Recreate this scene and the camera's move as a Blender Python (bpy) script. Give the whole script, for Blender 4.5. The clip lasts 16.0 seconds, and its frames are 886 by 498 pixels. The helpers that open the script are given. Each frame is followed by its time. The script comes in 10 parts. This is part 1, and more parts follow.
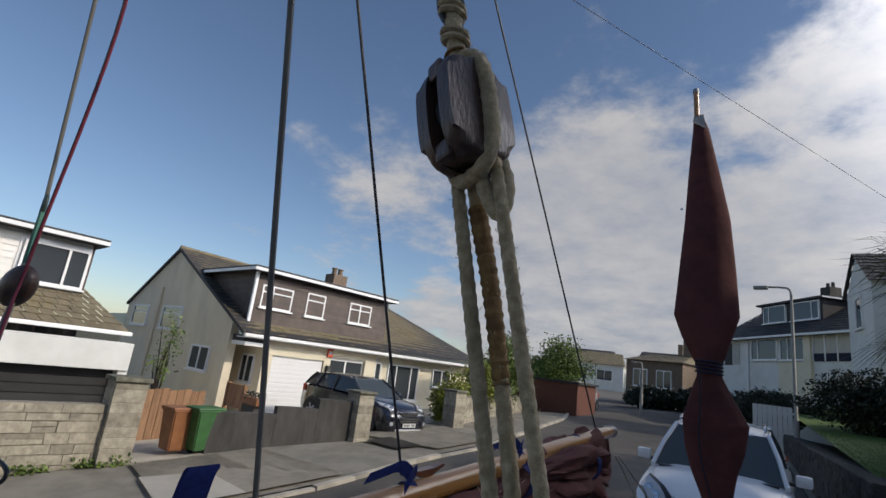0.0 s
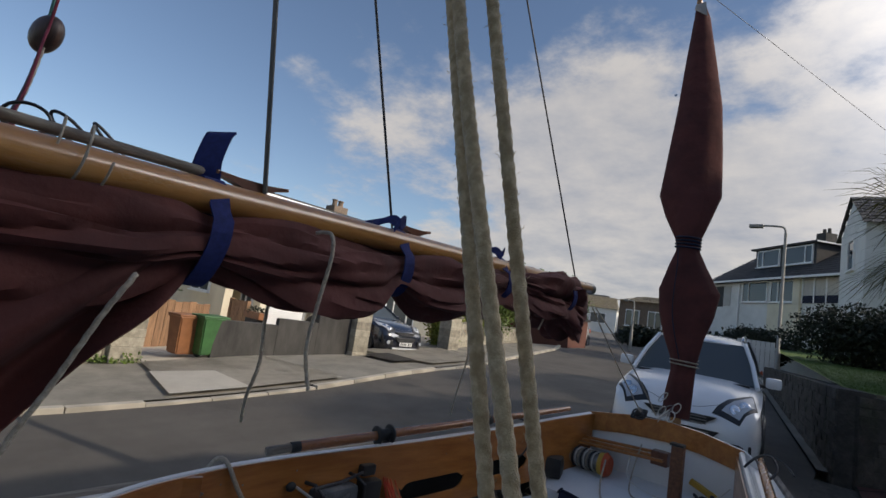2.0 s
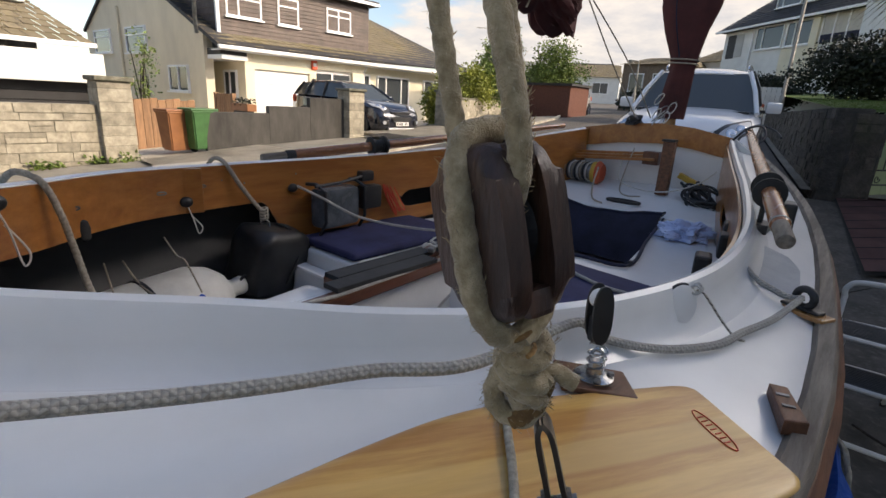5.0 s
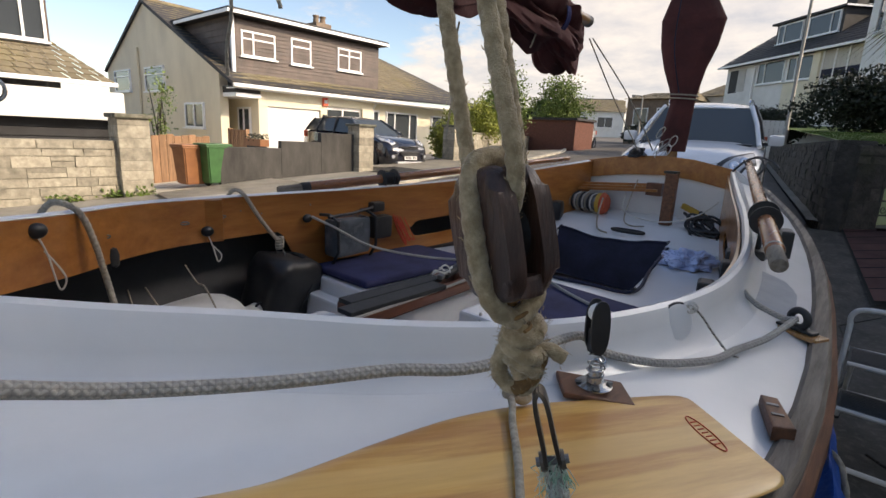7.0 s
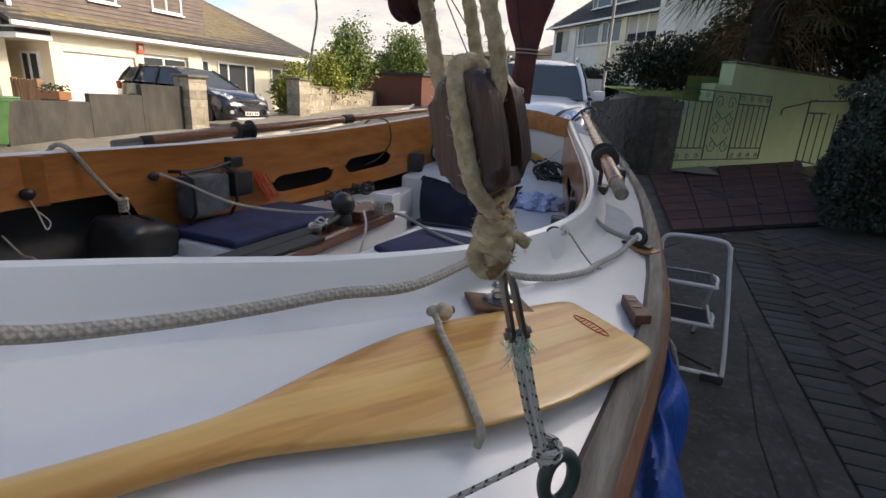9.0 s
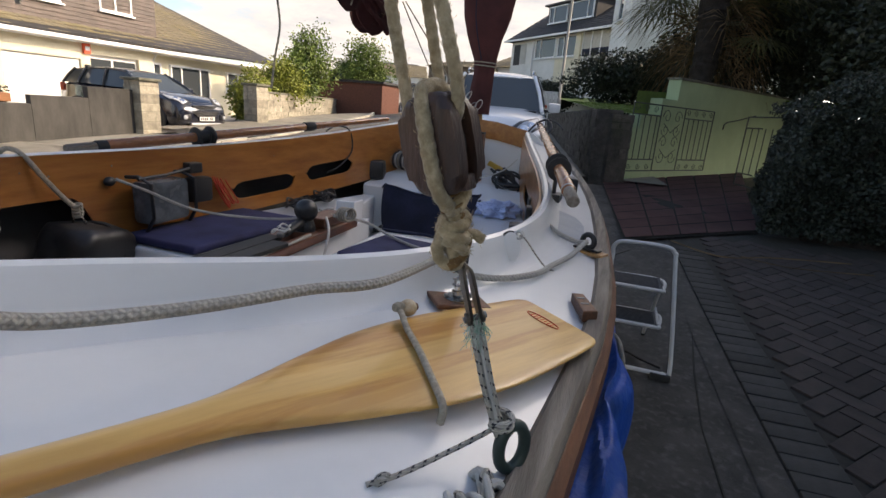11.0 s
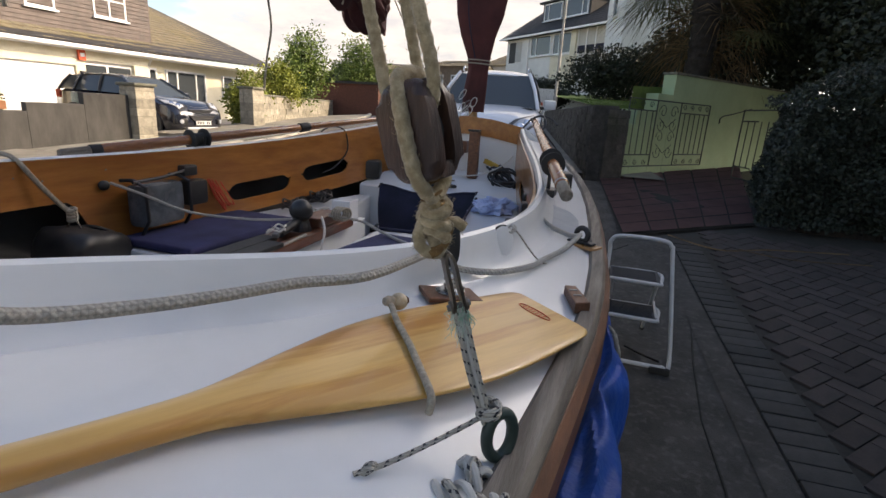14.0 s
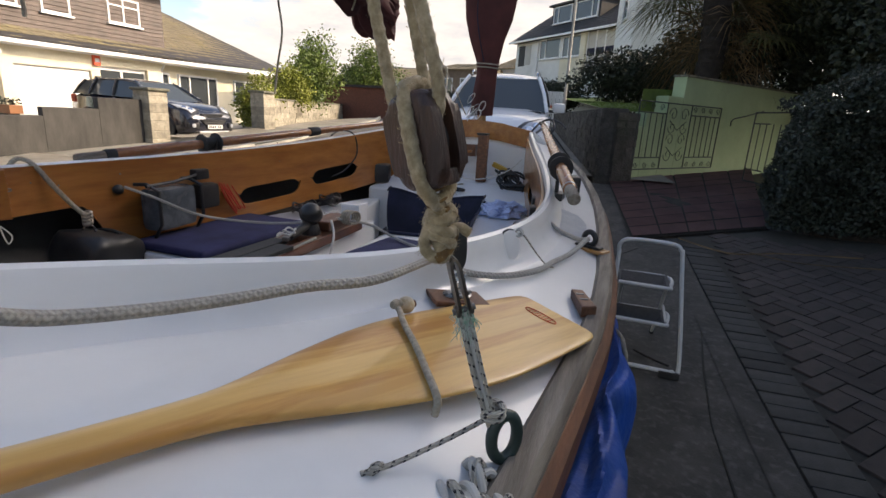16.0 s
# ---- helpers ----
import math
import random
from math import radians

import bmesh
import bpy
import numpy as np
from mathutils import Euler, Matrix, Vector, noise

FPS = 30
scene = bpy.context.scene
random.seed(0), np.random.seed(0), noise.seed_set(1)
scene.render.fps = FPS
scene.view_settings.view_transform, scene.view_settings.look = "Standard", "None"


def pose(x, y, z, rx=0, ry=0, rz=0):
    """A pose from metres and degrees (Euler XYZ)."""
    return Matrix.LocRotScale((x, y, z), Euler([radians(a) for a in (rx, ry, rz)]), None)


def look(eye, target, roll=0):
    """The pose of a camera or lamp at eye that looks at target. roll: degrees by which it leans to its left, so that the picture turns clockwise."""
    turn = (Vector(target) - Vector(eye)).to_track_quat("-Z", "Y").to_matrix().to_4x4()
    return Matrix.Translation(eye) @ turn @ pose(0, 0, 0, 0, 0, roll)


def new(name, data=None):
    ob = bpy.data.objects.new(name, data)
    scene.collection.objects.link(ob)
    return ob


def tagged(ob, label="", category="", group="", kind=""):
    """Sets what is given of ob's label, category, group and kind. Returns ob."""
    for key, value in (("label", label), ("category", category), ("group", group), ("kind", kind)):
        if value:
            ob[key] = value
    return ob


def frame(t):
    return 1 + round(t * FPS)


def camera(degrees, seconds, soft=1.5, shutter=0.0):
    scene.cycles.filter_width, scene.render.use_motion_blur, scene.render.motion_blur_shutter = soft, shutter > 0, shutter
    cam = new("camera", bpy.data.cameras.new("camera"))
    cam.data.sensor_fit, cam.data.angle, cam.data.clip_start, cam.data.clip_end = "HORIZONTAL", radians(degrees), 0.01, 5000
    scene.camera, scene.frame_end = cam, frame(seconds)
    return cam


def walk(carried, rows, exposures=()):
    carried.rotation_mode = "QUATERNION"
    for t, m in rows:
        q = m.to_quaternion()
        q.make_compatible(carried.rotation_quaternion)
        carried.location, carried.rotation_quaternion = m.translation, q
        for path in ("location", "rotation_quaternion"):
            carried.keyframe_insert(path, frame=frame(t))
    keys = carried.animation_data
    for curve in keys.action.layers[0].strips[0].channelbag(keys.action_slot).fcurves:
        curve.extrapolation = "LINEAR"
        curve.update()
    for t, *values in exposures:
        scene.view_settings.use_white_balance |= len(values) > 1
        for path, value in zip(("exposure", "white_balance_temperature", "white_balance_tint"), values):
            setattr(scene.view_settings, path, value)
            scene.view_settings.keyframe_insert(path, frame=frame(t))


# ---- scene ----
cam = camera(83.6, 16.0)
PATH = [
    (0, (0.078, -0.093, 2.391), (-1.237, 1.34, 2.857), 7.3),
    (0.5, (0.11, -0.098, 2.286), (-1.226, 1.333, 2.696), 8.6),
    (1, (0.144, -0.106, 2.159), (-1.205, 1.324, 2.527), 9.1),
    (1.5, (0.159, -0.097, 2.03), (-1.174, 1.36, 2.346), 9.9),
    (2, (0.198, -0.067, 1.878), (-1.121, 1.416, 2.123), 8.8),
    (2.5, (0.225, 0.001, 1.708), (-1.069, 1.526, 1.69), 6.4),
    (3, (0.225, 0.063, 1.515), (-1.043, 1.571, 1.17), 4.2),
    (3.5, (0.228, 0.08, 1.401), (-0.986, 1.563, 0.832), 4.1),
    (4, (0.229, 0.07, 1.416), (-0.964, 1.548, 0.788), 3.8),
    (6.3, (0.302, -0.031, 1.467), (-0.95, 1.461, 1.015), 3.1),
    (6.5, (0.301, -0.033, 1.465), (-0.955, 1.458, 1.019), 3.3),
    (7, (0.302, -0.035, 1.45), (-0.961, 1.45, 1.003), 2.9),
    (7.5, (0.31, -0.03, 1.424), (-0.944, 1.454, 0.952), 1.8),
    (8, (0.241, -0.025, 1.399), (-0.831, 1.581, 0.878), 3.0),
    (8.5, (0.234, -0.061, 1.402), (-0.652, 1.642, 0.841), 2.9),
    (9, (0.255, -0.114, 1.415), (-0.492, 1.649, 0.838), 3.4),
    (9.5, (0.273, -0.153, 1.421), (-0.375, 1.654, 0.86), 3.9),
    (12, (0.274, -0.172, 1.419), (-0.324, 1.662, 0.89), 4.4),
    (12.5, (0.276, -0.172, 1.413), (-0.319, 1.663, 0.884), 4.0),
    (13, (0.279, -0.17, 1.411), (-0.316, 1.663, 0.876), 3.8),
    (13.5, (0.281, -0.169, 1.409), (-0.317, 1.664, 0.875), 3.7),
    (14, (0.29, -0.169, 1.412), (-0.314, 1.661, 0.877), 3.4),
    (14.5, (0.294, -0.17, 1.412), (-0.32, 1.657, 0.877), 3.3),
    (15, (0.298, -0.172, 1.414), (-0.325, 1.652, 0.88), 3.2),
    (15.5, (0.297, -0.174, 1.414), (-0.334, 1.648, 0.884), 3.3),
    (16, (0.296, -0.177, 1.417), (-0.344, 1.644, 0.891), 3.2),
]
walk(cam, [(t, look(eye, target, roll)) for t, eye, target, roll in PATH],
     [(0, -0.22, 6300, 12), (1.5, -0.12, 6500, 12), (2.5, 0.15, 6850, 13), (3.5, 0.66, 7350, 15), (7, 0.74, 7400, 15), (9, 0.89, 7600, 16), (16, 0.98, 7700, 16)])

# ---- daylight: one low sun over the houses on the near side, broken cloud ----
SUN_EL, SUN_AZ = 33.0, (0.93, 0.36)
az = Vector(SUN_AZ).normalized()
to_sun = Vector((az.x * math.cos(radians(SUN_EL)), az.y * math.cos(radians(SUN_EL)), math.sin(radians(SUN_EL))))
sun = new("sun", bpy.data.lights.new("sun", "SUN"))
sun.data.energy, sun.data.angle, sun.data.color = 2.75, radians(0.6), (1.0, 0.89, 0.72)
sun.matrix_world = look(to_sun * 60, (0, 0, 0))

world = bpy.data.worlds.new("sky")
scene.world = world
world.use_nodes = True
wn, wl = world.node_tree.nodes, world.node_tree.links
wn.clear()
w_out = wn.new("ShaderNodeOutputWorld")
sky = wn.new("ShaderNodeTexSky")
sky.sky_type, sky.sun_disc = "NISHITA", False
sky.sun_elevation, sky.sun_rotation = radians(SUN_EL), math.atan2(az.x, az.y)
sky.air_density, sky.dust_density, sky.ozone_density = 1.0, 0.6, 2.0
bg_sky, bg_cloud, mix_w = wn.new("ShaderNodeBackground"), wn.new("ShaderNodeBackground"), wn.new("ShaderNodeMixShader")
bg_sky.inputs["Strength"].default_value = 0.125
wl.new(sky.outputs[0], bg_sky.inputs["Color"])
tc = wn.new("ShaderNodeTexCoord")
sep = wn.new("ShaderNodeSeparateXYZ")
wl.new(tc.outputs["Generated"], sep.inputs[0])


def wmath(op, a, b=None, c=None):
    n = wn.new("ShaderNodeMath")
    n.operation = op
    for i, v in enumerate((a, b, c)):
        if v is None:
            continue
        if isinstance(v, (int, float)):
            n.inputs[i].default_value = v
        else:
            wl.new(v, n.inputs[i])
    return n.outputs[0]


lift = wmath("ADD", wmath("MAXIMUM", sep.outputs["Z"], 0.0), 0.22)
comb = wn.new("ShaderNodeCombineXYZ")
wl.new(wmath("DIVIDE", sep.outputs["X"], lift), comb.inputs[0])
wl.new(wmath("DIVIDE", sep.outputs["Y"], lift), comb.inputs[1])
n_big, n_fine = wn.new("ShaderNodeTexNoise"), wn.new("ShaderNodeTexNoise")
for n, s, d, r in ((n_big, 0.75, 3.0, 0.5), (n_fine, 3.2, 8.0, 0.62)):
    n.inputs["Scale"].default_value, n.inputs["Detail"].default_value, n.inputs["Roughness"].default_value = s, d, r
    wl.new(comb.outputs[0], n.inputs["Vector"])
cover = wmath("ADD", wmath("MULTIPLY", n_big.outputs["Fac"], 1.25), wmath("MULTIPLY", n_fine.outputs["Fac"], 0.75))
# more cloud low down, towards the east end of the street and, unseen, behind for fill
cover = wmath("ADD", cover, wmath("MULTIPLY", wmath("SUBTRACT", 0.42, sep.outputs["Z"]), 0.34))
cover = wmath("ADD", cover, wmath("MULTIPLY", wmath("SUBTRACT", wmath("ABSOLUTE", wmath("ADD", sep.outputs["Y"], 0.08)), 0.68), 0.85))
# thin bright cloud round the unseen sun, added to fill the shaded deck
sun_dot = wn.new("ShaderNodeVectorMath")
sun_dot.operation = "DOT_PRODUCT"
wl.new(tc.outputs["Generated"], sun_dot.inputs[0])
sun_dot.inputs[1].default_value = to_sun
near_sun = wmath("MAXIMUM", sun_dot.outputs["Value"], 0.0)
cover = wmath("ADD", cover, wmath("MULTIPLY", wmath("POWER", near_sun, 3.0), 0.45))
# a bank of cumulus low over the end of the street
bank = wn.new("ShaderNodeVectorMath")
bank.operation = "DOT_PRODUCT"
wl.new(tc.outputs["Generated"], bank.inputs[0])
bank.inputs[1].default_value = Vector((-0.42, 0.88, 0.22)).normalized()
cover = wmath("ADD", cover, wmath("MULTIPLY", wmath("POWER", wmath("MAXIMUM", bank.outputs["Value"], 0.0), 34.0), 0.34))
ramp = wn.new("ShaderNodeMapRange")
ramp.inputs["From Min"].default_value, ramp.inputs["From Max"].default_value = 1.06, 1.29
ramp.interpolation_type = "SMOOTHSTEP"
wl.new(cover, ramp.inputs["Value"])
c_ramp = wn.new("ShaderNodeValToRGB")
c_ramp.color_ramp.elements[0].color, c_ramp.color_ramp.elements[1].color = (0.62, 0.66, 0.74, 1), (1.0, 0.97, 0.93, 1)
c_ramp.color_ramp.elements[0].position, c_ramp.color_ramp.elements[1].position = 0.3, 0.65
wl.new(n_fine.outputs["Fac"], c_ramp.inputs[0])
wl.new(c_ramp.outputs[0], bg_cloud.inputs["Color"])
# cloud strength climbs steeply near the sun, as added fill from out of view
wl.new(wmath("MULTIPLY_ADD", wmath("POWER", near_sun, 5.0), 13.0, 0.62), bg_cloud.inputs["Strength"])
wl.new(wmath("MULTIPLY", ramp.outputs["Result"], 0.92), mix_w.inputs[0])
wl.new(bg_sky.outputs[0], mix_w.inputs[1])
wl.new(bg_cloud.outputs[0], mix_w.inputs[2])
wl.new(mix_w.outputs[0], w_out.inputs[0])

# ---- materials ----
def mat(name, col, rough=0.6, col2=None, scale=6.0, amount=0.5, bump=0.0, bump_scale=40.0, metal=0.0, stretch=(1, 1, 1), coat=0.0,
        spots=None, spot_scale=3.0, spot_amount=0.35, random_amount=0.0, island=False, bump_dist=0.004, sheen=0.0, spec=0.5):
    """Principled surface: two colours mixed by coarse and fine noise, stains of a third, relief, and a change from piece to piece."""
    m = bpy.data.materials.new(name)
    m.use_nodes = True
    nt = m.node_tree
    n, l = nt.nodes, nt.links
    p = n["Principled BSDF"]
    p.inputs["Roughness"].default_value, p.inputs["Metallic"].default_value = rough, metal
    p.inputs["Coat Weight"].default_value = coat
    p.inputs["Specular IOR Level"].default_value = spec
    if coat:
        p.inputs["Coat Roughness"].default_value = 0.08
    if sheen:
        p.inputs["Sheen Weight"].default_value = sheen
    t, mp = n.new("ShaderNodeTexCoord"), n.new("ShaderNodeMapping")
    mp.inputs["Scale"].default_value = stretch
    l.new(t.outputs["Object"], mp.inputs["Vector"])
    col2 = col2 or tuple(c * 0.72 for c in col)
    a = n.new("ShaderNodeTexNoise")
    a.inputs["Scale"].default_value, a.inputs["Detail"].default_value, a.inputs["Roughness"].default_value = scale, 8, 0.65
    l.new(mp.outputs[0], a.inputs["Vector"])
    r = n.new("ShaderNodeMapRange")
    r.inputs["From Min"].default_value, r.inputs["From Max"].default_value = 0.35, 0.68
    r.inputs["To Max"].default_value = amount * 1.6
    l.new(a.outputs["Fac"], r.inputs["Value"])
    mx = n.new("ShaderNodeMix")
    mx.data_type = "RGBA"
    mx.inputs["A"].default_value, mx.inputs["B"].default_value = (*col, 1), (*col2, 1)
    l.new(r.outputs["Result"], mx.inputs["Factor"])
    out = mx.outputs["Result"]
    if spots:
        b = n.new("ShaderNodeTexNoise")
        b.inputs["Scale"].default_value, b.inputs["Detail"].default_value = spot_scale, 5
        l.new(mp.outputs[0], b.inputs["Vector"])
        br = n.new("ShaderNodeMapRange")
        br.inputs["From Min"].default_value, br.inputs["From Max"].default_value = 0.52, 0.72
        br.inputs["To Max"].default_value = spot_amount
        l.new(b.outputs["Fac"], br.inputs["Value"])
        m2 = n.new("ShaderNodeMix")
        m2.data_type = "RGBA"
        m2.inputs["B"].default_value = (*spots, 1)
        l.new(out, m2.inputs["A"])
        l.new(br.outputs["Result"], m2.inputs["Factor"])
        out = m2.outputs["Result"]
    if random_amount:
        if island:
            g = n.new("ShaderNodeNewGeometry")
            src = g.outputs["Random Per Island"]
        else:
            g = n.new("ShaderNodeObjectInfo")
            src = g.outputs["Random"]
        hsv = n.new("ShaderNodeHueSaturation")
        rr = n.new("ShaderNodeMapRange")
        rr.inputs["To Min"].default_value, rr.inputs["To Max"].default_value = 1 - random_amount, 1 + random_amount
        l.new(src, rr.inputs["Value"])
        l.new(rr.outputs["Result"], hsv.inputs["Value"])
        l.new(out, hsv.inputs["Color"])
        out = hsv.outputs["Color"]
    l.new(out, p.inputs["Base Color"])
    rv = n.new("ShaderNodeMapRange")
    rv.inputs["To Min"].default_value, rv.inputs["To Max"].default_value = max(0.02, rough - 0.08), min(1, rough + 0.1)
    l.new(a.outputs["Fac"], rv.inputs["Value"])
    l.new(rv.outputs["Result"], p.inputs["Roughness"])
    if bump:
        bn, bt = n.new("ShaderNodeBump"), n.new("ShaderNodeTexNoise")
        bt.inputs["Scale"].default_value, bt.inputs["Detail"].default_value = bump_scale, 6
        l.new(mp.outputs[0], bt.inputs["Vector"])
        bn.inputs["Strength"].default_value, bn.inputs["Distance"].default_value = bump, bump_dist
        l.new(bt.outputs["Fac"], bn.inputs["Height"])
        l.new(bn.outputs[0], p.inputs["Normal"])
    return m


def braid(name, col, fleck, turns=90.0, sparse=False):
    """Braided cordage: a diamond weave by the tube's own UVs, with a darker fleck."""
    m = mat(name, col, 0.85, bump=0.0, scale=60)
    n, l = m.node_tree.nodes, m.node_tree.links
    p = n["Principled BSDF"]
    uv = n.new("ShaderNodeUVMap")
    s = n.new("ShaderNodeSeparateXYZ")
    l.new(uv.outputs[0], s.inputs[0])

    def mt(op, a, b):
        k = n.new("ShaderNodeMath")
        k.operation = op
        for i, v in enumerate((a, b)):
            if isinstance(v, (int, float)):
                k.inputs[i].default_value = v
            else:
                l.new(v, k.inputs[i])
        return k.outputs[0]
    u, v = mt("MULTIPLY", s.outputs[0], 4 * 2 * math.pi), mt("MULTIPLY", s.outputs[1], turns * 2 * math.pi)
    w1, w2 = mt("SINE", mt("ADD", u, v), 0), mt("SINE", mt("SUBTRACT", u, v), 0)
    d = mt("MAXIMUM", w1, w2)
    f = mt("MULTIPLY", mt("GREATER_THAN", mt("MULTIPLY", w1, w2), 0.35), 0.75)
    if sparse:
        turn = mt("SINE", mt("ADD", mt("MULTIPLY", s.outputs[0], 2 * math.pi), mt("MULTIPLY", s.outputs[1], 2 * math.pi * turns)), 0)
        f = mt("MULTIPLY", mt("GREATER_THAN", turn, 0.72), mt("GREATER_THAN", d, 0.2))
    mx = n.new("ShaderNodeMix")
    mx.data_type = "RGBA"
    old = p.inputs["Base Color"].links[0].from_socket
    l.new(old, mx.inputs["A"])
    mx.inputs["B"].default_value = (*fleck, 1)
    l.new(f, mx.inputs["Factor"])
    l.new(mx.outputs["Result"], p.inputs["Base Color"])
    b = n.new("ShaderNodeBump")
    b.inputs["Strength"].default_value, b.inputs["Distance"].default_value = 0.8, 0.0012
    l.new(d, b.inputs["Height"])
    l.new(b.outputs[0], p.inputs["Normal"])
    return m


def glass_mat(name, tint=(0.05, 0.058, 0.065), rough=0.03):
    """Window glass seen against a dim room: dark, glossy, partly clear."""
    m = bpy.data.materials.new(name)
    m.use_nodes = True
    p = m.node_tree.nodes["Principled BSDF"]
    p.inputs["Base Color"].default_value, p.inputs["Roughness"].default_value = (*tint, 1), rough
    p.inputs["Specular IOR Level"].default_value = 0.55
    return m


M_GEL = mat("white_gelcoat", (0.80, 0.80, 0.79), 0.22, (0.70, 0.71, 0.70), 2.2, 0.5, 0.05, 30, coat=0.3, spots=(0.55, 0.53, 0.48), spot_scale=9, spot_amount=0.10)
M_NONSLIP = mat("grey_nonslip", (0.36, 0.38, 0.40), 0.8, bump=0.3, bump_scale=300)
M_HULL_IN = mat("near_black_lining", (0.030, 0.031, 0.034), 0.55, (0.055, 0.055, 0.058), 5, bump=0.1)
M_SOLE = mat("grey_deck_paint", (0.58, 0.59, 0.60), 0.55, (0.30, 0.31, 0.32), 6, bump=0.15, bump_scale=90)
M_VARNISH = mat("varnished_ply", (0.43, 0.175, 0.042), 0.32, (0.30, 0.105, 0.022), 3.5, 0.7, 0.1, 60, stretch=(7, 0.7, 7), coat=0.5, spots=(0.16, 0.055, 0.014), spot_scale=2.2, spot_amount=0.4)
M_MAHOG = mat("mahogany", (0.16, 0.055, 0.025), 0.36, (0.085, 0.03, 0.014), 4, 0.7, 0.12, 70, stretch=(6, 0.8, 6), coat=0.35)
M_SPRUCE = mat("varnished_spruce", (0.43, 0.215, 0.065), 0.28, (0.31, 0.135, 0.034), 3.0, 0.7, 0.06, 50, stretch=(8, 0.5, 8), coat=0.6)
M_ASH = mat("weathered_ash", (0.26, 0.225, 0.18), 0.75, (0.13, 0.105, 0.082), 5, 0.8, 0.5, 90, stretch=(9, 0.6, 9), spots=(0.33, 0.30, 0.26), spot_scale=6)
M_OARWOOD = mat("varnished_oar_wood", (0.36, 0.15, 0.062), 0.25, (0.22, 0.085, 0.036), 5, 0.7, 0.1, 80, stretch=(9, 1, 9), coat=0.25)
M_OLDWOOD = mat("oiled_brown_wood", (0.20, 0.080, 0.036), 0.5, (0.095, 0.04, 0.02), 6, 0.7, 0.25, 80, stretch=(9, 1, 9))
M_BLOCK = mat("dark_block_wood", (0.088, 0.042, 0.026), 0.42, (0.035, 0.018, 0.013), 26, 0.8, 0.35, 160, stretch=(2.4, 2.4, 0.35), coat=0.15, spots=(0.15, 0.075, 0.045), spot_scale=30, spot_amount=0.4)
M_MANILA = mat("hemp_rope", (0.58, 0.47, 0.29), 0.95, (0.35, 0.265, 0.145), 120, 0.8, 0.9, 900, bump_dist=0.0012, spots=(0.30, 0.225, 0.115), spot_scale=55, spot_amount=0.65, sheen=0.3)
M_TARRED = mat("stained_whipping", (0.30, 0.17, 0.055), 0.8, (0.16, 0.085, 0.03), 90, 0.8, 0.6, 700, bump_dist=0.001)
M_GREYROPE = mat("grey_laid_rope", (0.44, 0.39, 0.31), 0.9, (0.25, 0.22, 0.17), 120, 0.7, 0.5, 600, bump_dist=0.001)
M_BRAID = braid("grey_braided_rope", (0.44, 0.42, 0.37), (0.27, 0.26, 0.235))
M_FLECK = braid("flecked_braided_cord", (0.50, 0.47, 0.40), (0.035, 0.035, 0.04), 75.0, True)
M_WHITECORD = mat("white_cord", (0.62, 0.60, 0.55), 0.85, bump=0.3, bump_scale=500, bump_dist=0.001)
M_REDCORD = mat("maroon_cord", (0.20, 0.022, 0.045), 0.8, (0.10, 0.015, 0.03), 200)
M_REDLINE = mat("red_cord", (0.55, 0.07, 0.03), 0.8)
M_WIRE = mat("dark_wire_rope", (0.07, 0.07, 0.075), 0.5, bump=0.3, bump_scale=400, metal=0.4)
M_GREYWIRE = mat("grey_line", (0.17, 0.165, 0.15), 0.7, bump=0.3, bump_scale=400)
M_SAIL = mat("tan_sailcloth", (0.098, 0.023, 0.019), 0.85, (0.048, 0.012, 0.011), 4, 0.6, 0.55, 11, bump_dist=0.016, sheen=0.0, spots=(0.115, 0.032, 0.030), spot_scale=2.5, spot_amount=0.5)
M_SAILGREY = mat("grey_sail_patch", (0.42, 0.40, 0.38), 0.8)
M_BLUEWEB = mat("blue_webbing", (0.006, 0.017, 0.125), 0.85, (0.004, 0.010, 0.07), 90, 0.6, 0.6, 800, bump_dist=0.001)
M_TARP = mat("blue_tarpaulin", (0.003, 0.070, 0.36), 0.5, (0.002, 0.040, 0.20), 5, 0.7, 0.6, 26, bump_dist=0.012, spec=0.3)
M_NAVY = mat("navy_canvas", (0.018, 0.022, 0.085), 0.85, (0.012, 0.014, 0.05), 7, 0.7, 0.4, 300, bump_dist=0.001)
M_NAVYDARK = mat("dark_navy_canvas", (0.010, 0.013, 0.040), 0.8, (0.006, 0.008, 0.02), 7, 0.7, 0.3, 60)
M_BLACK = mat("black_plastic", (0.012, 0.012, 0.013), 0.42, (0.03, 0.03, 0.03), 12, 0.5, 0.1, 80)
M_RUBBER = mat("black_rubber", (0.016, 0.016, 0.016), 0.75, (0.035, 0.035, 0.034), 20, 0.6, 0.2, 90)
M_STEEL = mat("stainless_steel", (0.55, 0.55, 0.54), 0.22, (0.40, 0.39, 0.37), 40, 0.5, 0.1, 120, metal=1.0)
M_GALV = mat("dull_metal", (0.30, 0.30, 0.30), 0.5, (0.18, 0.17, 0.16), 30, 0.6, metal=0.9)
M_BRONZE = mat("dark_bronze", (0.20, 0.165, 0.13), 0.38, (0.10, 0.085, 0.07), 30, 0.6, metal=0.85)
M_GREENRING = mat("green_coated_ring", (0.035, 0.060, 0.050), 0.4, (0.02, 0.03, 0.028), 30)
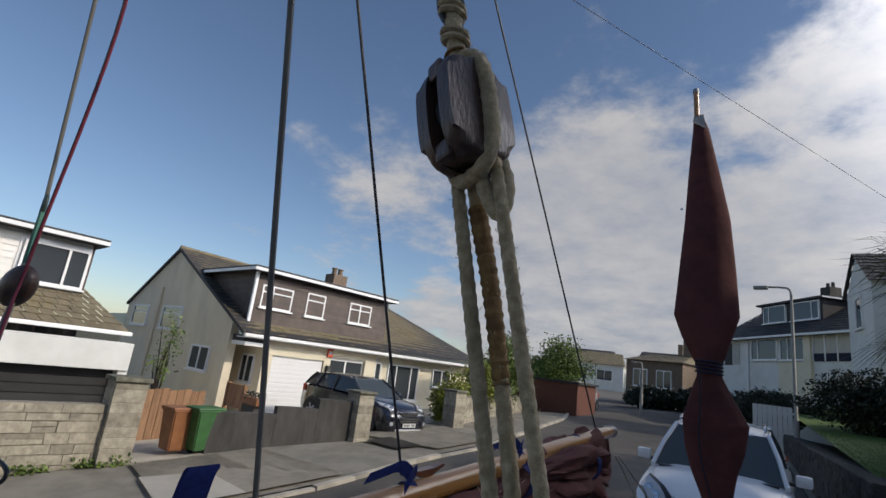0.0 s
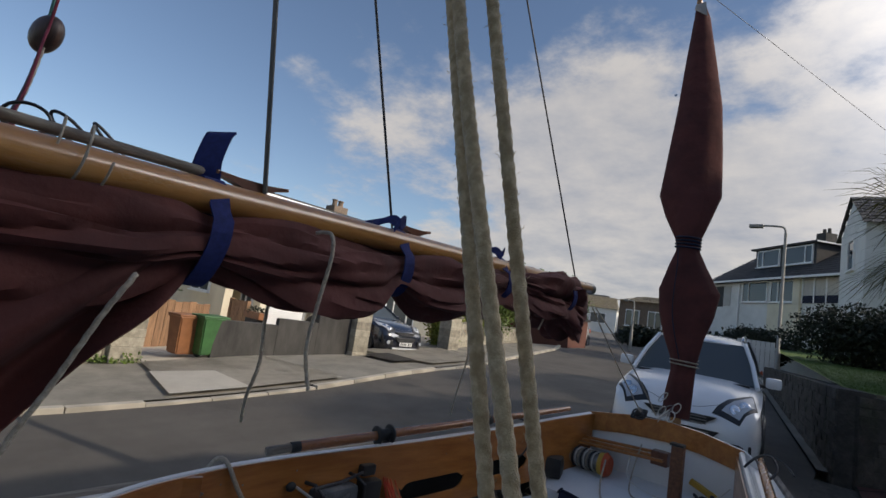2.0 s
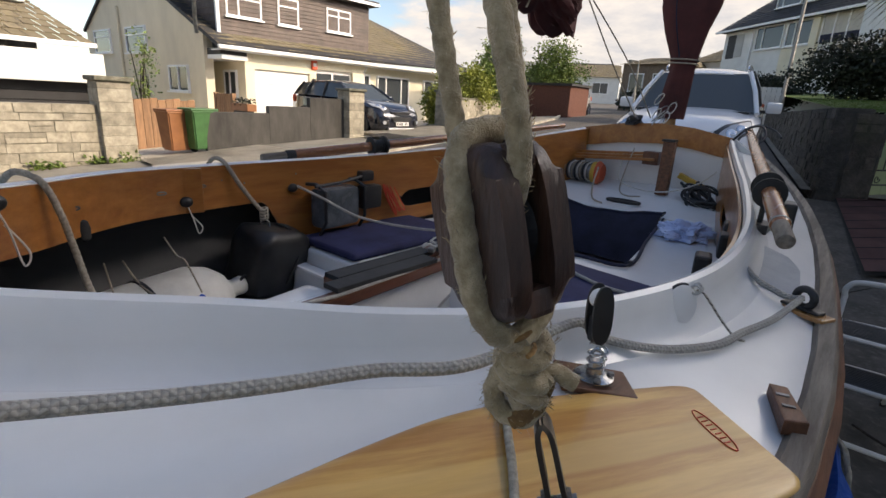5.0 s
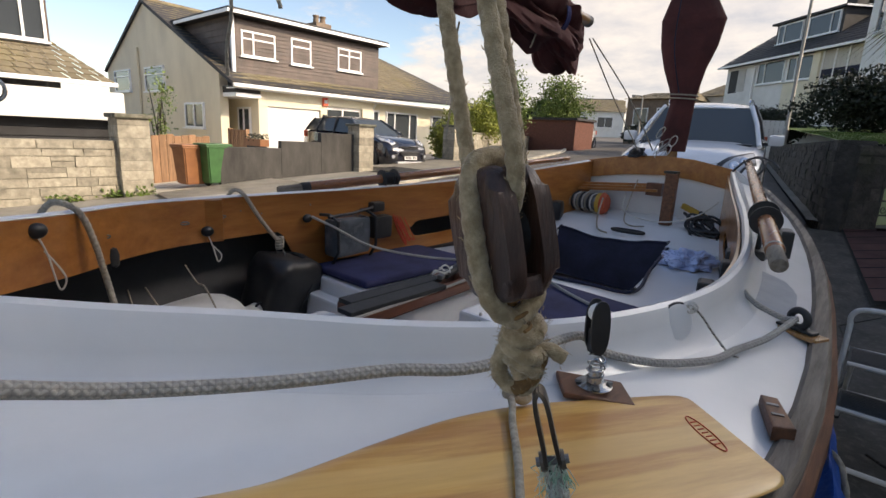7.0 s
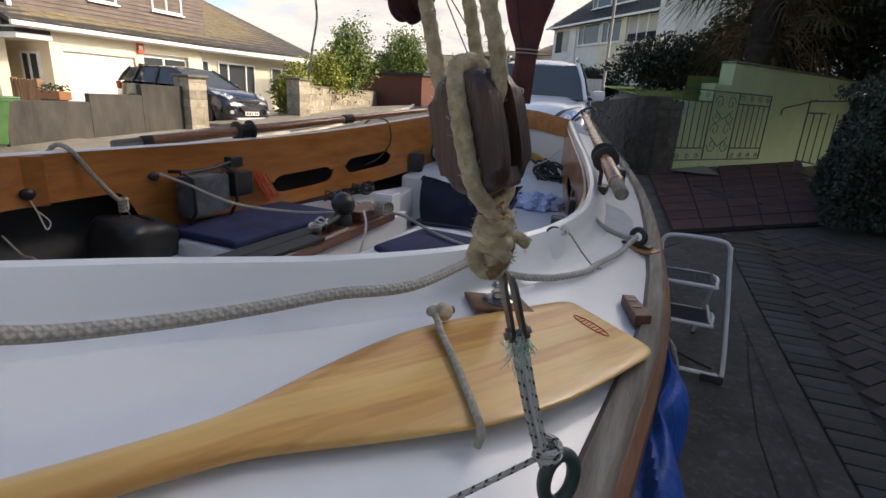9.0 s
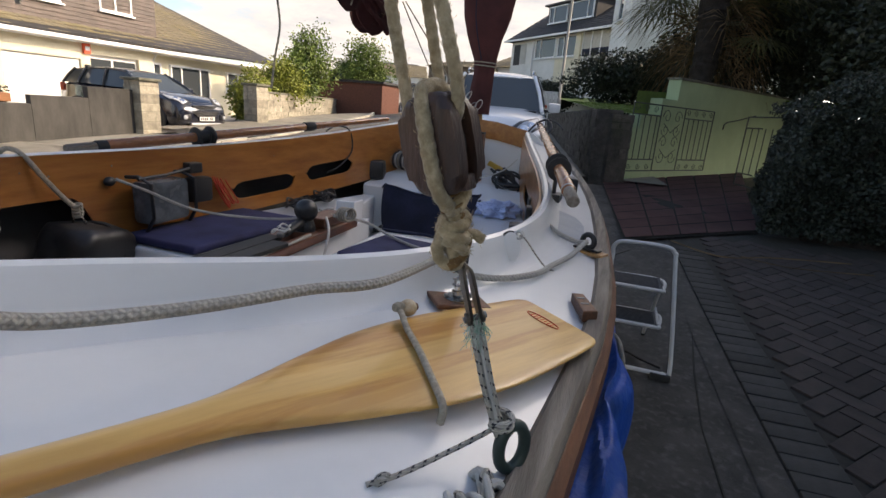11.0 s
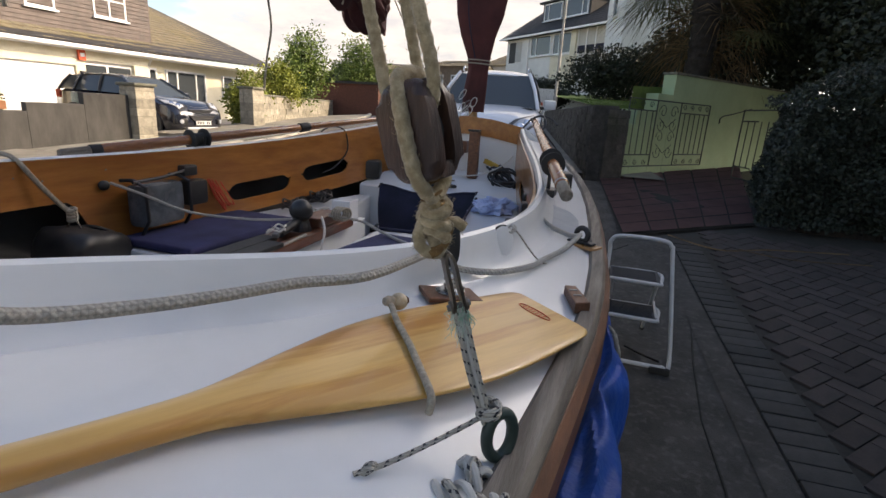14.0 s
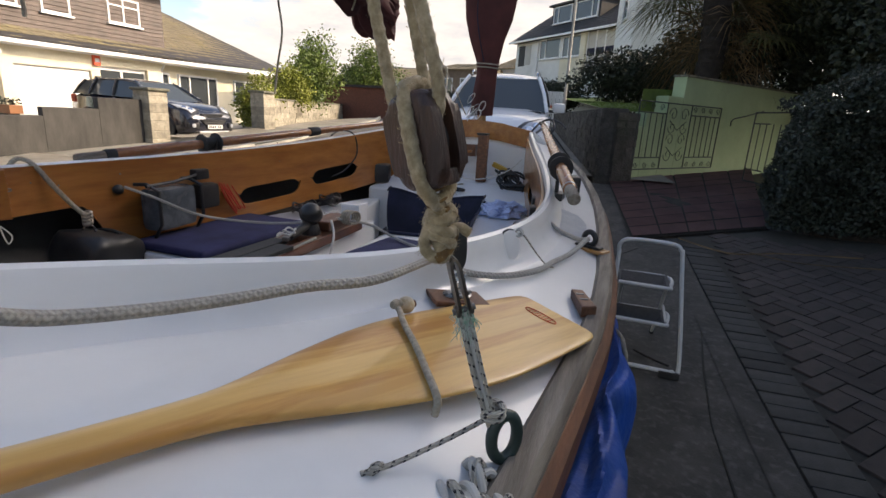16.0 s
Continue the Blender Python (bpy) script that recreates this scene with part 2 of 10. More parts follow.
def laminated_pine():
    """Pale pine with long grain; a paler strip runs down the middle of the blade and shaft."""
    m = mat("pale_varnished_pine", (0.74, 0.43, 0.115), 0.33, (0.50, 0.225, 0.045), 3.2, 0.85, 0.05, 60, stretch=(10, 0.9, 10), coat=0.45)
    nt = m.node_tree
    nd, lk = nt.nodes, nt.links
    p = nd["Principled BSDF"]
    old = p.inputs["Base Color"].links[0].from_socket
    tco, sp, nz = nd.new("ShaderNodeTexCoord"), nd.new("ShaderNodeSeparateXYZ"), nd.new("ShaderNodeTexNoise")
    lk.new(tco.outputs["Object"], sp.inputs[0])
    nz.inputs["Scale"].default_value = 7
    lk.new(tco.outputs["Object"], nz.inputs["Vector"])
    wob = nd.new("ShaderNodeMath")
    wob.operation = "MULTIPLY_ADD"
    lk.new(nz.outputs["Fac"], wob.inputs[0])
    wob.inputs[1].default_value = 0.010
    lk.new(sp.outputs["X"], wob.inputs[2])
    band = nd.new("ShaderNodeValToRGB")
    band.color_ramp.interpolation = "LINEAR"
    e = band.color_ramp.elements
    e[0].position, e[0].color = 0.30, (0, 0, 0, 1)
    e[1].position, e[1].color = 0.335, (1, 1, 1, 1)
    for pos, v in ((0.60, 1), (0.635, 0.15), (0.80, 0.15), (0.83, 0.6)):
        k = e.new(pos)
        k.color = (v, v, v, 1)
    rm = nd.new("ShaderNodeMapRange")
    rm.inputs["From Min"].default_value, rm.inputs["From Max"].default_value = -0.06, 0.07
    lk.new(wob.outputs[0], rm.inputs["Value"])
    lk.new(rm.outputs["Result"], band.inputs[0])
    mx = nd.new("ShaderNodeMix")
    mx.data_type, mx.blend_type = "RGBA", "MIX"
    mx.inputs["B"].default_value = (0.78, 0.52, 0.18, 1)
    fac = nd.new("ShaderNodeMath")
    fac.operation = "MULTIPLY"
    fac.inputs[1].default_value = 0.5
    lk.new(band.outputs[0], fac.inputs[0])
    lk.new(fac.outputs[0], mx.inputs["Factor"])
    lk.new(old, mx.inputs["A"])
    lk.new(mx.outputs["Result"], p.inputs["Base Color"])
    return m


M_PINE = laminated_pine()
M_RED = mat("red_print", (0.72, 0.10, 0.035), 0.5)
M_CREAM = mat("cream_rubber", (0.62, 0.55, 0.42), 0.6, (0.40, 0.28, 0.14), 60, 0.7)
M_FENDER = mat("off_white_fender", (0.66, 0.64, 0.58), 0.4, (0.50, 0.48, 0.43), 4, 0.6, 0.08, 40, spots=(0.35, 0.33, 0.30), spot_scale=8, spot_amount=0.35)
M_CLEARPLASTIC = mat("cloudy_plastic", (0.13, 0.15, 0.17), 0.25, (0.05, 0.06, 0.07), 9, 0.8)
M_CLOTH = mat("pale_blue_cloth", (0.52, 0.60, 0.80), 0.9, (0.38, 0.46, 0.68), 9, 0.6, 0.3, 120)
M_YELLOW = mat("yellow_plastic", (0.60, 0.36, 0.05), 0.6)
M_ORANGE = mat("orange_red_plastic", (0.62, 0.10, 0.03), 0.5)
M_LIGHTBLUE = mat("bright_blue_plastic", (0.02, 0.10, 0.45), 0.5)

M_ASPHALT = mat("asphalt", (0.098, 0.088, 0.077), 0.9, (0.066, 0.060, 0.053), 1.2, 0.6, 0.8, 120, bump_dist=0.006, spots=(0.125, 0.115, 0.10), spot_scale=0.5, spot_amount=0.5)
M_PAVE = mat("worn_tarmac_pavement", (0.25, 0.23, 0.19), 0.92, (0.16, 0.148, 0.122), 1.6, 0.7, 0.7, 110, bump_dist=0.005, spots=(0.30, 0.28, 0.24), spot_scale=0.9, spot_amount=0.5)
M_CONC = mat("concrete", (0.50, 0.455, 0.375), 0.9, (0.36, 0.33, 0.27), 2.5, 0.6, 0.5, 100, bump_dist=0.004, spots=(0.20, 0.185, 0.15), spot_scale=1.4, spot_amount=0.5)
M_CONCNEW = mat("fresh_concrete", (0.72, 0.68, 0.60), 0.88, (0.62, 0.585, 0.51), 3, 0.5, 0.3, 100)
# drive and paving block colours are darkened: the house's shade is in them
M_DRIVECONC = mat("old_driveway_concrete_shaded", (0.074, 0.068, 0.060), 0.93, (0.042, 0.039, 0.034), 5, 0.8, 0.9, 140, bump_dist=0.006, spots=(0.15, 0.14, 0.125), spot_scale=26, spot_amount=0.5)
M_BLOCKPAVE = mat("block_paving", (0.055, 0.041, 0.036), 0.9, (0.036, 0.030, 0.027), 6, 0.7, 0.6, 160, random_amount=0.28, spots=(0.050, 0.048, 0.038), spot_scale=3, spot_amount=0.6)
M_BLOCKGREY = mat("shaded_grey_block_paving", (0.058, 0.055, 0.050), 0.9, (0.038, 0.037, 0.033), 6, 0.7, 0.6, 160, random_amount=0.2)
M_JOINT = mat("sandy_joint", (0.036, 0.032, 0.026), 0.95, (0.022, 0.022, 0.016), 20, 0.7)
M_REDPAVE = mat("red_concrete_paving", (0.19, 0.098, 0.090), 0.9, (0.135, 0.070, 0.066), 3, 0.7, 0.4, 100, spots=(0.11, 0.075, 0.065), spot_scale=2, spot_amount=0.5, random_amount=0.1)
M_EARTH = mat("earth_and_rough_grass", (0.075, 0.075, 0.035), 0.95, (0.05, 0.042, 0.026), 2, 0.7, 0.6, 60, bump_dist=0.02)
M_LAWN = mat("lawn", (0.11, 0.17, 0.03), 0.9, (0.065, 0.11, 0.02), 4, 0.7, 0.6, 80, bump_dist=0.02)
M_STONE = mat("grey_buff_stone", (0.40, 0.36, 0.28), 0.9, (0.25, 0.225, 0.175), 9, 0.7, 0.7, 60, bump_dist=0.012, spots=(0.13, 0.125, 0.10), spot_scale=5, spot_amount=0.55, random_amount=0.22)
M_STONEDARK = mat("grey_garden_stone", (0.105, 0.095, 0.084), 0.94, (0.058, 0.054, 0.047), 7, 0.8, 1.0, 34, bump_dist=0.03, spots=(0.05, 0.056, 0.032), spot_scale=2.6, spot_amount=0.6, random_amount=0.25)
M_MORTAR = mat("mortar", (0.30, 0.275, 0.22), 0.95, (0.19, 0.175, 0.14), 14, 0.6, 0.4, 120)
M_COPING = mat("mossy_coping", (0.21, 0.195, 0.155), 0.95, (0.10, 0.10, 0.07), 8, 0.8, 0.7, 60, spots=(0.06, 0.07, 0.03), spot_scale=6)
M_DARKWALL = mat("dark_weathered_render", (0.085, 0.080, 0.072), 0.92, (0.045, 0.043, 0.040), 3, 0.7, 0.4, 60, stretch=(1, 1, 0.3))
M_RENDER = mat("cream_render", (0.74, 0.68, 0.52), 0.9, (0.66, 0.60, 0.45), 2, 0.5, 0.5, 90, spots=(0.55, 0.49, 0.37), spot_scale=1.2, spot_amount=0.25)
M_RENDERGREY = mat("beige_render", (0.74, 0.66, 0.50), 0.92, (0.66, 0.585, 0.44), 1.5, 0.6, 0.5, 90, spots=(0.46, 0.41, 0.32), spot_scale=0.8, spot_amount=0.35, stretch=(1, 1, 0.5))
M_WHITEWALL = mat("white_render", (0.72, 0.72, 0.69), 0.9, (0.62, 0.62, 0.59), 1.6, 0.5, 0.3, 80, spots=(0.48, 0.48, 0.44), spot_scale=1.0, spot_amount=0.35)
# darker copy of the white render, with the far house's shade in its colour
M_WHITEWALL_DIM = mat("dimmed_white_render", (0.50, 0.49, 0.46), 0.9, (0.42, 0.41, 0.38), 1.6, 0.5, 0.3, 80, spots=(0.33, 0.33, 0.30), spot_scale=1.0, spot_amount=0.35)
M_GREENWALL = mat("pale_green_masonry_paint", (0.37, 0.47, 0.28), 0.9, (0.30, 0.39, 0.23), 2, 0.5, 0.3, 70, spots=(0.30, 0.36, 0.22), spot_scale=1.6, spot_amount=0.4)
M_UPVC = mat("white_upvc", (0.80, 0.80, 0.79), 0.35, (0.74, 0.74, 0.73), 3, 0.4)
M_SIDING = mat("white_siding", (0.76, 0.75, 0.71), 0.5, (0.66, 0.65, 0.61), 2, 0.5, random_amount=0.04)
M_CLADBROWN = mat("brown_shiplap", (0.088, 0.058, 0.043), 0.6, (0.055, 0.036, 0.027), 3, 0.7, 0.2, 60, random_amount=0.14)
M_ROOF = mat("brown_grey_roof_tile", (0.205, 0.170, 0.108), 0.92, (0.140, 0.116, 0.076), 3, 0.7, 0.6, 60, spots=(0.19, 0.155, 0.045), spot_scale=0.9, spot_amount=0.35, random_amount=0.10, island=True)
M_SLATE = mat("dark_slate_roof", (0.050, 0.050, 0.053), 0.75, (0.032, 0.032, 0.034), 2, 0.7, 0.4, 60, random_amount=0.15, island=True)
M_FASCIA = mat("dark_fascia_felt", (0.038, 0.036, 0.036), 0.7)
M_CHIM = mat("chimney_brick", (0.22, 0.16, 0.115), 0.9, (0.13, 0.10, 0.075), 8, 0.7, 0.5, 50)
M_GLASS = glass_mat("window_glass")
M_CURTAIN = mat("pale_curtain", (0.55, 0.52, 0.46), 0.9, (0.42, 0.40, 0.36), 5, 0.6, stretch=(6, 6, 0.4))
M_FENCE = mat("fence_board", (0.36, 0.20, 0.105), 0.85, (0.22, 0.125, 0.068), 5, 0.7, 0.4, 60, stretch=(6, 6, 0.6), random_amount=0.15)
M_BINBROWN = mat("brown_bin", (0.30, 0.125, 0.05), 0.5, (0.22, 0.09, 0.036), 4, 0.6)
M_BINGREEN = mat("green_bin", (0.045, 0.14, 0.040), 0.5, (0.03, 0.095, 0.028), 4, 0.6)
M_DARKDOOR = mat("dark_grey_boards", (0.026, 0.025, 0.026), 0.65, (0.016, 0.015, 0.016), 3, 0.7, random_amount=0.2)
M_CARWHITE = mat("white_car_paint", (0.74, 0.75, 0.76), 0.2, (0.70, 0.71, 0.72), 2, 0.4, coat=0.9)
M_CARNAVY = mat("dark_navy_car_paint", (0.010, 0.012, 0.022), 0.2, (0.008, 0.009, 0.016), 2, 0.4, coat=1.0)
M_CARGREY = mat("silver_car_paint", (0.55, 0.56, 0.57), 0.25, coat=0.7)
M_CARGLASS = glass_mat("car_glass", (0.055, 0.064, 0.066), 0.04)
M_CHROME = mat("chrome", (0.75, 0.75, 0.75), 0.12, (0.6, 0.6, 0.6), 10, metal=1.0)
M_LAMPGLASS = glass_mat("headlamp_lens", (0.45, 0.47, 0.50), 0.06)
M_PLATE = mat("white_plate", (0.75, 0.75, 0.72), 0.4)
M_GALVPOST = mat("painted_grey_post", (0.33, 0.32, 0.29), 0.6, (0.26, 0.25, 0.22), 5)
M_IRON = mat("dark_green_wrought_iron", (0.030, 0.042, 0.036), 0.55, (0.018, 0.024, 0.022), 20)
M_STOOLWHITE = mat("white_painted_tube", (0.66, 0.66, 0.65), 0.35, (0.55, 0.55, 0.54), 8)
M_TREAD = mat("ribbed_grey_tread", (0.045, 0.052, 0.062), 0.75, (0.03, 0.034, 0.04), 30, 0.5, 0.3, 200)
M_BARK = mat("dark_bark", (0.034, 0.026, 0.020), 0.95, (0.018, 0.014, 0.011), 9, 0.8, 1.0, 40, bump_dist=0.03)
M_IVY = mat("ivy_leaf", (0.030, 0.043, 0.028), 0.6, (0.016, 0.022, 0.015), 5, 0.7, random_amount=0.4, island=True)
M_LEAF = mat("bright_green_leaf", (0.17, 0.23, 0.04), 0.6, (0.07, 0.12, 0.022), 2, 0.7, random_amount=0.4, island=True)
M_LEAFYEL = mat("yellow_green_leaf", (0.27, 0.29, 0.035), 0.6, (0.14, 0.17, 0.022), 2.5, 0.8, random_amount=0.4, island=True)
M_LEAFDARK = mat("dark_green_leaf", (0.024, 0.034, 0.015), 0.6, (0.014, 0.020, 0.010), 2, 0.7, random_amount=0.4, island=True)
M_PALM = mat("palm_blade", (0.150, 0.150, 0.048), 0.55, (0.05, 0.054, 0.022), 3, 0.7, random_amount=0.4, island=True)
M_PALMDRY = mat("dry_palm_blade", (0.20, 0.13, 0.06), 0.8, (0.08, 0.055, 0.03), 3, 0.7, random_amount=0.4, island=True)
M_HILL = mat("hazy_wooded_hill", (0.11, 0.14, 0.12), 0.95, (0.085, 0.11, 0.10), 0.05, 0.8)

# ---- builders ----
def link(name, bm, material, parent=None, label="", smooth=False, matrix=None, kind="", category="", group=""):
    me = bpy.data.meshes.new(name)
    bmesh.ops.recalc_face_normals(bm, faces=bm.faces)
    bm.to_mesh(me)
    bm.free()
    for m in (material if isinstance(material, (list, tuple)) else (material,)):
        me.materials.append(m)
    if smooth:
        me.polygons.foreach_set("use_smooth", [True] * len(me.polygons))
        me.set_sharp_from_angle(angle=radians(40))
    ob = new(name, me)
    if parent:
        ob.parent = parent
    if matrix is not None:
        ob.matrix_basis = matrix
    return tagged(ob, label, category, group, kind)


def part(name, bm, material, parent, label="", smooth=False, matrix=None):
    """One mesh under a thing or a part. Its numbers are world metres, or the thing's own when the thing has a pose."""
    return link(name, bm, material, parent, label, smooth, matrix)


def thing(name, label, category, group="", kind="", matrix=None):
    ob = new(name)
    ob.empty_display_size = 0.1
    if matrix is not None:
        ob.matrix_basis = matrix
    return tagged(ob, label, category, group, kind)


def box(bm, lo, hi, m=None, bevel=0.0):
    r = bmesh.ops.create_cube(bm, size=1)
    c, s = [(a + b) / 2 for a, b in zip(lo, hi)], [abs(b - a) for a, b in zip(lo, hi)]
    t = Matrix.LocRotScale(c, None, s)
    bmesh.ops.transform(bm, matrix=(m @ t) if m is not None else t, verts=r["verts"])
    if bevel:
        es = list({e for v in r["verts"] for e in v.link_edges})
        bmesh.ops.bevel(bm, geom=es, offset=bevel, segments=2, affect="EDGES", profile=0.6)
    return bm


def B(lo, hi, m=None, bevel=0.0):
    return box(bmesh.new(), lo, hi, m, bevel)


def smooth_path(pts, n=8, closed=False):
    """Catmull-Rom through the points, n steps a span."""
    p = [Vector(q) for q in pts]
    k = len(p)
    out = []
    for i in range(k if closed else k - 1):
        if closed:
            a, b, c, d = p[(i - 1) % k], p[i], p[(i + 1) % k], p[(i + 2) % k]
        else:
            a, b, c, d = p[max(i - 1, 0)], p[i], p[i + 1], p[min(i + 2, k - 1)]
        for j in range(n):
            t = j / n
            out.append(0.5 * ((2 * b) + (c - a) * t + (2 * a - 5 * b + 4 * c - d) * t * t + (3 * b - a - 3 * c + d) * t ** 3))
    if not closed:
        out.append(p[-1])
    return out


def tube(bm, pts, r, sides=8, caps=True, twist=0.0, lobes=0, depth=0.16, jitter=0.0):
    """A tube along the points. r: radius or a list of them. lobes and twist (turns a metre) lay it as rope."""
    pts = [Vector(p) for p in pts]
    n = len(pts)
    uvl = bm.loops.layers.uv.verify()
    rings, ref, dist = [], None, 0.0
    dists = []
    for i, p in enumerate(pts):
        d = (pts[min(i + 1, n - 1)] - pts[max(i - 1, 0)]).normalized()
        if ref is None:
            ref = d.orthogonal().normalized()
        ref = (ref - d * ref.dot(d)).normalized()
        side = d.cross(ref)
        if i:
            dist += (p - pts[i - 1]).length
        dists.append(dist)
        rad = r[i] if isinstance(r, (list, tuple)) else r
        ring = []
        for k in range(sides):
            a = 2 * math.pi * k / sides
            rr = rad
            if lobes:
                rr *= 1 + depth * math.cos(lobes * a - 2 * math.pi * twist * dist)
            if jitter:
                rr *= 1 + random.uniform(-jitter, jitter)
            ring.append(bm.verts.new(p + ref * (math.cos(a) * rr) + side * (math.sin(a) * rr)))
        rings.append(ring)
    for i in range(n - 1):
        for k in range(sides):
            f = bm.faces.new((rings[i][k], rings[i][(k + 1) % sides], rings[i + 1][(k + 1) % sides], rings[i + 1][k]))
            for lp, (u, v) in zip(f.loops, ((k, dists[i]), (k + 1, dists[i]), (k + 1, dists[i + 1]), (k, dists[i + 1]))):
                lp[uvl].uv = (u / sides, v)
    if caps:
        bm.faces.new(rings[0][::-1])
        bm.faces.new(rings[-1])
    return bm


def rod(bm, a, b, r, sides=10, r2=None):
    return tube(bm, [a, b], [r, r if r2 is None else r2], sides)


def resample(pts, step):
    pts = [Vector(p) for p in pts]
    out, carry = [pts[0]], 0.0
    for a, b in zip(pts, pts[1:]):
        ln = (b - a).length
        d = step - carry
        while d <= ln:
            out.append(a.lerp(b, d / ln))
            d += step
        carry = (carry + ln) % step
    out.append(pts[-1])
    return out


def laid(bm, pts, r, step=None, pitch=1.9, jitter=0.03):
    """Three-strand laid rope along a smooth path."""
    step = step or r * 0.36
    return tube(bm, resample(smooth_path(pts, 10), step), r, 15, True, 1 / (pitch * r), 3, 0.065, jitter)


def cord(bm, pts, r, sides=8, n=8):
    return tube(bm, smooth_path(pts, n), r, sides)


def lathe(bm, prof, seg=20, m=None):
    """prof: (radius, z) from bottom to top round the local z axis."""
    rings = []
    m = m or Matrix()
    for r, z in prof:
        rings.append([bm.verts.new(m @ Vector((max(r, 1e-4) * math.cos(2 * math.pi * k / seg), max(r, 1e-4) * math.sin(2 * math.pi * k / seg), z))) for k in range(seg)])
    for a, b in zip(rings, rings[1:]):
        for k in range(seg):
            bm.faces.new((a[k], a[(k + 1) % seg], b[(k + 1) % seg], b[k]))
    bm.faces.new(rings[0][::-1])
    bm.faces.new(rings[-1])
    return bm


def prism(bm, poly, z0, z1, m=None, bevel=0.0):
    """A flat polygon (x, y) drawn up from z0 to z1."""
    m = m or Matrix()
    lo, hi = [bm.verts.new(m @ Vector((x, y, z0))) for x, y in poly], [bm.verts.new(m @ Vector((x, y, z1))) for x, y in poly]
    fs = [bm.faces.new(lo[::-1]), bm.faces.new(hi)]
    n = len(poly)
    for i in range(n):
        fs.append(bm.faces.new((lo[i], lo[(i + 1) % n], hi[(i + 1) % n], hi[i])))
    if bevel:
        es = {e for f in fs[:2] for e in f.edges}
        bmesh.ops.bevel(bm, geom=list(es), offset=bevel, segments=2, affect="EDGES", profile=0.6)
    return bm


def sheet(bm, rows, thick=0.0):
    """Quads through a grid of points; with a thickness it becomes a slab."""
    vs = [[bm.verts.new(p) for p in r] for r in rows]
    fs = []
    for a, b in zip(vs, vs[1:]):
        for k in range(len(a) - 1):
            fs.append(bm.faces.new((a[k], a[k + 1], b[k + 1], b[k])))
    if thick:
        bmesh.ops.recalc_face_normals(bm, faces=fs)
        bmesh.ops.solidify(bm, geom=fs, thickness=thick)
    return bm


GY, GZ = (-60, -30, 0, 3.5, 8.3, 13, 20, 40, 80, 200, 600), (-0.4, -0.3, -0.15, 0.0, 0.43, 0.62, 0.95, 1.8, 3.0, 3.5, 3.5)


def ss(v):
    v = min(1.0, max(0.0, v))
    return v * v * (3 - 2 * v)


def ground_z(x, y):
    """The lie of the land: the street climbs away from the boat and falls a little towards the houses opposite."""
    z = sum(float(np.interp(y + d, GY, GZ)) for d in (-1.2, -0.6, 0, 0.6, 1.2)) / 5
    return z - 0.35 * ss((-x - 10.5) / 5)


def strip(name, left, right, ys, dz, material, label, n=4, category="ground", thick=0.12):
    """A surface laid over the land between two edges x = left(y), right(y)."""
    rows = []
    for y in ys:
        a, b = left(y), right(y)
        rows.append([(a + (b - a) * i / n, y, ground_z(a + (b - a) * i / n, y) + dz) for i in range(n + 1)])
    bm = sheet(bmesh.new(), rows, 0)
    return link(name, bm, material, None, label, kind="structure", category=category)


def window(parent, m, w, h, cols=1, depth=0.07, frame_w=0.055, material=None, sill=True, top_open=False, curtain=False):
    """A framed window: local x along the wall, z up, -y outward, origin at its lower left corner."""
    material = material or M_UPVC
    wd = part("window", B((-0.02, -0.012, -0.02), (w + 0.02, 0.004, h + 0.02), m), material, parent)
    bm = bmesh.new()
    f = frame_w
    box(bm, (0, -depth, 0), (f, 0.02, h), m)
    box(bm, (w - f, -depth, 0), (w, 0.02, h), m)
    box(bm, (f, -depth, h - f), (w - f, 0.02, h), m)
    box(bm, (f, -depth, 0), (w - f, 0.02, f), m)
    part("frame", bm, material, wd)
    edges = cols if isinstance(cols, (list, tuple)) else [w * (i + 1) / cols for i in range(cols)]
    a = f
    for e in edges:
        b = e - f / 2 if e < w - 1e-6 else w - f
        part("pane", B((a, -depth * 0.45, f), (b, -depth * 0.45 + 0.01, h - f), m), M_GLASS, wd)
        if curtain:
            part("curtain", B((a, -0.022, f), (a + (b - a) * 0.32, -0.014, h - f), m), M_CURTAIN, wd)
        if e < w - 1e-6:
            part("mullion", B((b, -depth, f), (b + f, 0.01, h - f), m), material, wd)
        if top_open:
            part("transom_bar", B((a, -depth, h * 0.66), (b, 0.01, h * 0.66 + f * 0.8), m), material, wd)
        a = b + f
    if sill:
        part("sill", B((-0.06, -depth - 0.07, -0.05), (w + 0.06, -0.005, 0.0), m), material, wd)
    return wd


def leaves(bm, n, place, size, rng, aspect=0.6, droop=0.0):
    """n leaves, each a bent pair of faces, at places given by place(rng)."""
    for _ in range(n):
        p = place(rng)
        if p is None:
            continue
        p = Vector(p)
        s = size * rng.uniform(0.6, 1.3)
        d = Vector((rng.gauss(0, 1), rng.gauss(0, 1), rng.gauss(-droop, 0.8))).normalized()
        side = d.cross(Vector((rng.gauss(0, 1), rng.gauss(0, 1), rng.gauss(0, 1)))).normalized()
        nrm = d.cross(side)
        a, b = bm.verts.new(p), bm.verts.new(p + d * s)
        mid = p + d * s * 0.45 + nrm * s * 0.08
        c, e = bm.verts.new(mid + side * s * aspect * 0.5), bm.verts.new(mid - side * s * aspect * 0.5)
        bm.faces.new((a, c, b))
        bm.faces.new((a, b, e))
    return bm


